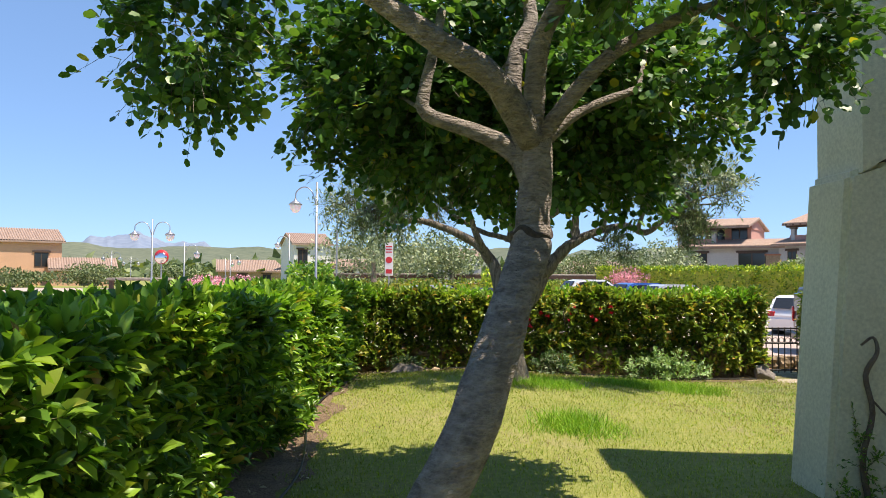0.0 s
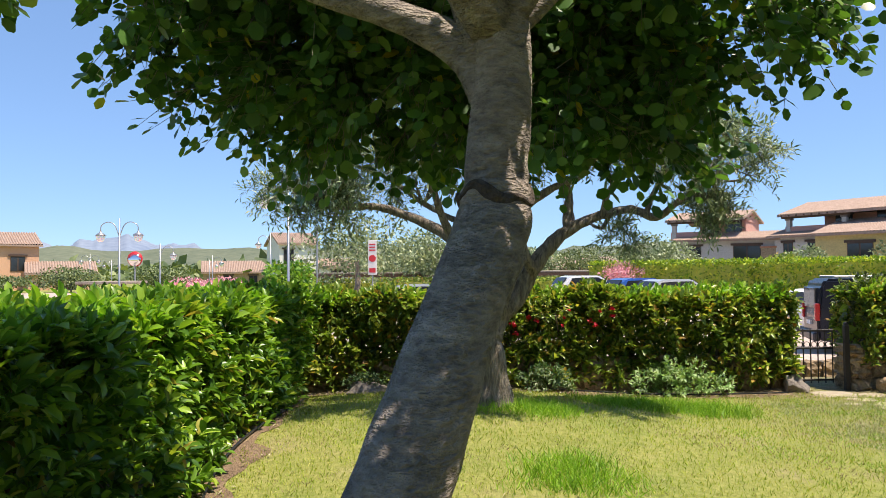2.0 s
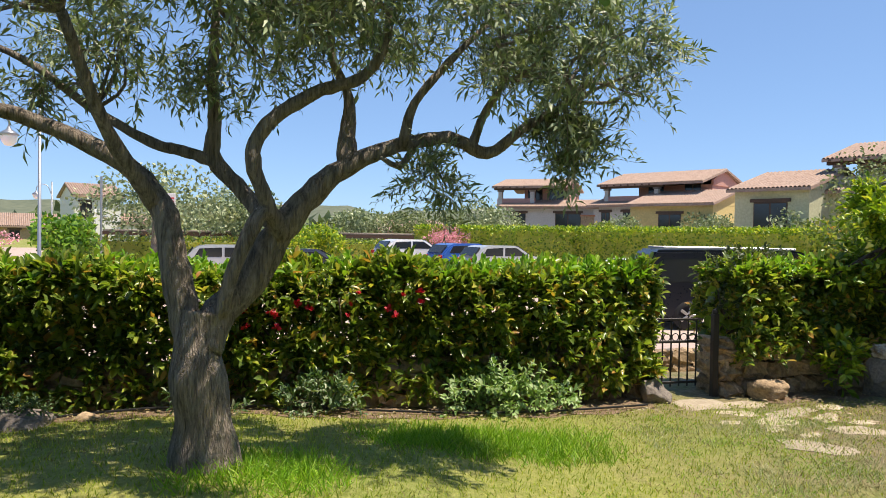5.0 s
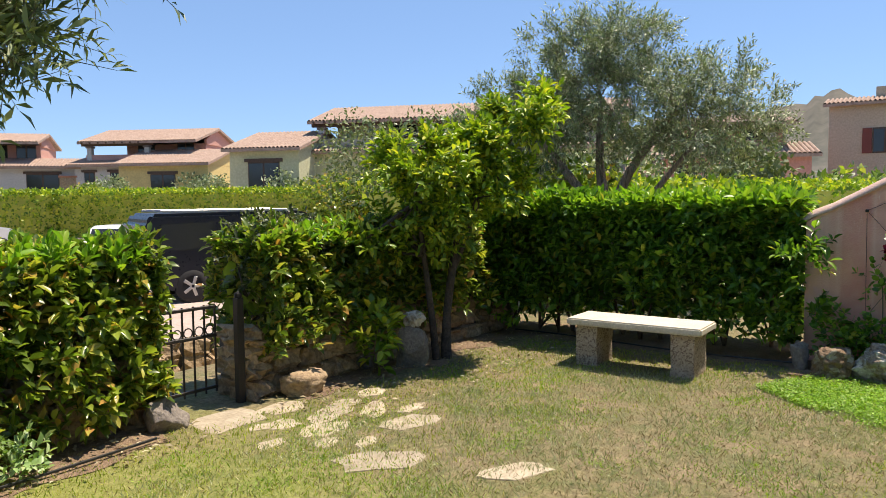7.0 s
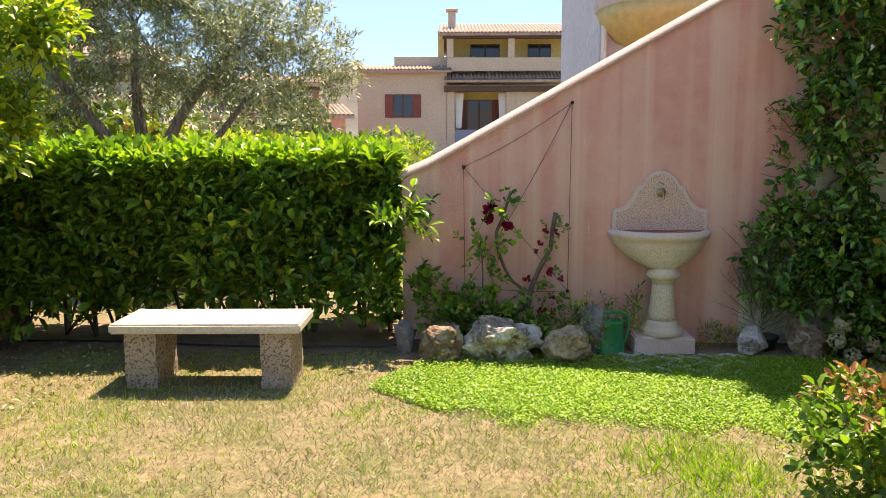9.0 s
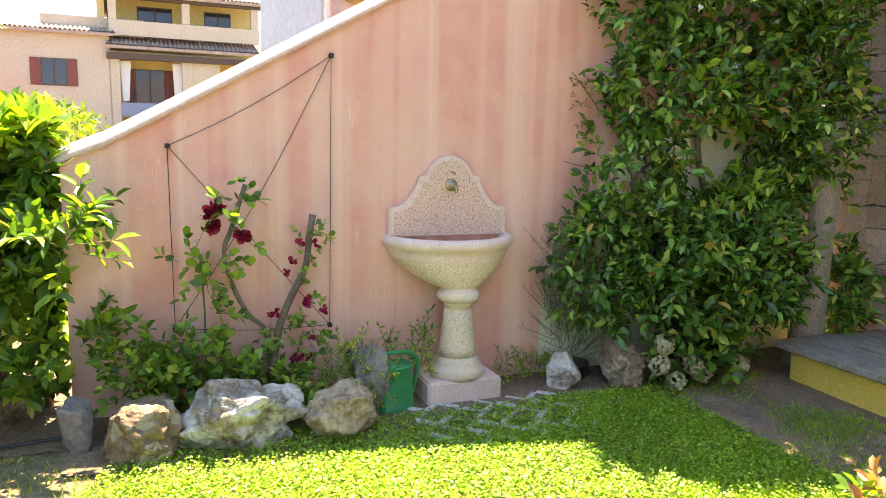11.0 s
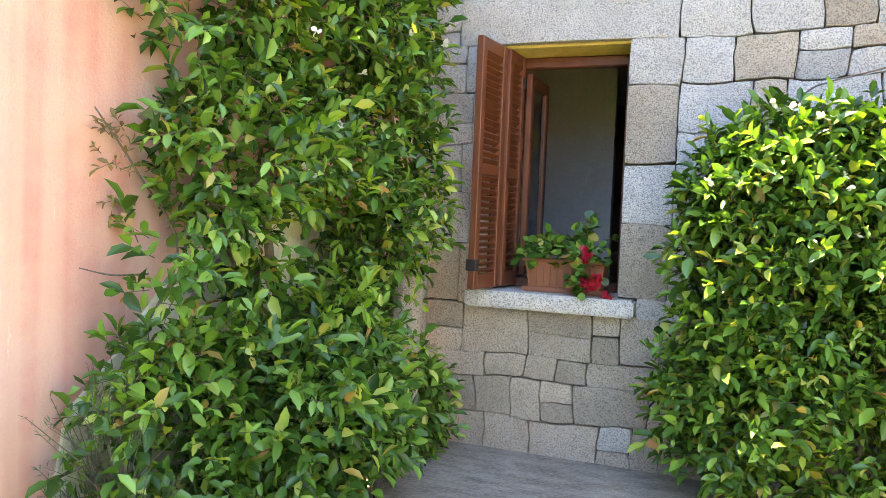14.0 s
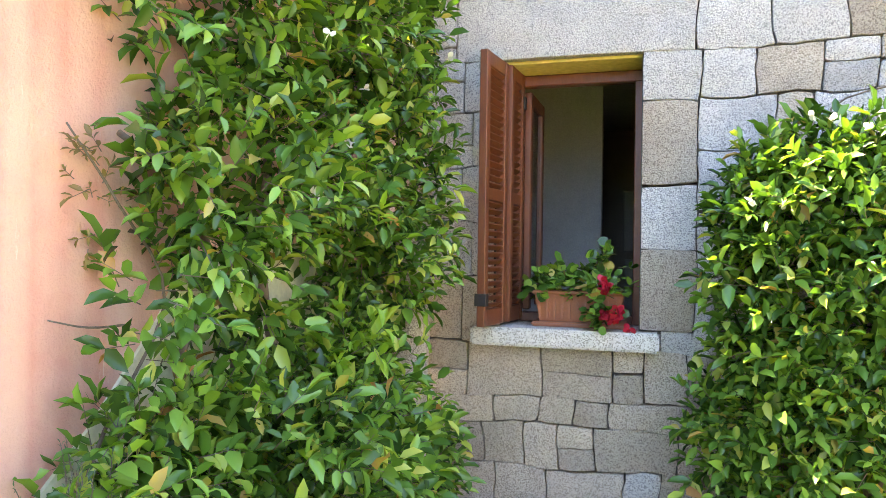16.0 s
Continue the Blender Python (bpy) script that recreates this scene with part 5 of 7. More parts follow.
tagged(part("border_rock", rock(0.38, 0.46, 0.32, 1, 0.42, 5), LICHEN_ROCK, smooth=True), "brown lichened border boulder", "rock", "border rocks").location = (8.92, 7.33, 0.0)
tagged(part("border_rock", rock(0.38, 0.64, 0.36, 2, 0.5, 5), WHITE_ROCK, smooth=True), "pale quartz border boulder", "rock", "border rocks").location = (8.88, 6.93, 0.0)
tagged(part("border_rock", rock(0.34, 0.48, 0.31, 3, 0.42, 5), FIELD, smooth=True), "tan flat-topped border boulder", "rock", "border rocks").location = (8.88, 6.42, 0.0)
tagged(part("border_rock", rock(0.22, 0.22, 0.44, 4, 0.42, 5), GREY_ROCK, smooth=True), "dark upright border stone by the watering can", "rock", "border rocks").location = (9.08, 6.22, 0.0)
tagged(part("border_rock", rock(0.2, 0.17, 0.34, 5), GREY_ROCK, smooth=True), "grey upright stone at the hedge end", "rock", "border rocks").location = (9.05, 7.62, 0.0)
tagged(part("border_rock", rock(0.29, 0.28, 0.25, 6, 0.2, 5, 0.95), WHITE_ROCK), "squared pale grey stone block", "rock", "border rocks").location = (9.15, 5.02, 0.0)
tagged(part("border_rock", rock(0.34, 0.38, 0.34, 7, 0.42, 5), LICHEN_ROCK, smooth=True), "pitted brown lichened boulder", "rock", "border rocks").location = (9.05, 4.68, 0.0)
st = tagged(part("standing_rock", rock(0.28, 0.3, 0.5, 8, 0.12, 4, 0.95), GREY_ROCK), "upright grey rock beneath the citrus tree", "rock")
st.location = (7.17, 10.42, 0.0)
tagged(part("cap_rock", rock(0.2, 0.22, 0.16, 19, 0.45, 4, 0.7), WHITE_ROCK), "pale pointed stone lying on the upright rock", "rock").location = (7.17, 10.42, 0.40)
tagged(part("gate_rock", rock(0.5, 0.36, 0.24, 10, 0.3), FIELD, smooth=True), "flat tan boulder beside the gate post", "rock").location = (6.02, 10.62, -0.02)
tagged(part("gate_rock", rock(0.34, 0.3, 0.3, 12, 0.3), GREY_ROCK, smooth=True), "dark boulder at the end of the front hedge", "rock").location = (4.78, 10.6, -0.02)
tagged(part("lawn_rock", rock(0.62, 0.34, 0.26, 13, 0.3), GREY_ROCK, smooth=True), "grey boulder at the front wall corner", "rock").location = (-0.35, 10.15, 0.06)
tagged(part("lawn_rock", rock(0.3, 0.24, 0.18, 14, 0.3), FIELD, smooth=True), "small tan rock at the front wall corner", "rock").location = (0.1, 10.3, 0.06)
tagged(part("gate_rock", rock(0.22, 0.2, 0.16, 15, 0.3), GREY_ROCK), "small grey stone under the gate hedge", "rock").location = (6.9, 10.75, 0.0)
plant("sedum_clump", (-0.35, 10.15, 0.26), "low pale sedum growing over the corner boulder", "herb", [(0, 0.05, 0.02, 0.28, 0.12, 0.06, 1)], 120, 0.03, 0.5, SAGE, "oval", 0.05, 3)

# ---- watering can and hose nozzle ----
can = thing("watering_can", (9.1, 6.09, 0.0), "green plastic watering can standing beside the fountain", "watering can", turn=14)


def jug(rows):
    """Rounded-square rings: rows of (half width, half depth, z)."""
    bm = bmesh.new()
    rings = []
    for w, d, z in rows:
        ring = []
        for k in range(28):
            a = 2 * math.pi * k / 28
            c, q = math.cos(a), math.sin(a)
            ring.append(bm.verts.new((math.copysign(abs(c) ** 0.62, c) * d, math.copysign(abs(q) ** 0.62, q) * w, z)))
        rings.append(ring)
    for a, b in zip(rings, rings[1:]):
        for k in range(28):
            bm.faces.new((a[k], a[(k + 1) % 28], b[(k + 1) % 28], b[k]))
    bm.faces.new(rings[0][::-1])
    bm.faces.new(rings[-1])
    return bm


part("body", jug([(0.1, 0.075, 0.0), (0.108, 0.083, 0.008), (0.108, 0.083, 0.03), (0.104, 0.08, 0.036), (0.1, 0.077, 0.15), (0.097, 0.075, 0.235), (0.102, 0.08, 0.242), (0.102, 0.08, 0.254), (0.095, 0.073, 0.258), (0.09, 0.068, 0.246)]), GREEN_PLASTIC, can, smooth=True)
part("half_lid", jug([(0.1, 0.078, 0.25), (0.098, 0.076, 0.264), (0.085, 0.062, 0.27)]), GREEN_PLASTIC, can, smooth=True).matrix_basis = pose(0.0, 0.052, 0) @ Matrix.Diagonal((1, 0.48, 1, 1))
part("emblem", tube([(-0.0805, 0.028 * math.cos(a), 0.12 + 0.032 * math.sin(a), 0.0022) for a in np.linspace(0.3, 5.6, 16)], 5, 1), GREEN_PLASTIC, can)
part("handle", tube([(0.0, 0.088, 0.25, 0.012), (0.0, 0.085, 0.30, 0.012), (0.0, 0.05, 0.318, 0.012), (0.0, -0.08, 0.31, 0.013), (0.0, -0.14, 0.272, 0.013), (0.0, -0.15, 0.2, 0.012), (0.0, -0.13, 0.11, 0.011), (0.0, -0.1, 0.05, 0.011)], 10, 4), GREEN_PLASTIC, can, smooth=True)
part("spout", tube([(0.05, 0.07, 0.04, 0.022), (0.1, 0.14, 0.14, 0.016), (0.13, 0.2, 0.24, 0.013)], 9, 3), GREEN_PLASTIC, can, smooth=True)
nozzle = thing("hose_nozzle", (9.18, 6.25, 0.28), "black hose spray gun with a green hose end", "nozzle")
part("barrel", tube([(0, 0.08, 0.03, 0.022), (0, 0.02, 0.02, 0.018), (0, -0.05, 0.0, 0.014)], 10, 2), BLACK_PLASTIC, nozzle, smooth=True)
part("hose", tube([(0, -0.05, 0.0, 0.014), (-0.02, -0.1, -0.02, 0.013), (0, -0.13, -0.1, 0.012), (0.02, -0.12, -0.28, 0.012)], 9, 3), GREEN_PLASTIC, nozzle, smooth=True)
tagged(part("drip_hose", tube([(x, 10.42 + 0.12 * math.sin(x * 1.3), lift(x, 10.45) + 0.03, 0.009) for x in np.linspace(-0.5, 4.6, 12)], 6, 3), BLACK_PLASTIC), "thin black irrigation hose lying along the hedge", "hose")
tagged(part("drip_hose", tube([(9.12 + 0.06 * math.sin(y * 2), y, 0.04, 0.008) for y in np.linspace(7.6, 10.6, 9)], 6, 3), BLACK_PLASTIC), "thin black irrigation hose behind the bench", "hose")
tagged(part("drip_hose", tube([(-1.05 + 0.1 * math.sin(y * 1.5), y, lift(-1.05, y) + 0.03, 0.009) for y in np.linspace(3.5, 9.8, 14)], 6, 3), BLACK_PLASTIC), "thin black irrigation hose along the side hedge", "hose")

# ---- hydrangea, rosemary, rose bush ----
hyd = plant("hydrangea", (8.92, 4.22, 0.0), "low hydrangea with fading cream flower heads", "shrub", [(0, 0, 0.16, 0.14, 0.32, 0.13, 1)], 60, 0.09, 0.65, JASMINE, "oval", 0.1, 2, stems=[[(0, 0.1, 0, 0.008), (0, 0.15, 0.2, 0.006)], [(0, -0.1, 0, 0.008), (0, -0.2, 0.2, 0.006)]])
for y, z, x in ((0.34, 0.16, -0.08), (0.29, 0.27, -0.04), (0.02, 0.08, -0.06), (-0.28, 0.1, -0.05), (0.12, 0.15, -0.1), (0.24, 0.06, -0.1)):
    c = np.array([x, y, z + 0.02])
    u = unit(rng.normal(size=(190, 3)))
    v, f = leaf_arrays(c + u * 0.05, np.cross(u, rng.normal(size=(190, 3))) + u * 0.3, u, np.full(190, 0.022), np.full(190, 0.021), "round")
    arrays("flower_head", v, f, PETAL_CREAM, hyd, "fading cream hydrangea head", True)
plant("rosemary", (9.2, 4.95, 0.0), "upright grey-green rosemary in a pot by the wall", "herb", [(0, 0, 0.42, 0.13, 0.16, 0.28, 1), (0, 0.02, 0.75, 0.08, 0.1, 0.2, 0.3)], 240, 0.026, 0.16, SAGE, "diamond", 0.22, 9, up=1.4, drift=0.35)
pot = thing("plant_pot", (9.24, 4.9, -0.05), "small dark plastic pot under the rosemary", "pot")
part("body", lathe([(0.07, 0.0), (0.09, 0.15), (0.1, 0.15), (0.1, 0.17), (0.085, 0.17)], 18), BLACK_PLASTIC, pot, smooth=True)
rose = plant("rose_bush", (6.55, 5.40, 0.0), "low leafy rose bush with faded pink and white blooms", "rose", [(0, 0, 0.3, 0.34, 0.34, 0.24, 1)], 330, 0.055, 0.6, HEDGE_DARK, "oval", 0.12, 3, stems=[[(0, 0, 0, 0.012), (0.1, 0, 0.3, 0.008)], [(0, 0, 0, 0.012), (-0.12, 0.1, 0.35, 0.008)], [(0, 0, 0, 0.012), (0, -0.12, 0.35, 0.008)]],
             flowers=scatter(5, (0, 0.05, 0.55), (0.25, 0.25, 0.05)), flower_mat=PETAL_PINK, flower_size=0.045, petals=11)
plant("rose_shoot", (6.55, 5.40, 0.0), "reddish young rose shoots above the bush", "rose", [(0, 0, 0.52, 0.3, 0.3, 0.06, 1)], 34, 0.045, 0.5, leafy("red_shoot", [(0.0, (0.28, 0.09, 0.04)), (1.0, (0.4, 0.24, 0.1))]), "oval", 0.08, 3)
stake = thing("garden_stake", (6.62, 5.35, 0.0), "wooden plant stake with a green tie", "stake")
part("stick", tube([(0, 0, -0.05, 0.012), (0, 0, 0.66, 0.011)], 7, 1), STEM, stake)
part("tie", lathe([(0.013, 0.58), (0.02, 0.59), (0.02, 0.605), (0.013, 0.61)], 12), GREEN_PLASTIC, stake)

# ---- shrubs at the front hedge ----
plant("pale_shrub", (3.35, 10.45, -0.02), "pale green leafy shrub at the foot of the hedge", "shrub", [(0, 0, 0.22, 0.34, 0.2, 0.18, 1), (-0.3, 0.05, 0.12, 0.3, 0.15, 0.1, 0.5), (0.35, 0, 0.12, 0.25, 0.15, 0.1, 0.4)], 240, 0.06, 0.5, leafy("pale_shrub_leaf", [(0.0, (0.16, 0.28, 0.09)), (0.6, (0.3, 0.46, 0.18)), (1.0, (0.5, 0.6, 0.34))]), "oval", 0.14, 4)
plant("white_edged_shrub", (1.75, 10.4, 0.05), "dark shrub with silvery leaves below the hedge", "shrub", [(0, 0, 0.16, 0.3, 0.15, 0.15, 1), (-0.9, 0, 0.12, 0.3, 0.15, 0.12, 0.5)], 150, 0.06, 0.4, leafy("silver_leaf", [(0.0, (0.05, 0.11, 0.04)), (0.7, (0.14, 0.24, 0.1)), (1.0, (0.45, 0.5, 0.38))]), "oval", 0.12, 3)
plant("hibiscus", (1.9, 10.6, 0.0), "red hibiscus blooms showing through the hedge", "flower", [(0, -0.02, 1.0, 0.7, 0.1, 0.14, 1)], 60, 0.06, 0.5, HEDGE, "oval", 0.1, 3, flowers=scatter(20, (-0.15, -0.06, 0.92), (0.85, 0.06, 0.16)), flower_mat=PETAL_RED, flower_size=0.038, petals=7, stems=[[(0, 0.1, 0, 0.015), (0.05, 0.05, 0.6, 0.012), (0, 0, 1.0, 0.006)]])
plant("bed_shrub", (6.75, 10.5, 0.0), "young broad-leaved shrub under the gate hedge", "shrub", [(0, 0, 0.3, 0.16, 0.12, 0.2, 1)], 34, 0.11, 0.45, CITRUS, "oval", 0.14, 3, stems=[[(0, 0.05, 0, 0.01), (0, 0, 0.4, 0.006)]])
plant("dark_shrub", (5.75, 10.95, 0.6), "dark grey-leaved shrub top in the gate hedge", "shrub", [(0.25, 0, 0.5, 0.4, 0.28, 0.32, 1), (0.7, 0.1, 0.52, 0.35, 0.25, 0.25, 0.6)], 330, 0.05, 0.5, leafy("dusky_leaf", [(0.0, (0.04, 0.06, 0.025)), (0.8, (0.1, 0.13, 0.06)), (1.0, (0.3, 0.32, 0.25))]), "oval", 0.12, 4)
plant("hedge_sprig", (9.25, 7.62, 0.0), "loose laurel sprigs at the hedge end", "shrub", [(-0.08, 0, 0.95, 0.12, 0.12, 0.14, 1), (-0.05, 0, 0.4, 0.1, 0.12, 0.15, 0.6)], 26, 0.1, 0.42, HEDGE_DARK, "oval", 0.2, 4, face=(-0.4, -0.4, 0))
plant("pillar_vine", (2.84, 4.86, 0.0), "bare twisting vine climbing the cream pillar", "climber", [(0, 0, 0.25, 0.14, 0.12, 0.3, 1), (0.0, 0.0, 0.06, 0.25, 0.15, 0.08, 0.6)], 80, 0.035, 0.45, HEDGE_DARK, "oval", 0.1, 3,
      stems=[[(0.05, 0, 0.0, 0.022), (0.0, -0.02, 0.3, 0.02), (0.07, -0.02, 0.6, 0.018), (0.02, -0.03, 0.85, 0.018), (0.1, -0.03, 1.0, 0.014), (0.08, -0.02, 1.1, 0.01), (0.0, -0.02, 1.05, 0.007)], [(0.06, -0.02, 0.7, 0.008), (0.2, -0.04, 0.55, 0.005), (0.32, -0.05, 0.52, 0.003)]])

# ---- flower box on the sill ----
fbox = thing("flower_box", (8.28, HY - 0.13, WZ0), "terracotta plastic window box of red geraniums on the sill", "flower box")
part("saucer", box(-0.24, -0.11, 0.0, 0.24, 0.1, 0.025, 0.008, segs=2), POT, fbox)
bm_box = bmesh.new()
ring = [bm_box.verts.new((sx * (0.20 + 0.025 * k), sy * (0.07 + 0.02 * k), 0.026 + 0.155 * k)) for k in (0, 1) for sx, sy in ((-1, -1), (1, -1), (1, 1), (-1, 1))]
for k in range(4):
    bm_box.faces.new((ring[k], ring[(k + 1) % 4], ring[4 + (k + 1) % 4], ring[4 + k]))
bm_box.faces.new(ring[3::-1])
bm_box.faces.new(ring[4:])
part("trough", bm_box, POT, fbox)
part("rim", box(-0.235, -0.1, 0.165, 0.235, 0.1, 0.185, 0.006), POT, fbox)
for k in range(11):
    part("rib", box(-0.19 + 0.038 * k, 0.082, 0.04, -0.178 + 0.038 * k, 0.09, 0.165), POT, fbox)
ger = plant("geranium", (8.28, HY - 0.12, WZ0 + 0.17), "trailing geranium with round leaves and red blooms", "flower", [(0.05, 0, 0.04, 0.22, 0.09, 0.06, 1.2), (-0.1, -0.02, 0.13, 0.1, 0.07, 0.08, 0.4), (-0.14, 0.16, -0.02, 0.06, 0.05, 0.1, 0.35)], 120, 0.05, 0.95, JASMINE, "round", 0.06, 2,
            flowers=scatter(6, (-0.16, 0.21, 0.06), (0.03, 0.02, 0.03)) + scatter(9, (-0.17, 0.24, -0.08), (0.05, 0.02, 0.04)) + [(-0.26, 0.2, -0.155)], flower_mat=PETAL_RED, flower_size=0.036, petals=7, face=(0, 0.3, 0))

# ---- houses ----
def plaster(name, col):
    return mottled(name, tuple(c * 0.82 for c in col), col, 0.5, 0.92, 9, 0.25, 0.02)


H_GREY, H_YELLOW, H_ROSE = plaster("grey_white_plaster", (0.62, 0.58, 0.54)), plaster("ochre_house_plaster", (0.66, 0.52, 0.22)), plaster("rose_house_plaster", (0.62, 0.33, 0.27))
H_GREEN, H_SAND, H_ORANGE = plaster("greenish_plaster", (0.56, 0.56, 0.36)), plaster("sand_plaster", (0.56, 0.46, 0.34)), plaster("orange_plaster", (0.72, 0.42, 0.26))
H_LILAC = plaster("pale_lilac_plaster", (0.66, 0.62, 0.64))
GLASS = plain("dark_window_glass", (0.03, 0.035, 0.04), 0.08)
RED_WOOD = plain("red_brown_shutter", (0.20, 0.045, 0.03), 0.6)


def tiled(parent, x0, x1, y0, z0, y1, z1, name="roof"):
    """A pitch of round clay tiles from the eave (y0, z0) to the ridge (y1, z1)."""
    n = max(2, int(abs(x1 - x0) / 0.24))
    v, f = [], []
    prof = ((0.0, 0.0), (0.25, 0.085), (0.5, 0.11), (0.75, 0.085))
    cols = n * 4 + 1
    for j in range(5):
        t = j / 4
        for k in range(cols):
            u, h = prof[k % 4]
            v.append((x0 + (x1 - x0) * (k // 4 + u) / n, y0 + (y1 - y0) * t, z0 + (z1 - z0) * t + h + 0.06))
    for j in range(4):
        for k in range(cols - 1):
            f.append((j * cols + k, j * cols + k + 1, (j + 1) * cols + k + 1, (j + 1) * cols + k))
    o = len(v)
    v += [(x0, y0, z0 - 0.1), (x1, y0, z0 - 0.1), (x1, y1, z1 - 0.1), (x0, y1, z1 - 0.1), (x0, y0, z0 + 0.08), (x1, y0, z0 + 0.08), (x1, y1, z1 + 0.08), (x0, y1, z1 + 0.08)]
    f += [(o, o + 3, o + 2, o + 1), (o, o + 1, o + 5, o + 4), (o + 1, o + 2, o + 6, o + 5), (o + 2, o + 3, o + 7, o + 6), (o + 3, o, o + 4, o + 7)]
    return raw(name, v, f, ROOF, parent)


def opening(parent, x, z, w, h, y=0.0, shutters=None, lintel=True, name="window"):
    """A window on a wall that faces local -y."""
    win = part(name, box(x - w / 2, y - 0.05, z, x + w / 2, y + 0.02, z + h), DARK_WOOD, parent)
    for k in (0, 1):
        part("pane", box(x - w / 2 + 0.06 + k * w / 2, y - 0.06, z + 0.08, x - 0.05 + k * w / 2, y - 0.052, z + h - 0.08), GLASS, win)
    if lintel:
        part("lintel", box(x - w / 2 - 0.2, y - 0.12, z + h, x + w / 2 + 0.2, y + 0.02, z + h + 0.2), DARK_WOOD, win)
    if shutters:
        for sgn in (-1, 1):
            part("shutter", box(x + sgn * (w / 2 + 0.28) - 0.25, y - 0.09, z, x + sgn * (w / 2 + 0.28) + 0.25, y - 0.02, z + h, 0.02), shutters, win)
    return win


def bearing(x, y, off=0.0):
    return -math.degrees(math.atan2(x - 3.0, y - 6.0)) + off


def villa(at, label, W, low, high, h1, h2, ridge, upper, terrace, off=0.0, base=-1.2, wing=None, name="villa", windows=((-0.3, 1.2, 1.5),), deep=9.0):
    """Two storeys: a tiled skirt over the ground floor, a set-back upper floor with a roofed terrace."""
    ob = thing(name, (at[0], at[1], 0), label, "house", turn=bearing(at[0], at[1], off))
    part("wall", box(-W / 2, 0, base, W / 2, deep, h1), low, ob, "plastered ground-floor wall")
    tiled(ob, -W / 2 - 0.4, W / 2 + 0.4, -0.6, h1, 2.4, h1 + 0.75, "skirt_roof")
    u0, u1 = upper
    part("upper_wall", box(u0, 3.0, h1 - 0.2, u1, deep, h2), high, ob, "plastered upper-floor wall")
    t0, t1 = terrace
    part("parapet", box(t0, 0.9, h1 + 0.1, t1, 1.15, h1 + 0.95), high, ob)
    n = max(2, int((t1 - t0) / 3.2) + 1)
    for k in range(n):
        x = t0 + 0.3 + (t1 - t0 - 0.6) * k / (n - 1)
        p = part("terrace_pillar", box(x - 0.2, 0.85, h1 + 0.1, x + 0.2, 1.25, h2 - 0.25, 0.03), H_GREY, ob)
        part("pillar_cap", box(x - 0.28, 0.78, h2 - 0.4, x + 0.28, 1.32, h2 - 0.24, 0.02), GREY_ROCK, p)
    part("beam", box(t0 - 0.3, 0.75, h2 - 0.24, t1 + 0.3, 1.05, h2 - 0.02), DARK_WOOD, ob)
    for k in range(int((t1 - t0) / 0.7)):
        part("rafter", box(t0 + 0.7 * k, 0.2, h2 - 0.08, t0 + 0.7 * k + 0.12, 3.0, h2 + 0.05), DARK_WOOD, ob)
    lo, hi = min(u0, t0), max(u1, t1)
    tiled(ob, lo - 0.4, hi + 0.4, 0.3, h2, deep * 0.55, ridge)
    tiled(ob, hi + 0.4, lo - 0.4, deep + 0.5, h2, deep * 0.55, ridge, "rear_roof")
    for sx in (u0 + 0.01, u1 - 0.01):
        part("gable", prism([(3.0, h2 - 0.1), (deep, h2 - 0.1), (deep * 0.55, ridge - 0.05), (3.0, h2 + 0.35)], (sx - 0.1, sx + 0.1), "x"), high, ob)
    for x, w, h in windows:
        opening(ob, x * W, h1 - 0.5 - h, w, h)
    for k in range(2):
        opening(ob, u0 + (u1 - u0) * (0.25 + 0.5 * k), h1 + 0.1, 1.5, 1.9, 3.0, lintel=False, name="terrace_door")
    if wing:
        x0, x1, col, hw = wing
        part("wing_wall", box(x0, -2.5, base, x1, 6, hw), col, ob, "plastered side wing")
        tiled(ob, x0 - 0.3, x1 + 0.3, -3.0, hw, 1.8, hw + 1.3, "wing_roof")
        tiled(ob, x1 + 0.3, x0 - 0.3, 6.3, hw, 1.8, hw + 1.3, "wing_rear_roof")
        for sx in (x0 + 0.1, x1 - 0.1):
            part("wing_gable", prism([(-2.5, hw - 0.05), (6, hw - 0.05), (1.8, hw + 1.25)], (sx - 0.1, sx + 0.1), "x"), col, ob)
        opening(ob, (x0 + x1) / 2, hw - 2.2, 2.0, 1.5, -2.5)
    return ob


villa((28.5, 69.5), "rose and grey two-storey villa with a roofed terrace", 9.0, H_GREY, H_ROSE, 4.2, 6.2, 7.2, (-3.2, 1.1), (-5.4, -1.6), off=-14.0, windows=((-0.32, 1.2, 1.2), (0.2, 2.4, 2.2)))
villa((34.5, 62.0), "pale villa with a rose upper floor and ochre side wing", 11.0, H_GREY, H_ROSE, 4.3, 6.2, 7.5, (-2.6, 4.4), (-5.0, 0.6), off=-30.0, wing=(-0.2, 7.0, H_YELLOW, 4.2), windows=((-0.38, 0.9, 1.5), (-0.1, 2.6, 1.4)))
villa((36.8, 33.4), "greenish villa with a long timber terrace under clay tiles", 22.0, H_GREEN, H_SAND, 4.3, 6.2, 7.5, (-7.2, 11.0), (-7.8, 10.8), off=-14.0, wing=(-12.0, -7.6, H_GREEN, 4.4), windows=((-0.15, 1.6, 1.5),))
villa((44.5, 18.5), "rose villa behind the olive tree", 8.0, H_ROSE, H_ROSE, 3.6, 5.4, 6.2, (-3.0, 3.0), (-2.0, 2.4), off=5.0)



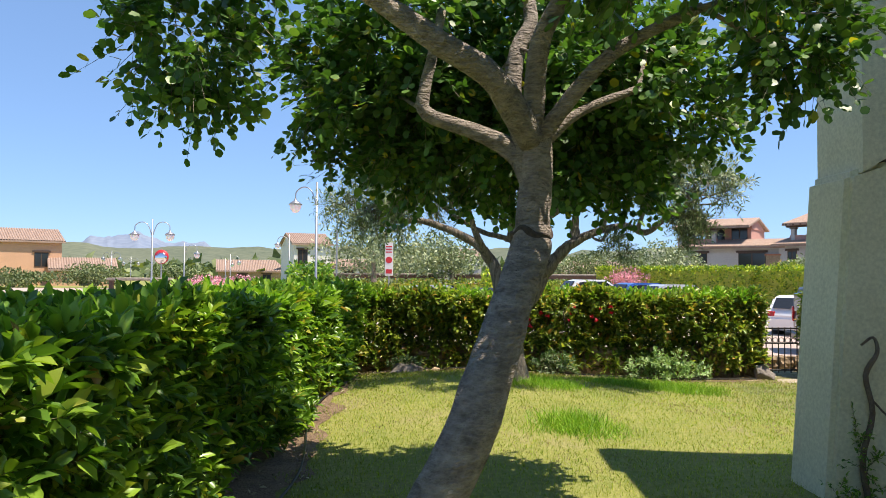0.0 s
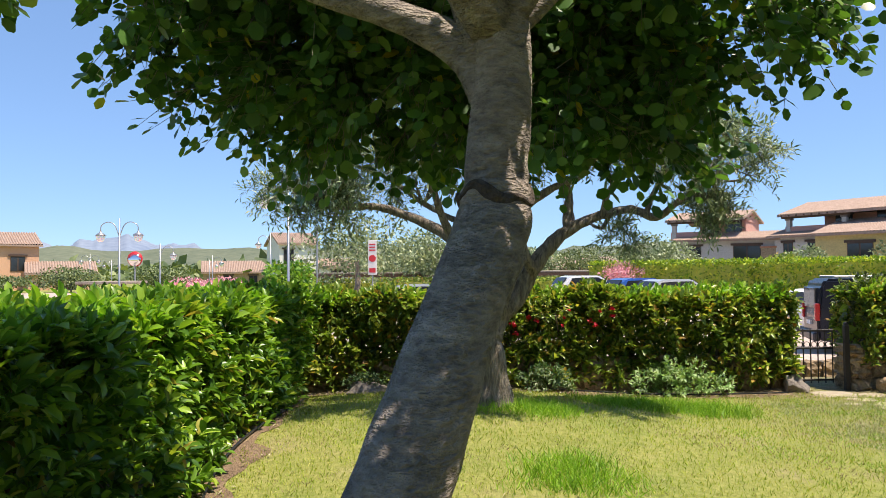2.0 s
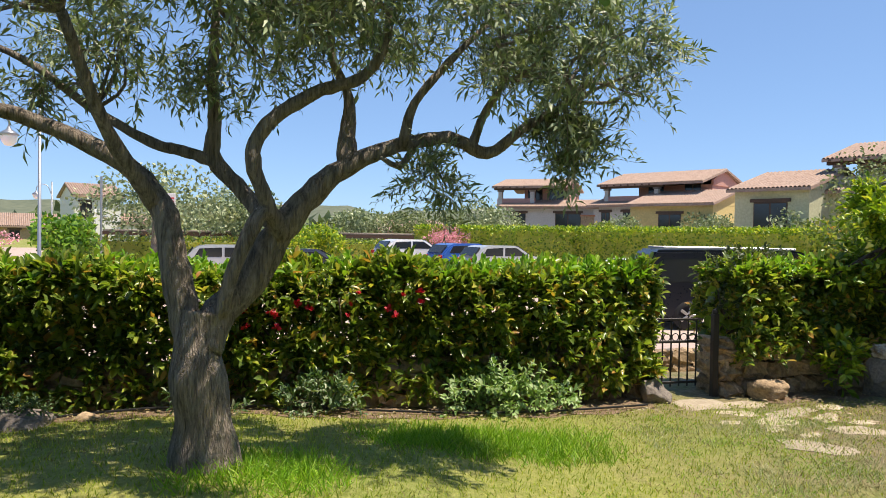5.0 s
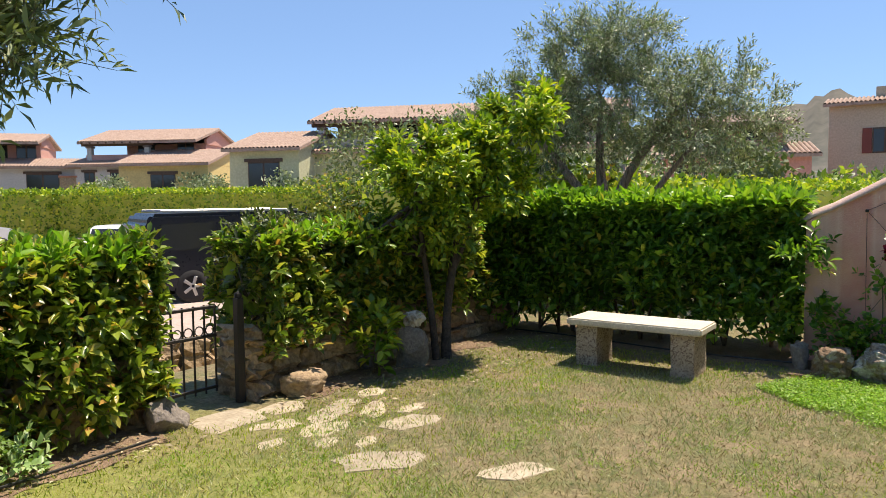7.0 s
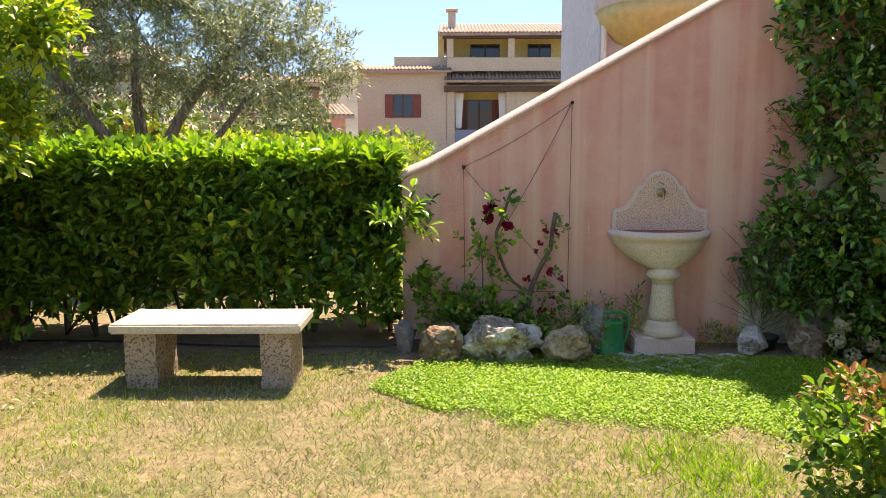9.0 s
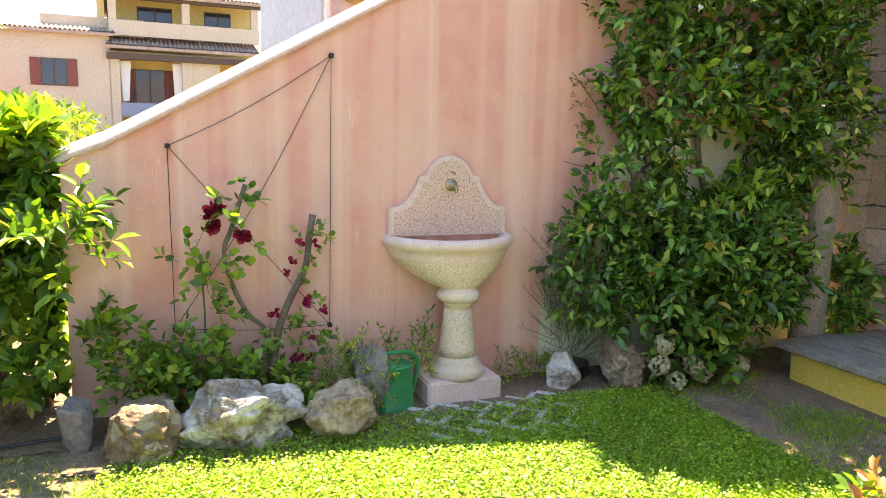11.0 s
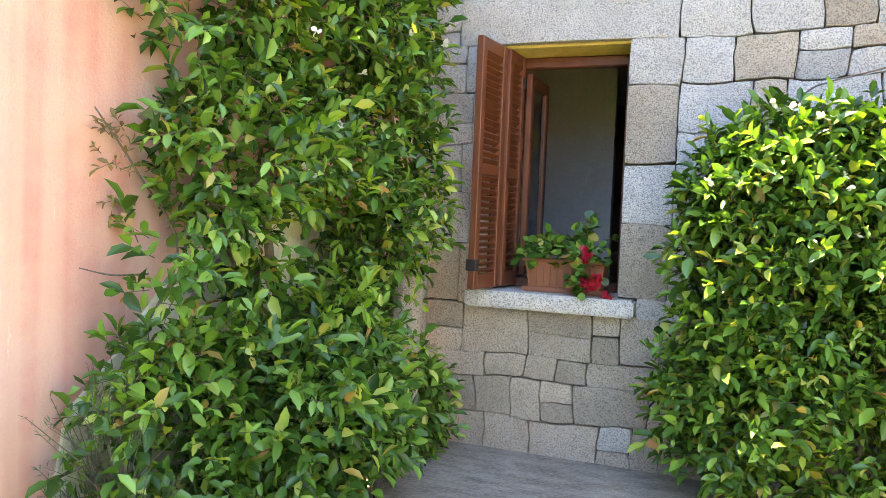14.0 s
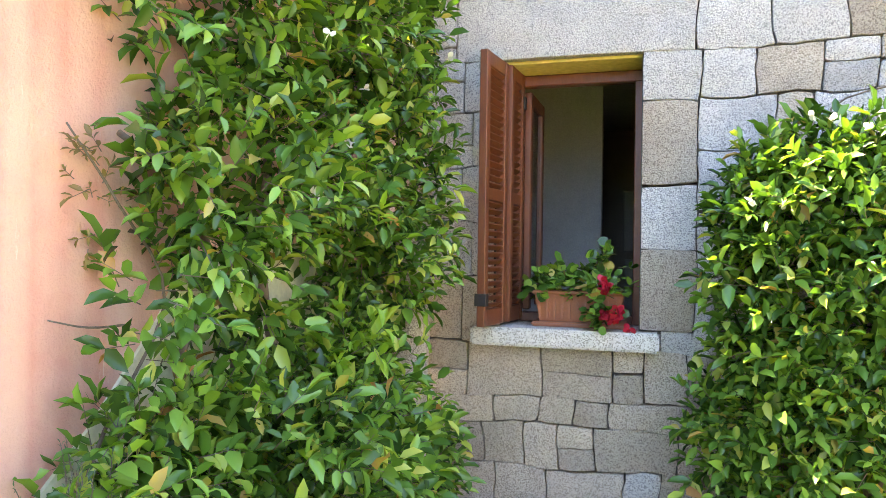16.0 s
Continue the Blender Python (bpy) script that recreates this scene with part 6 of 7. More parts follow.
def plain_house(at, label, W, D, h, ridge, col, wins, off=0.0, name="house", base=-1.0):
    ob = thing(name, (at[0], at[1], 0), label, "house", turn=bearing(at[0], at[1], off))
    part("wall", box(-W / 2, 0, base, W / 2, D, h), col, ob)
    tiled(ob, -W / 2 - 0.3, W / 2 + 0.3, -0.4, h, D / 2, ridge)
    tiled(ob, W / 2 + 0.3, -W / 2 - 0.3, D + 0.4, h, D / 2, ridge, "rear_roof")
    for sx in (-W / 2 + 0.1, W / 2 - 0.1):
        part("gable", prism([(0, h - 0.05), (D, h - 0.05), (D / 2, ridge - 0.02)], (sx - 0.1, sx + 0.1), "x"), col, ob)
    for x, z, w, hh in wins:
        opening(ob, x, z, w, hh)
    return ob


plain_house((-42.5, 75.5), "sunlit orange house with one small window", 9.0, 7.0, 4.6, 6.0, H_ORANGE, [(2.6, 2.0, 1.3, 1.5), (-2.5, 2.0, 1.3, 1.5)], 4.0)
plain_house((-36.0, 77.0), "low orange annex with a tiled roof", 6.0, 5.0, 1.7, 2.9, H_ORANGE, [(0.5, -0.3, 1.8, 1.6)])
plain_house((-14.5, 90.0), "white two-storey house beside the olive trees", 4.6, 6.0, 5.0, 6.4, WHITE, [(-1.2, 2.6, 1.2, 1.8)], 14.0)
plain_house((-10.2, 91.5), "white house wing with a tiled roof", 4.0, 5.0, 2.2, 3.2, WHITE, [(0, 0.2, 1.2, 1.6)])
plain_house((-27.0, 110.0), "low stone house with a tiled roof", 9.0, 8.0, 1.7, 3.4, FIELD, [(-1.0, 0, 1.2, 1.3), (2.5, 0, 1.2, 1.3)])
plain_house((20.5, 95.0), "distant low house with a tiled roof", 9.0, 7.0, 1.9, 3.2, H_SAND, [(0, 0.2, 1.4, 1.2)])
plain_house((4.5, 118.0), "distant pale house on the slope", 7.0, 6.0, 4.2, 5.6, H_GREY, [(0, 2.2, 1.3, 1.3)])
plain_house((40.0, 24.5), "low orange-walled house with a tiled porch", 6.0, 5.0, 2.6, 3.7, H_ORANGE, [(0, 0.6, 1.4, 1.5)])
ruin = thing("stone_annex", (33.0, 66.0, 0), "grey stone garden wall beside the villas", "wall", turn=bearing(33, 66))
part("wall", box(-2.6, 0, -1, 2.8, 0.5, 3.4), FIELD, ruin)
part("wall_coping", box(-2.7, -0.05, 3.4, 2.9, 0.55, 3.55), TERRACOTTA, ruin)

# the sand-coloured house seen over the stair wall
sand = thing("apartment_house", (53.0, 8.6, 0), "sand-coloured apartment house with timber loggias and red shutters", "house", turn=bearing(53.0, 8.6))
part("wall", box(-6.6, 0, -1, -0.7, 8, 6.9), H_SAND, sand)
part("wall", box(-0.7, 2.2, -1, 7.8, 9, 9.4), H_YELLOW, sand, "ochre rear wall of the loggias")
part("parapet", box(-4.2, 0.8, 6.9, 1.2, 1.1, 7.9), H_SAND, sand)
tiled(sand, -6.9, -0.4, -0.5, 6.85, 1.0, 7.25, "skirt_roof")
tiled(sand, -0.9, 8.0, -0.6, 6.2, 1.4, 6.9, "loggia_roof")
tiled(sand, -1.2, 8.2, -0.3, 9.2, 5.0, 10.6)
tiled(sand, 8.2, -1.2, 9.5, 9.2, 5.0, 10.6, "rear_roof")
part("end_wall", box(-1.3, 1.0, 6.9, -0.9, 9, 9.6), H_YELLOW, sand)
part("loggia_parapet", box(-0.7, 0.0, 6.9, 7.8, 0.3, 7.75), H_SAND, sand)
part("loggia_floor", box(-0.7, 0.0, 5.75, 7.8, 2.3, 6.0), H_SAND, sand)
for x in (-0.5, 3.5, 7.5):
    part("loggia_pillar", box(x - 0.22, 0.0, 7.75, x + 0.22, 0.4, 9.1, 0.03), H_SAND, sand)
    part("lower_pillar", box(x - 0.3, 0.0, 1.5, x + 0.3, 0.5, 5.8, 0.03), H_SAND, sand)
part("beam", box(-1.0, -0.1, 8.95, 8.0, 0.2, 9.18), DARK_WOOD, sand)
part("lower_beam", box(-0.9, -0.3, 5.55, 8.0, 0.0, 5.9), DARK_WOOD, sand)
part("infill", box(3.8, 0.1, 1.5, 5.4, 0.5, 5.6), H_SAND, sand)
part("balcony_rail", box(-0.2, 0.0, 2.3, 3.2, 0.15, 3.1), plain("blue_grey_rail", (0.2, 0.24, 0.32), 0.6), sand)
opening(sand, -3.6, 3.9, 1.3, 1.5, 0.0, RED_WOOD, False)
opening(sand, 1.5, 3.0, 1.7, 2.2, 2.2, RED_WOOD, False, "balcony_door")
opening(sand, 1.9, 7.0, 2.0, 1.9, 2.2, None, False)
opening(sand, 5.6, 7.0, 1.6, 1.9, 2.2, None, False)
opening(sand, 6.4, 3.0, 1.5, 2.0, 2.2, None, False)
ch = part("chimney", box(-0.6, 2.2, 9.3, -0.1, 2.7, 11.1, 0.03), H_SAND, sand)
part("chimney_cap", box(-0.75, 2.05, 11.1, 0.05, 2.85, 11.25, 0.03), H_SAND, ch)
for x in (0.1, 3.0):
    part("curtain", prism([(x - 0.2, 3.2), (x + 0.15, 3.2), (x + 0.3, 5.5), (x - 0.3, 5.5)], (0.52, 0.6), "y", 0.02), WHITE, sand, "tied white curtain")

# lilac neighbour house with a round balcony, above the stair
neigh = thing("neighbour_house", (0, 0, 0), "pale lilac house with a rounded yellow-bellied balcony", "house")
part("wall", box(13.4, 1.0, -0.2, 18.0, 5.55, 7.0), H_LILAC, neigh)
bal = part("balcony", lathe([(0.5, 2.55), (0.75, 2.62), (0.95, 2.85), (1.0, 3.0)], 30), H_YELLOW, neigh, "ochre underside of the round balcony", True)
bal.location = (13.35, 4.6, 0.25)
part("balcony_front", lathe([(1.0, 3.0), (1.02, 3.02), (1.02, 4.0), (0.9, 4.0), (0.9, 3.0)], 30), H_LILAC, bal, smooth=True)
part("downpipe", tube([(13.33, 5.5, -0.1, 0.04), (13.33, 5.5, 6.8, 0.04)], 8, 1), WHITE, neigh)
part("lower_wall", box(12.2, 1.0, -0.2, 13.42, 4.1, 3.35), H_YELLOW, neigh)


# ---- far hedge, trees, hills ----
def far_hedge(corners, top, base, thick, n, leaf, label, material):
    ob = thing("far_hedge", (0, 0, 0), label, "hedge")
    P = np.array(corners, float)
    items = []
    for a, b in zip(P, P[1:]):
        L = np.linalg.norm(b - a)
        m = int(n * L)
        t = rng.random(m)
        d = (b - a) / L
        nr = np.array([-d[1], d[0]])
        z = base + (top - base) * rng.random(m)
        off = np.where(rng.random(m) < 0.5, -1, 1) * thick / 2 * rng.uniform(0.8, 1.05, m)
        tp = rng.random(m) < 0.4
        z[tp] = top + rng.normal(0, 0.06, tp.sum())
        off[tp] = rng.uniform(-thick / 2, thick / 2, tp.sum())
        c = a + (b - a) * t[:, None] + nr * off[:, None]
        items.append(leaf_arrays(np.column_stack([c, z]), rng.normal(size=(m, 3)) + np.array([0, 0, 0.4]), rng.normal(size=(m, 3)) + np.array([0, 0, 0.8]), rng.uniform(0.7, 1.3, m) * leaf, rng.uniform(0.7, 1.3, m) * leaf * 0.6, "diamond"))
        part("core", box(0, -thick * 0.36, base - 0.3, L, thick * 0.36, top - 0.15), HEDGE, ob).matrix_basis = pose(a[0], a[1], 0, 0, 0, math.degrees(math.atan2(d[1], d[0])))
    tagged(arrays("foliage", *merge(items), material, ob), kind="stuff")
    return ob


far_hedge([(11.0, 48.5), (20.0, 44.5), (27.5, 33.0)], 1.95, -0.4, 1.6, 800, 0.17, "long clipped hedge beyond the parked cars", CITRUS)
far_hedge([(27.5, 33.0), (26.5, 27.0)], 1.75, -0.4, 1.4, 800, 0.17, "clipped hedge end near the road", CITRUS)
far_hedge([(-9.0, 47.0), (9.0, 46.0)], 1.05, -0.2, 1.2, 300, 0.16, "low hedge in front of the carports", HEDGE)
far_hedge([(10.5, 13.5), (26.0, 9.5)], 1.75, -0.4, 2.2, 420, 0.15, "wide hedge behind the bench garden", CITRUS)


def far_tree(x, y, w, h, n, leaf, material, label, z0=-0.4, stem=True, name="tree"):
    ob = thing(name, (x, y, z0), label, "tree")
    if stem:
        part("trunk", tube([(0, 0, -0.2, 0.16 * h / 4), (0.1, 0, h * 0.3, 0.11 * h / 4), (0, 0, h * 0.6, 0.05 * h / 4)], 7, 2, 0.15), BARK_OLIVE, ob, smooth=True)
    c = np.column_stack([rng.uniform(-0.33, 0.33, 9) * w, rng.uniform(-0.33, 0.33, 9) * w, h * rng.uniform(0.42, 0.8, 9)])
    r = np.column_stack([rng.uniform(0.2, 0.34, 9) * w, rng.uniform(0.2, 0.34, 9) * w, rng.uniform(0.16, 0.26, 9) * h])
    pick = rng.integers(0, 9, n)
    u = unit(rng.normal(size=(n, 3)))
    p = c[pick] + u * r[pick] * rng.uniform(0.7, 1.08, n)[:, None]
    p = p[p[:, 2] > 0.02 * h]
    m = len(p)
    v, f = leaf_arrays(p, rng.normal(size=(m, 3)) + np.array([0, 0, 0.3]), rng.normal(size=(m, 3)) + np.array([0, 0, 0.7]), rng.uniform(0.7, 1.3, m) * leaf, rng.uniform(0.4, 0.7, m) * leaf, "diamond")
    tagged(arrays("crown", v, f, material, ob), kind="stuff")
    return ob


for x, y, w, h, mt, lb in [(19.5, 62.0, 6.0, 5.0, OLIVE, "round olive tree before the villas"), (8.5, 57.0, 5.0, 3.9, OLIVE, "small olive tree at the parking"), (-3.5, 44.0, 6.5, 5.6, OLIVE, "spreading olive tree by the road"), (1.2, 48.0, 5.5, 4.6, OLIVE, "olive tree by the carports"),
                           (-6.0, 38.0, 2.6, 2.6, HEDGE_DARK, "clipped dark green shrub"), (4.5, 44.0, 3.0, 2.6, CITRUS, "yellow-green shrub by the carports"), (30.0, 57.5, 4.0, 3.8, OLIVE, "olive shrub before the pale villa"), (35.0, 54.0, 4.4, 4.0, OLIVE, "small olive before the ochre wing"),
                           (31.0, 40.0, 4.0, 3.6, OLIVE, "grey olive near the greenish villa"), (27.0, 57.0, 3.2, 3.2, HEDGE, "green shrub before the villas"), (22.0, 24.0, 5.0, 4.9, FAR_LEAF, "large pale green tree by the road"), (26.0, 30.0, 3.4, 3.2, HEDGE, "leafy shrub by the greenish villa"),
                           (17.0, 16.0, 4.2, 4.2, OLIVE, "olive tree behind the citrus"), (19.0, 13.0, 4.0, 4.0, OLIVE, "olive tree beyond the hedge"), (30.0, 14.5, 4.5, 4.2, FAR_LEAF, "tree near the sand-coloured house"), (27.0, 10.2, 3.2, 2.7, HEDGE, "tall shrub near the sand-coloured house"), (34.0, 11.2, 3.4, 2.8, OLIVE, "olive before the apartment house"),
                           (60.0, 22.0, 7.0, 8.0, FAR_LEAF, "dark tree beside the apartment house"), (-30.0, 66.0, 6.0, 2.6, FAR_LEAF, "low shrubs by the orange house"), (-37.0, 66.0, 5.0, 2.3, FAR_LEAF, "low shrubs by the orange house"), (-24.0, 70.0, 6.0, 2.6, FAR_LEAF, "low green shrubs along the road"), (13.0, 66.0, 7.0, 4.0, FAR_LEAF, "green trees along the road"), (-2.0, 66.0, 8.0, 5.0, OLIVE, "tall grey-green trees along the road"), (42.0, 48.0, 4.0, 4.2, OLIVE, "olive by the ochre wing"), (14.0, 12.6, 3.0, 2.7, HEDGE, "leafy shrub beyond the bench hedge")]:
    far_tree(x, y, w, h, 2600 if w > 4 else 1700, 0.26 if y > 35 or x > 25 else 0.17, mt, lb)
far_tree(12.6, 46.2, 2.8, 2.3, 2000, 0.13, PETAL_PINK, "pink flowering oleander by the parked cars", -0.2, False, "oleander")
far_tree(-17.0, 60.0, 5.0, 1.9, 1500, 0.2, PETAL_PINK, "pink flowering oleanders along the road", -0.45, False, "oleander")

HAZE_GREEN = mottled("hazy_scrub", (0.075, 0.10, 0.06), (0.16, 0.175, 0.11), 0.02, 0.95, 0.15, 0.0)
# The blue of the air haze is painted into the mountain colour.
HAZE_BLUE = mottled("haze_tinted_mountain", (0.15, 0.20, 0.29), (0.24, 0.28, 0.34), 0.004, 0.95, 0.03, 0.0)
HAZE_BROWN = mottled("dry_hillside", (0.07, 0.08, 0.06), (0.17, 0.15, 0.12), 0.012, 0.95, 0.09, 0.0)


def ridge(name, a0, a1, dist, height, material, label, seed, rough=0.5, taper=True):
    """A range of hills over bearings a0 to a1 (degrees right of +y)."""
    v, f, n, m = [], [], 120, 5
    for i in range(n + 1):
        a = radians(a0 + (a1 - a0) * i / n)
        e = math.sin(math.pi * i / n) ** 0.4 if taper else 1.0
        h = height * e * (1 - rough + rough * (1 + noise.fractal(Vector((a * 14, seed, 0)), 0.9, 2.0, 5)))
        for k in range(m + 1):
            s = k / m
            r = dist * (0.72 + 0.28 * s)
            z = h * (s ** 1.3) + height * 0.08 * noise.noise(Vector((a * 40, s * 6, seed)))* s
            v.append((3 + r * math.sin(a), 6 + r * math.cos(a), -1 + z))
    for i in range(n):
        for k in range(m):
            f.append((i * (m + 1) + k, i * (m + 1) + k + 1, (i + 1) * (m + 1) + k + 1, (i + 1) * (m + 1) + k))
    return tagged(raw(name, v, f, material, smooth=True), label, "hills", kind="structure")


ridge("backdrop_hills", -60, 70, 800, 29, HAZE_GREEN, "low scrub-covered green hills", 2.0, 0.35, False)
ridge("backdrop_mountains", -32, -14, 2600, 118, HAZE_BLUE, "granite mountains tinted haze blue on the horizon", 5.0, 0.35)
ridge("backdrop_mountains", 56, 116, 700, 80, HAZE_BROWN, "dry brown hillside behind the houses", 8.0, 0.3)
scrub_p = np.column_stack([rng.uniform(-260, 200, 5200), rng.uniform(105, 420, 5200), np.zeros(5200)])
scrub_items = []
for k in range(5):
    q = scrub_p + np.column_stack([rng.normal(0, 1.2, 5200), rng.normal(0, 1.2, 5200), rng.uniform(0.0, 3.2, 5200)])
    scrub_items.append(leaf_arrays(q, rng.normal(size=(5200, 3)), rng.normal(size=(5200, 3)) + np.array([0, 0, 0.6]), rng.uniform(1.2, 3.0, 5200), rng.uniform(1.0, 2.2, 5200), "diamond"))
scrub = tagged(arrays("far_scrub", *merge(scrub_items), FAR_LEAF), "distant green scrub and treetops", "scrub", kind="stuff")

# ---- vehicles ----
RUBBER, RIM_METAL = plain("tyre_rubber", (0.02, 0.02, 0.02), 0.85), plain("alloy_rim", (0.5, 0.5, 0.5), 0.35, 0.8)
TAIL = plain("red_tail_lamp", (0.45, 0.02, 0.02), 0.25)


def paint(name, col):
    m, N, K, b = mat(name, 0.28)
    b.inputs["Base Color"].default_value = (*col, 1)
    b.inputs["Coat Weight"].default_value = 0.7
    K.new(ramp(N, K, noise_tex(N, K, 14, 4, 0.6), [(0.3, (0.25, 0.25, 0.25)), (0.75, (0.4, 0.4, 0.4))]), b.inputs["Roughness"])
    return m


def vehicle(name, at, turn, label, L, W, outline, glass, colour, wheel_r, wheels, z):
    """Outline and glass as (x along the length, height); local +x is the front."""
    ob = thing(name, (*at, z), label, "car", turn=turn)
    part("body", prism(outline, (-W / 2, W / 2), "y", 0.07), colour, ob, smooth=False)
    for g in glass:
        for y0, y1 in ((-W / 2 - 0.012, -W / 2 + 0.05), (W / 2 - 0.05, W / 2 + 0.012)):
            part("side_window", prism(g, (y0, y1), "y", 0.008), GLASS, ob)
    for x in wheels:
        for sgn in (-1, 1):
            t = part("wheel", lathe([(wheel_r * 0.62, -0.1), (wheel_r * 0.95, -0.11), (wheel_r, -0.07), (wheel_r, 0.07), (wheel_r * 0.95, 0.11), (wheel_r * 0.62, 0.1)], 24), RUBBER, ob, smooth=True)
            t.matrix_basis = pose(x, sgn * (W / 2 - 0.1), wheel_r, 90, 0, 0)
            b = lathe([(wheel_r * 0.62, 0.0), (wheel_r * 0.58, -0.02), (wheel_r * 0.6, 0.02)], 24)
            part("rim", b, RIM_METAL, t)
            for k in range(5):
                s = part("spoke", box(0.03, -0.035, -0.02 , wheel_r * 0.62, 0.035, 0.02, 0.008), RIM_METAL, t)
                s.matrix_basis = pose(0, 0, sgn * -0.09, 0, 0, 72 * k)
            part("brake_disc", lathe([(0.0, 0.0), (wheel_r * 0.6, 0.0)], 20), RUBBER, t)
    return ob


van_paint = paint("black_blue_paint", (0.010, 0.013, 0.022))
van_shader = van_paint.node_tree.nodes["Principled BSDF"]
van_shader.inputs["Coat Weight"].default_value, van_shader.inputs["Specular IOR Level"].default_value = 0.15, 0.3
van = vehicle("van", (13.1, 20.6), -18, "dark blue-black passenger van parked on the road", 5.2, 1.95,
              [(-2.5, 0.35), (-2.52, 0.9), (-2.42, 1.75), (-2.3, 1.93), (1.0, 1.95), (1.35, 1.85), (1.95, 1.18), (2.55, 1.0), (2.65, 0.6), (2.6, 0.32), (2.1, 0.28), (-2.0, 0.28)],
              [[(-2.2, 1.15), (-2.12, 1.72), (-1.0, 1.74), (-1.0, 1.15)], [(-0.9, 1.15), (-0.9, 1.74), (0.2, 1.74), (0.2, 1.15)], [(0.3, 1.15), (0.3, 1.74), (1.0, 1.74), (1.6, 1.15)]], van_paint, 0.36, (-1.5, 1.6), -0.69)
part("rear_window", box(-2.53, -0.75, 1.15, -2.42, 0.75, 1.7, 0.02), GLASS, van)
for sgn in (-1, 1):
    part("tail_lamp", box(-2.56, sgn * 0.88 - 0.09, 0.85, -2.44, sgn * 0.88 + 0.09, 1.3, 0.02), TAIL, van)
    part("roof_rail", box(-2.1, sgn * 0.85 - 0.02, 1.94, 1.0, sgn * 0.85 + 0.02, 2.0, 0.008), STEEL, van)
part("number_plate", box(-2.56, -0.26, 0.72, -2.5, 0.26, 0.83), WHITE, van)
part("bumper", box(-2.62, -0.95, 0.32, -2.45, 0.95, 0.55, 0.04), BLACK_PLASTIC, van)
CAR = [(-2.0, 0.32), (-2.08, 0.75), (-1.95, 1.0), (-1.55, 1.42), (-1.2, 1.52), (0.2, 1.52), (0.95, 1.08), (1.75, 0.95), (2.05, 0.75), (2.08, 0.38), (1.8, 0.24), (-1.7, 0.24)]
CAR_GLASS = [[(-1.6, 1.05), (-1.4, 1.38), (-0.55, 1.42), (-0.55, 1.05)], [(-0.45, 1.05), (-0.45, 1.42), (0.15, 1.42), (0.75, 1.05)]]
def small_car(at, turn, label, colour, z):
    c = vehicle("car", at, turn, label, 4.1, 1.75, CAR, CAR_GLASS, colour, 0.31, (-1.3, 1.3), z)
    part("windscreen", prism([(0.30, 1.45), (0.92, 1.10), (0.96, 1.14), (0.33, 1.51)], (-0.72, 0.72), "y"), GLASS, c)
    part("rear_window", prism([(-1.62, 1.40), (-1.92, 1.06), (-1.98, 1.06), (-1.66, 1.44)], (-0.68, 0.68), "y"), GLASS, c)
    for sgn in (-1, 1):
        part("tail_lamp", box(-2.1, sgn * 0.7 - 0.12, 0.78, -1.96, sgn * 0.7 + 0.12, 0.95, 0.02), TAIL, c)
    return c


white_paint, silver_paint = paint("white_car_paint", (0.75, 0.75, 0.74)), paint("silver_car_paint", (0.45, 0.47, 0.48))
small_car((9.6, 42.8), 12, "white car parked along the road", white_paint, -0.28)
small_car((11.9, 40.4), 15, "blue car parked along the road", paint("blue_car_paint", (0.03, 0.12, 0.42)), -0.42)
small_car((12.6, 37.0), 12, "silver estate car parked along the road", silver_paint, -0.46)
small_car((3.4, 33.2), 5, "dark blue car parked along the road", paint("dark_car_paint", (0.05, 0.07, 0.12)), -0.62)
small_car((0.6, 36.0), 5, "grey car parked along the road", silver_paint, -0.55)
small_car((14.4, 27.5), 40, "white car parked beyond the van", white_paint, -0.72)

# ---- street furniture ----
GLOBE, gn_, gk_, gb_ = mat("opal_globe", 0.25)
gb_.inputs["Base Color"].default_value = (0.85, 0.84, 0.8, 1)
gb_.inputs["Subsurface Weight"].default_value = 0.2


def street_lamp(x, y, top, arms, label, z0=-0.4, turn=0.0, big=1.0):
    ob = thing("street_lamp", (x, y, z0), label, "street lamp", "street lamps", turn=turn)
    H = top - z0
    part("pole", tube([(0, 0, 0, 0.07), (0, 0, 0.8, 0.06), (0, 0, 0.85, 0.045), (0, 0, H + 0.25, 0.035)], 10, 1), STEEL, ob, smooth=True)
    for s in arms:
        part("arm", tube([(0, 0, H - 0.6, 0.02), (s * 0.2, 0, H - 0.05, 0.02), (s * 0.5, 0, H + 0.1, 0.02), (s * 0.78, 0, H - 0.05, 0.02), (s * 0.82, 0, H - 0.3, 0.02)], 7, 4), STEEL, ob, smooth=True)
        g = part("globe", lathe([(0.0, H - 0.78), (0.1, H - 0.76), (0.17, H - 0.66), (0.2, H - 0.55), (0.2, H - 0.5), (0.0, H - 0.49)], 18), GLOBE, ob, "white opal lamp globe", True)
        part("hood", lathe([(0.24, H - 0.50), (0.16, H - 0.42), (0.06, H - 0.36), (0.03, H - 0.28)], 18), STEEL, g, smooth=True).location = (0, 0, 0)
        g.location = (s * 0.82, 0, 0)
    return ob


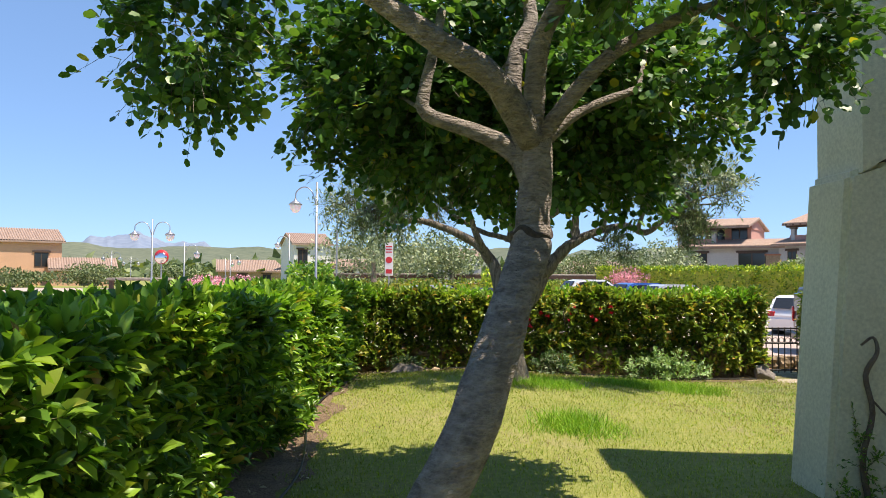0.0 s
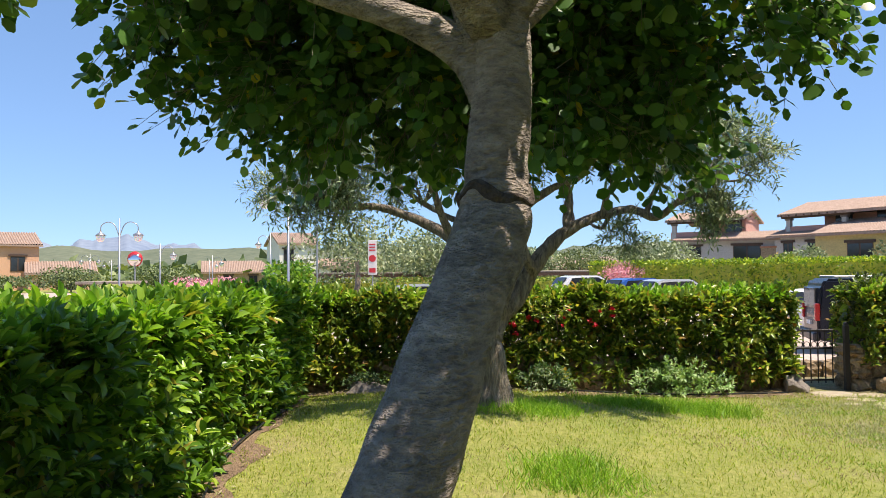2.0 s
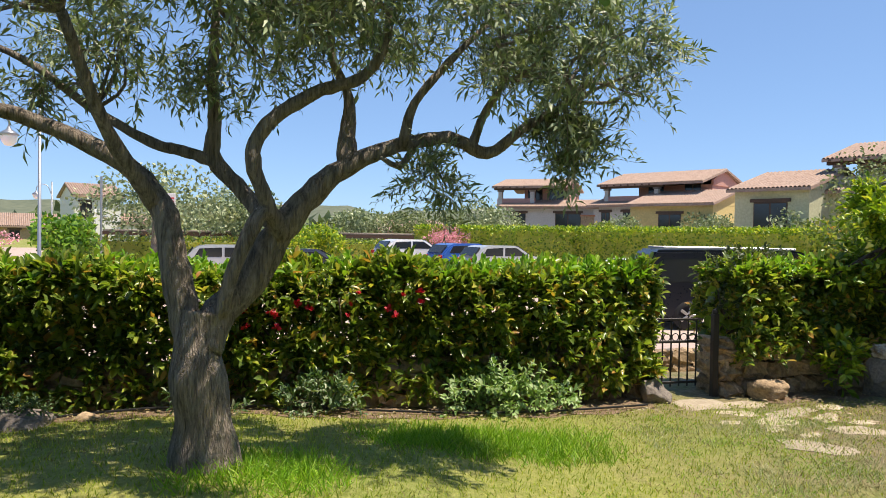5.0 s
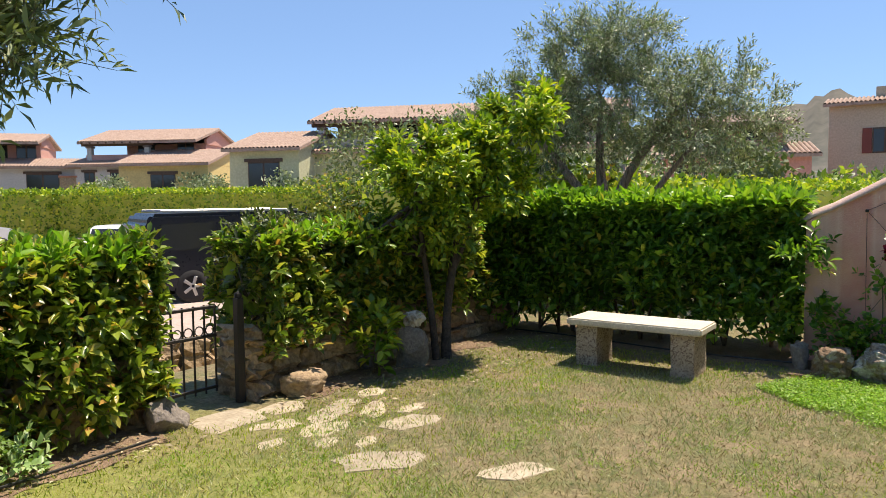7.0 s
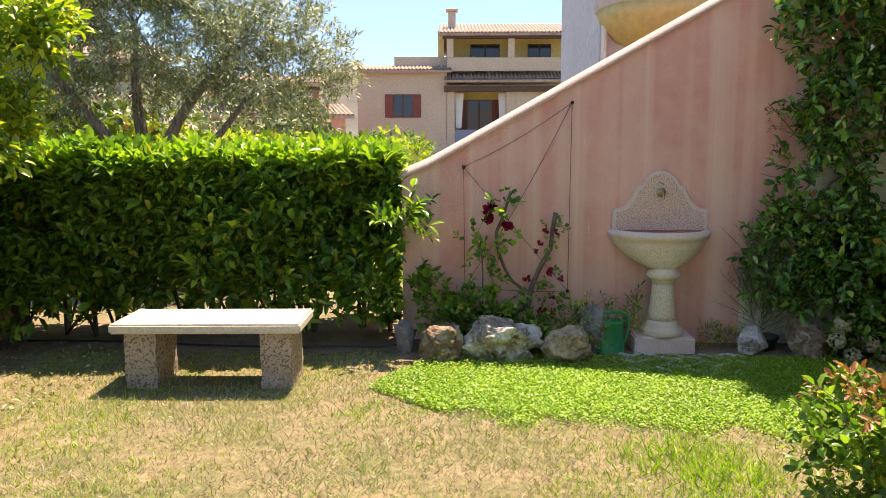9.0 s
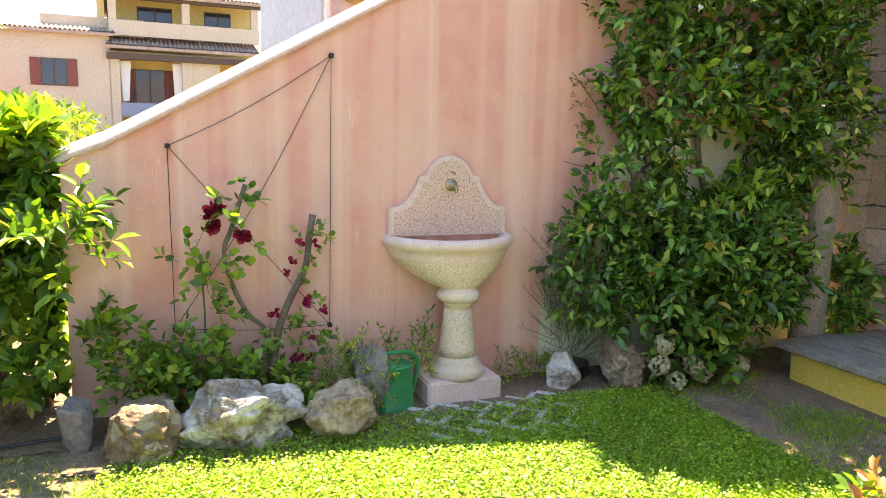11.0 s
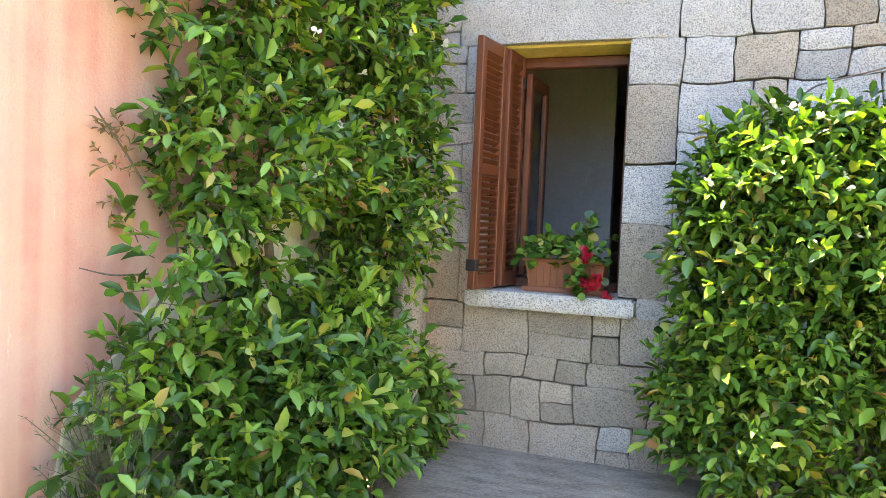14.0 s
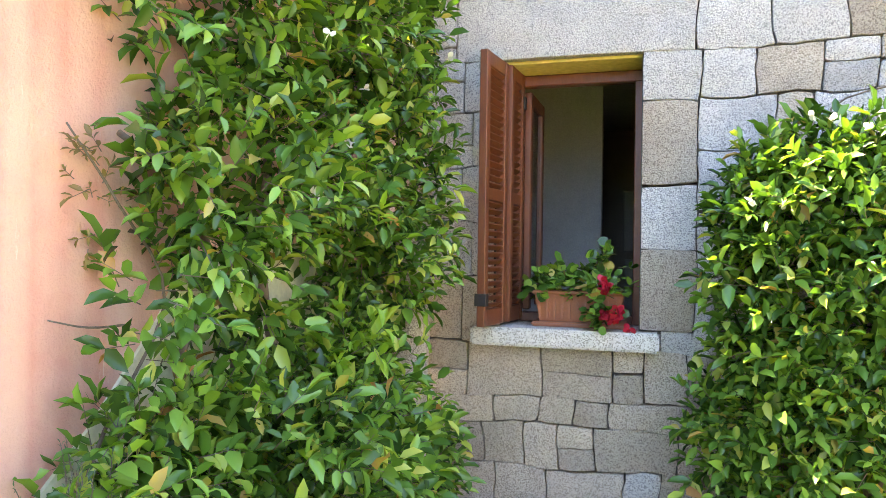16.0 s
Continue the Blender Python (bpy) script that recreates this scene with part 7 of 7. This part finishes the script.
street_lamp(-13.0, 34.5, 3.75, (-1, 1), "grey double-armed street lamp with white globes")
street_lamp(-3.9, 25.0, 4.35, (1,), "tall single-armed street lamp with a white globe", turn=160)
street_lamp(-16.0, 48.0, 3.2, (1,), "single-armed street lamp by the road", 0.0)
street_lamp(-31.0, 72.0, 3.3, (-1, 1), "distant double-armed street lamp", 0.1)
street_lamp(-34.0, 84.0, 3.0, (-1, 1), "distant double-armed street lamp", 0.1)
street_lamp(-10.0, 52.0, 4.0, (-1,), "single-armed street lamp by the white house", 0.0)
street_lamp(-19.0, 70.0, 3.0, (1,), "distant single-armed street lamp", 0.1)
street_lamp(-12.5, 78.0, 3.2, (1,), "distant single-armed street lamp", 0.1)
street_lamp(-25.0, 90.0, 3.0, (1,), "distant single-armed street lamp", 0.1)
RED_PAINT = plain("red_sign_paint", (0.6, 0.03, 0.04), 0.4)
sign = thing("road_sign", (-2.3, 40.0, -0.1), "white road sign board with red marks on a pole", "sign")
part("pole", tube([(0, 0.05, 0, 0.04), (0, 0.05, 3.3, 0.04)], 8, 1), STEEL, sign)
part("board", box(-0.22, -0.02, 1.5, 0.22, 0.02, 3.3, 0.01), WHITE, sign)
d = part("red_disc", lathe([(0.0, 0.0), (0.18, 0.0), (0.18, 0.015), (0.0, 0.015)], 20), RED_PAINT, sign)
d.matrix_basis = pose(0, -0.021, 2.35, 90, 0, 0)
part("red_mark", box(-0.16, -0.035, 1.62, 0.16, -0.021, 1.85), RED_PAINT, sign)
for z in (2.75, 2.9, 3.05):
    part("text_bar", box(-0.16, -0.035, z, 0.16, -0.021, z + 0.06), RED_PAINT, sign)
tagged(part("metal_pole", tube([(-5.0, 39.0, -0.3, 0.05), (-5.0, 39.0, 3.8, 0.05)], 8, 1), STEEL), "plain grey metal pole by the road", "pole")
mirror = thing("traffic_mirror", (-16.4, 45.0, -0.15), "round red-rimmed convex traffic mirror on a pole", "mirror")
part("pole", tube([(0, 0.06, 0, 0.04), (0, 0.06, 2.9, 0.04)], 8, 1), STEEL, mirror)
r_ = part("hood", lathe([(0.42, 0.0), (0.44, 0.06), (0.4, 0.1), (0.0, 0.14)], 24), RED_PAINT, mirror, smooth=True)
r_.matrix_basis = pose(0, 0, 2.6, -90, 0, 0)
mm, *_ = mat("mirror_glass", 0.05, 1.0)
r_ = part("glass", lathe([(0.0, -0.06), (0.2, -0.045), (0.36, 0.0)], 24), mm, mirror, smooth=True)
r_.matrix_basis = pose(0, -0.02, 2.55, -90, 0, 0)
for x0, y0, w in ((-7.0, 50.5, 8.0), (1.5, 49.5, 8.0), (9.5, 52.0, 6.0)):
    cp = thing("carport", (x0, y0, 0.0), "low dark timber carport with a reed roof", "carport", "carports")
    part("canopy", box(0, 0, 1.42, w, 4.5, 1.55, 0.03), SLATE, cp)
    for k in range(4):
        part("post", box(0.1 + (w - 0.35) * k / 3, 0.1, -0.4, 0.25 + (w - 0.35) * k / 3, 0.25, 1.42), DARK_WOOD, cp)
    part("front_beam", box(0, -0.05, 1.22, w, 0.1, 1.42), DARK_WOOD, cp)
cp = thing("carport", (-17.5, 40.0, 0.0), "low dark timber shelter by the road", "carport", "carports")
part("canopy", box(0, 0, 1.05, 2.6, 3.0, 1.2, 0.03), SLATE, cp)
for k in range(2):
    part("post", box(0.1 + 2.2 * k, 0.1, -0.4, 0.3 + 2.2 * k, 0.3, 1.05), DARK_WOOD, cp)

# ---- lawn ----
def on_ground(x, y):
    return np.array([lift(a, b) for a, b in zip(x, y)])


def blotch(x, y, s, seed):
    return np.array([noise.noise(Vector((a * s, b * s, seed))) for a, b in zip(x, y)])


def grass(name, n, region, hgt, wid, material, label, keep=None, lean=0.45):
    x, y = rng.uniform(region[0], region[2], n), rng.uniform(region[1], region[3], n)
    if keep is not None:
        ok = keep(x, y)
        x, y = x[ok], y[ok]
    m = len(x)
    p = np.column_stack([x, y, on_ground(x, y) - 0.004])
    d = unit(np.column_stack([rng.normal(0, lean, (m, 2)), np.ones(m)]))
    v, f = leaf_arrays(p, d, np.column_stack([rng.normal(size=(m, 2)), np.zeros(m)]), rng.uniform(0.5, 1.3, m) * hgt, rng.uniform(0.7, 1.3, m) * wid, "blade", 0.25)
    return tagged(arrays(name, v, f, material, smooth=True), label, "grass", kind="stuff")


def dryness(x, y):
    """Above zero on the parched part of the lawn."""
    return 0.9 * np.exp(-((x - 6.3) ** 2 / 3.6 + (y - 7.7) ** 2 / 2.2)) - 0.42 + 0.5 * blotch(x, y, 1.1, 3.0) + 0.35 * blotch(x, y, 3.7, 9.0)


def free(x, y):
    """Where lawn grows: not under hedges, on the bed, the step or bare patches."""
    wob = 0.25 * blotch(x, y, 2.2, 5.0)
    ok = (y < 10.42 + wob) & (x > -1.0 + wob) & ((y > 4.5 + wob) | (x < 6.5)) & ((x < 8.98 + wob * 0.6) | (y < 0))
    ok &= ~((x > 6.0) & (y > 10.3 + wob) & (x < 9.0)) & ~((x < 0.15 + wob) & (y > 2.4) & (y < 4.5 + wob))
    return ok & (0.3 * blotch(x, y, 6.0, 1.0) + rng.uniform(-0.4, 0.6, len(x)) > -0.25)


R = (-1.2, 1.2, 9.1, 10.6)
grass("lawn_grass", 150000, R, 0.036, 0.0048, GRASS, "short sunlit garden lawn", lambda x, y: free(x, y) & (dryness(x, y) < rng.uniform(-0.25, 0.2, len(x))))
grass("dry_lawn_grass", 150000, R, 0.036, 0.0042, DRY, "straw-coloured parched lawn grass", lambda x, y: free(x, y) & (dryness(x, y) > rng.uniform(-0.5, 0.15, len(x))), 0.9)
def lush_spot(x, y):
    return np.exp(-((x - 1.30) ** 2 / 0.30 + (y - 8.59) ** 2 / 0.22)) + np.exp(-((x - 3.07) ** 2 / 0.50 + (y - 9.26) ** 2 / 0.20)) + np.exp(-((x - 1.33) ** 2 / 0.25 + (y - 6.77) ** 2 / 0.25)) + np.exp(-((x - 2.50) ** 2 / 0.40 + (y - 9.51) ** 2 / 0.12)) + 0.8 * np.exp(-((x - 7.0) ** 2 / 0.25 + (y - 6.0) ** 2 / 0.2)) + 0.25 * blotch(x, y, 3.0, 4.0)
grass("tall_grass", 170000, (0.0, 4.5, 7.8, 10.4), 0.10, 0.006, LUSH, "taller lush green grass tufts", lambda x, y: lush_spot(x, y) > rng.uniform(0.35, 0.9, len(x)), 0.6)
def weed_spot(x, y):
    return free(x, y) & (blotch(x, y, 1.6, 11.0) + 0.5 * blotch(x, y, 5.0, 2.0) > rng.uniform(-0.25, 0.35, len(x))) & (x > 4)
grass("creeping_green", 90000, (3.0, 5.2, 8.8, 10.2), 0.03, 0.0045, LUSH, "low green weeds between the dry grass", lambda x, y: free(x, y) & (blotch(x, y, 1.9, 21.0) + 0.5 * blotch(x, y, 5.0, 8.0) > rng.uniform(-0.1, 0.45, len(x))), 0.9)
grass("pale_grass", 60000, (4.0, 5.2, 8.6, 9.8), 0.048, 0.0042, leafy("pale_blade", [(0.0, (0.25, 0.3, 0.16)), (1.0, (0.5, 0.52, 0.36))]), "pale wiry grass tufts", weed_spot, 0.8)
# clover
def clover_spot(x, y):
    edge = 7.6 + 0.12 * (y - 6.4) + 0.35 * ((y - 5.6) / 1.6) ** 2 * 0.3
    fuzz = rng.normal(0, 0.07, len(x))
    return (x + fuzz > edge + 0.2 * blotch(x, y, 3.0, 2.0) + 0.12 * blotch(x, y, 8.0, 5.0)) & (x < 8.95) & (y > 4.5) & (y < 7.65 - 0.5 * (x - 8.4)) & (x - 7.4 > (y - 6.9) * 0.9)
cx, cy = rng.uniform(7.2, 9.35, 120000), rng.uniform(4.4, 7.8, 120000)
ok = clover_spot(cx, cy) & (rng.random(120000) < np.where((cx > 8.55) | (cy < 5.2), 0.45, 1.0))
cx, cy = cx[ok], cy[ok]
cm = len(cx)
cv, cf = leaf_arrays(np.column_stack([cx, cy, on_ground(cx, cy) + rng.uniform(0.005, 0.04, cm)]), rng.normal(size=(cm, 3)) * np.array([1, 1, 0.4]), np.array([0, 0, 1.0]) + rng.normal(0, 0.35, (cm, 3)), rng.uniform(0.008, 0.017, cm), rng.uniform(0.008, 0.015, cm), "round")
tagged(arrays("clover", cv, cf, LUSH, smooth=True), "bright green clover patch before the fountain", "ground cover", kind="stuff")
grass("shade_grass", 48000, (6.4, 3.72, 8.95, 5.3), 0.045, 0.0048, LUSH, "thin green grass in the shade near the step", lambda x, y: blotch(x, y, 2.4, 6.0) + 0.8 * (y - 4.45) > rng.uniform(-0.5, 0.4, len(x)), 0.6)
grass("fine_clover_grass", 30000, (7.2, 4.5, 8.95, 7.7), 0.028, 0.0035, LUSH, "fine bright grass among the clover", clover_spot, 0.6)
# dead leaves and litter
lx, ly = rng.uniform(5.6, 9.2, 900), rng.uniform(9.6, 10.8, 900)
sx, sy = rng.uniform(-1.3, 5.0, 700), rng.uniform(10.1, 10.7, 700)
lx, ly = np.concatenate([lx, sx, rng.uniform(-1.5, -0.8, 400)]), np.concatenate([ly, sy, rng.uniform(2, 10, 400)])
lm = len(lx)
lv, lf = leaf_arrays(np.column_stack([lx, ly, on_ground(lx, ly) + 0.025]), rng.normal(size=(lm, 3)) * np.array([1, 1, 0.15]), np.array([0, 0, 1.0]) + rng.normal(0, 0.3, (lm, 3)), rng.uniform(0.03, 0.06, lm), rng.uniform(0.012, 0.025, lm), "diamond")
tagged(arrays("leaf_litter", lv, lf, DRY), "dry fallen leaves on the soil", "leaf litter", kind="stuff")

# ---- flagstone path ----
flags = thing("flagstone_path", (0, 0, 0), "irregular pale flagstones set in the grass", "path", kind="structure")
def flagstone(x, y, w, d, turn, seed):
    n = 11
    pts = []
    for k in range(n):
        a = 2 * math.pi * k / n
        r = 1 + 0.6 * noise.noise(Vector((math.cos(a) * 1.9, math.sin(a) * 1.9, seed * 3.1)))
        pts.append((w * 0.42 * r * math.cos(a), d * 0.46 * r * math.sin(a)))
    o = part("flagstone", prism(pts, (-0.03, 0.004), "z", 0.003), FLAG, flags)
    o.matrix_basis = pose(x, y, lift(x, y), 0, 0, turn)


for k, row in enumerate([(5.15, 10.45, 0.75, 0.45, 10), (5.6, 10.4, 0.5, 0.3, 0), (5.85, 10.05, 0.55, 0.28, 20), (5.3, 10.08, 0.42, 0.24, -20), (5.95, 9.8, 0.5, 0.22, 30), (5.42, 9.75, 0.5, 0.26, 15), (5.6, 9.95, 0.3, 0.2, 0), (5.88, 9.38, 0.55, 0.3, -15), (5.25, 9.55, 0.28, 0.16, 0),
                         (5.4, 9.35, 0.26, 0.14, 20), (5.22, 9.06, 0.62, 0.34, -40), (5.5, 8.33, 0.6, 0.24, -30), (6.3, 10.15, 0.4, 0.2, 10), (6.15, 9.6, 0.3, 0.16, 0), (5.0, 9.8, 0.3, 0.16, 0)]):
    flagstone(*row, k + 1)
mesh_slab = thing("paving_grid", (0, 0, 0), "mossy stone paving strips sunk in the ground by the fountain", "paving", kind="structure")
paver_mesh = None
for i in range(9):
    for j in range(6):
        x, y = 8.52 + 0.1 * j, 5.2 + 0.1 * i
        if (i * 3 + j * 5) % 7 > 4:
            continue
        if paver_mesh is None:
            o = part("paver", box(-0.058, -0.016, -0.03, 0.058, 0.016, 0.012, 0.005), SILL_STONE, mesh_slab)
            paver_mesh = o.data
        else:
            o = link("paver", paver_mesh, None, mesh_slab)
        o.matrix_basis = pose(x, y, lift(x, y) + 0.004 + 0.006 * math.sin(7 * i + 3 * j), 0, 0, 45 if (i + j) % 2 else -45)

# ---- stones of the garden wall and the house ----
def stone_mesh(w, h, d, seed, rough=0.16):
    """A rough block, face toward -y at local y = 0."""
    b = bmesh.new()
    bmesh.ops.create_cube(b, size=1.0)
    bmesh.ops.bevel(b, geom=b.edges[:], offset=0.055, segments=1, affect="EDGES")
    bmesh.ops.subdivide_edges(b, edges=[e for e in b.edges if e.calc_length() > 0.5], cuts=2, use_grid_fill=True)
    off = Vector((seed * 1.7, seed, 0))
    for v in b.verts:
        q = v.co.copy()
        side = Vector((noise.noise(q * 2.6 + off), 0, noise.noise(q * 2.6 + off + Vector((9, 4, 2))))) * rough * 0.75
        v.co = Vector(((q.x + side.x) * w, (q.y + 0.5) * d - d * 1.6 * rough * noise.noise(q * 2.4 + Vector((0, seed, 3))), (q.z + side.z) * h))
    me = bpy.data.meshes.new("stone")
    b.to_mesh(me)
    b.free()
    return me


field_meshes = [stone_mesh(1, 1, 1, s, 0.3) for s in range(14)]
for me in field_meshes:
    me.materials.append(FIELD)
wr = random.Random(5)
for x0, x1, yf, top in ((-1.55, 4.86, 10.76, 0.46), (5.62, 9.2, 10.80, 0.5)):
    z = -0.02
    while z < top - 0.05:
        h = wr.uniform(0.13, 0.21)
        x = x0 + wr.uniform(-0.1, 0.05)
        while x < x1:
            w = wr.uniform(0.16, 0.36)
            o = link("stone", wr.choice(field_meshes), None, front)
            o.matrix_basis = pose(min(x + w / 2, x1 - w / 3), yf + wr.uniform(-0.03, 0.02), z + h / 2 + wr.uniform(-0.02, 0.02), 0, wr.uniform(-9, 9), wr.uniform(-6, 6)) @ Matrix.Diagonal((w * 0.98, 0.16, h * 0.98, 1))
            x += w
        z += h
for k in range(22):
    o = link("stone", wr.choice(field_meshes), None, kerb)
    w = wr.uniform(0.2, 0.34)
    o.matrix_basis = pose(4.0 + 0.31 * (k % 11), 12.74, -0.05 + 0.17 * (k // 11) - 0.1, 0, wr.uniform(-8, 8), 0) @ Matrix.Diagonal((w, 0.16, 0.18, 1))
# end face of the right-hand wall beside the gate
for k, (z, h) in enumerate(((0.06, 0.2), (0.24, 0.16), (0.38, 0.15), (0.5, 0.1))):
    o = link("stone", field_meshes[k], None, front)
    o.matrix_basis = pose(5.70, 10.76, z, 0, 3 * k - 4, 0) @ Matrix.Diagonal((0.26, 0.36, h, 1))

gr = random.Random(11)


def warp(x, z):
    """Sway of the joints, dying out toward the dressed opening."""
    far = max(WX0 - 0.12 - x, x - WX1 - 0.12, WZ0 - 0.12 - z, z - WZ1 - 0.02, 0.0)
    k = min(far / 0.22, 1.0)
    a = noise.noise(Vector((x * 3.1, z * 3.3, 1.5))) * 0.032 + noise.noise(Vector((x * 13, z * 13, 4.0))) * 0.012
    b = noise.noise(Vector((x * 2.7, z * 3.0, 7.5))) * 0.036 + noise.noise(Vector((x * 12, z * 14, 9.0))) * 0.012
    return x + a * k, z + b * k


def lay(x0, x1, z0, z1, tan=0.4):
    """One granite block on the house face: worn outline, uneven hewn front."""
    z0, z1 = z0 + gr.uniform(-0.004, 0.004), z1 + gr.uniform(-0.004, 0.004)
    n, gap, proud = 5, 0.0026, gr.uniform(0.0, 0.006)
    seed = gr.uniform(0, 90)
    rim = []
    for i in range(n):
        rim.append((i / n, 0.0))
    for i in range(n):
        rim.append((1.0, i / n))
    for i in range(n):
        rim.append((1 - i / n, 1.0))
    for i in range(n):
        rim.append((0.0, 1 - i / n))
    cx, cz = warp((x0 + x1) / 2, (z0 + z1) / 2)
    rings = []
    for inset, depth in ((0.0, -0.05), (0.0, 0.0), (0.0035, 0.005), (0.03, 0.007)):
        ring = []
        for u, w in rim:
            round_off = 0.005 * (abs(u - 0.5) * 2) ** 6 * (abs(w - 0.5) * 2) ** 6
            x, z = warp(x0 + (x1 - x0) * u, z0 + (z1 - z0) * w)
            dx, dz = cx - x, cz - z
            m = (gap + inset + round_off) / max(math.hypot(dx, dz), 1e-4)
            q = Vector((x * 8, z * 8, seed))
            y = depth + proud + (0.010 * noise.noise(q) if depth > 0 else 0.0)
            ring.append((x + dx * m, HY + y, z + dz * m))
        rings.append(ring)
    c = len(rim)
    v = [p for r in rings for p in r] + [(cx, HY + 0.012 + proud + 0.010 * noise.noise(Vector((cx * 8, cz * 8, seed))), cz)]
    f = [(r * c + k, (r + 1) * c + k, (r + 1) * c + (k + 1) % c, r * c + (k + 1) % c) for r in range(3) for k in range(c)]
    f += [(3 * c + k, 4 * c, 3 * c + (k + 1) % c) for k in range(c)]
    raw("stone", v, f, TAN_GRANITE if gr.random() < tan else GRANITE, house)


def course(x0, x1, z0, z1, lo=0.22, hi=0.5, tan=0.3):
    x, lo = x0, lo * 0.7
    while x < x1 - 0.02:
        w = gr.uniform(lo, hi)
        if x1 - x - w < 0.16:
            w = x1 - x
        if z1 - z0 > 0.22 and w < 0.36 and gr.random() < 0.45:
            m = z0 + (z1 - z0) * gr.uniform(0.4, 0.6)
            lay(x, x + w, z0, m, tan)
            lay(x, x + w, m, z1, tan)
        else:
            lay(x, x + w, z0, z1, tan)
        x += w


lay(7.74, 8.93, 2.52, 2.85, 0.0)
lay(7.70, WX0 - 0.10, 1.05, 1.16, 0.5)                 # lintel
course(8.93, 9.35, 2.42, 2.85)
zs = [1.15, 1.55, 1.86, 2.28, 2.52]
for a, b in zip(zs, zs[1:]):
    lay(WX0 - 0.27, WX0 - 0.002, a, b, 0.55 if a < 1.5 else 0.1)     # jamb stones
zs = [1.06, 1.40, 1.68, 1.98, 2.26, 2.52]
for k, (a, b) in enumerate(zip(zs, zs[1:])):
    s = WX1 + (0.15 if k % 2 else 0.2)
    lay(WX1 + 0.002, s, a, b, 0.1)
    course(s, 9.35, a, b, 0.18, 0.35, 0.2)
zs = [1.06, 1.42, 1.74, 2.02, 2.30, 2.52]
for a, b in zip(zs, zs[1:]):
    course(4.3, WX0 - 0.27, a, b, 0.2, 0.42, 0.35)
for a, b in ((0.2, 0.44), (0.44, 0.66), (0.66, 0.80), (0.80, 1.06)):
    course(4.3, 9.35, a, b, 0.2, 0.42, 0.8)
course(4.3, 7.74, 2.52, 2.84, 0.3, 0.5, 0.35)
z = 2.84
while z < 3.3:
    h = gr.uniform(0.22, 0.34)
    course(6.0 if z > 3.6 else 4.3, 9.35, z, z + h, 0.28, 0.6, 0.35)
    z += h
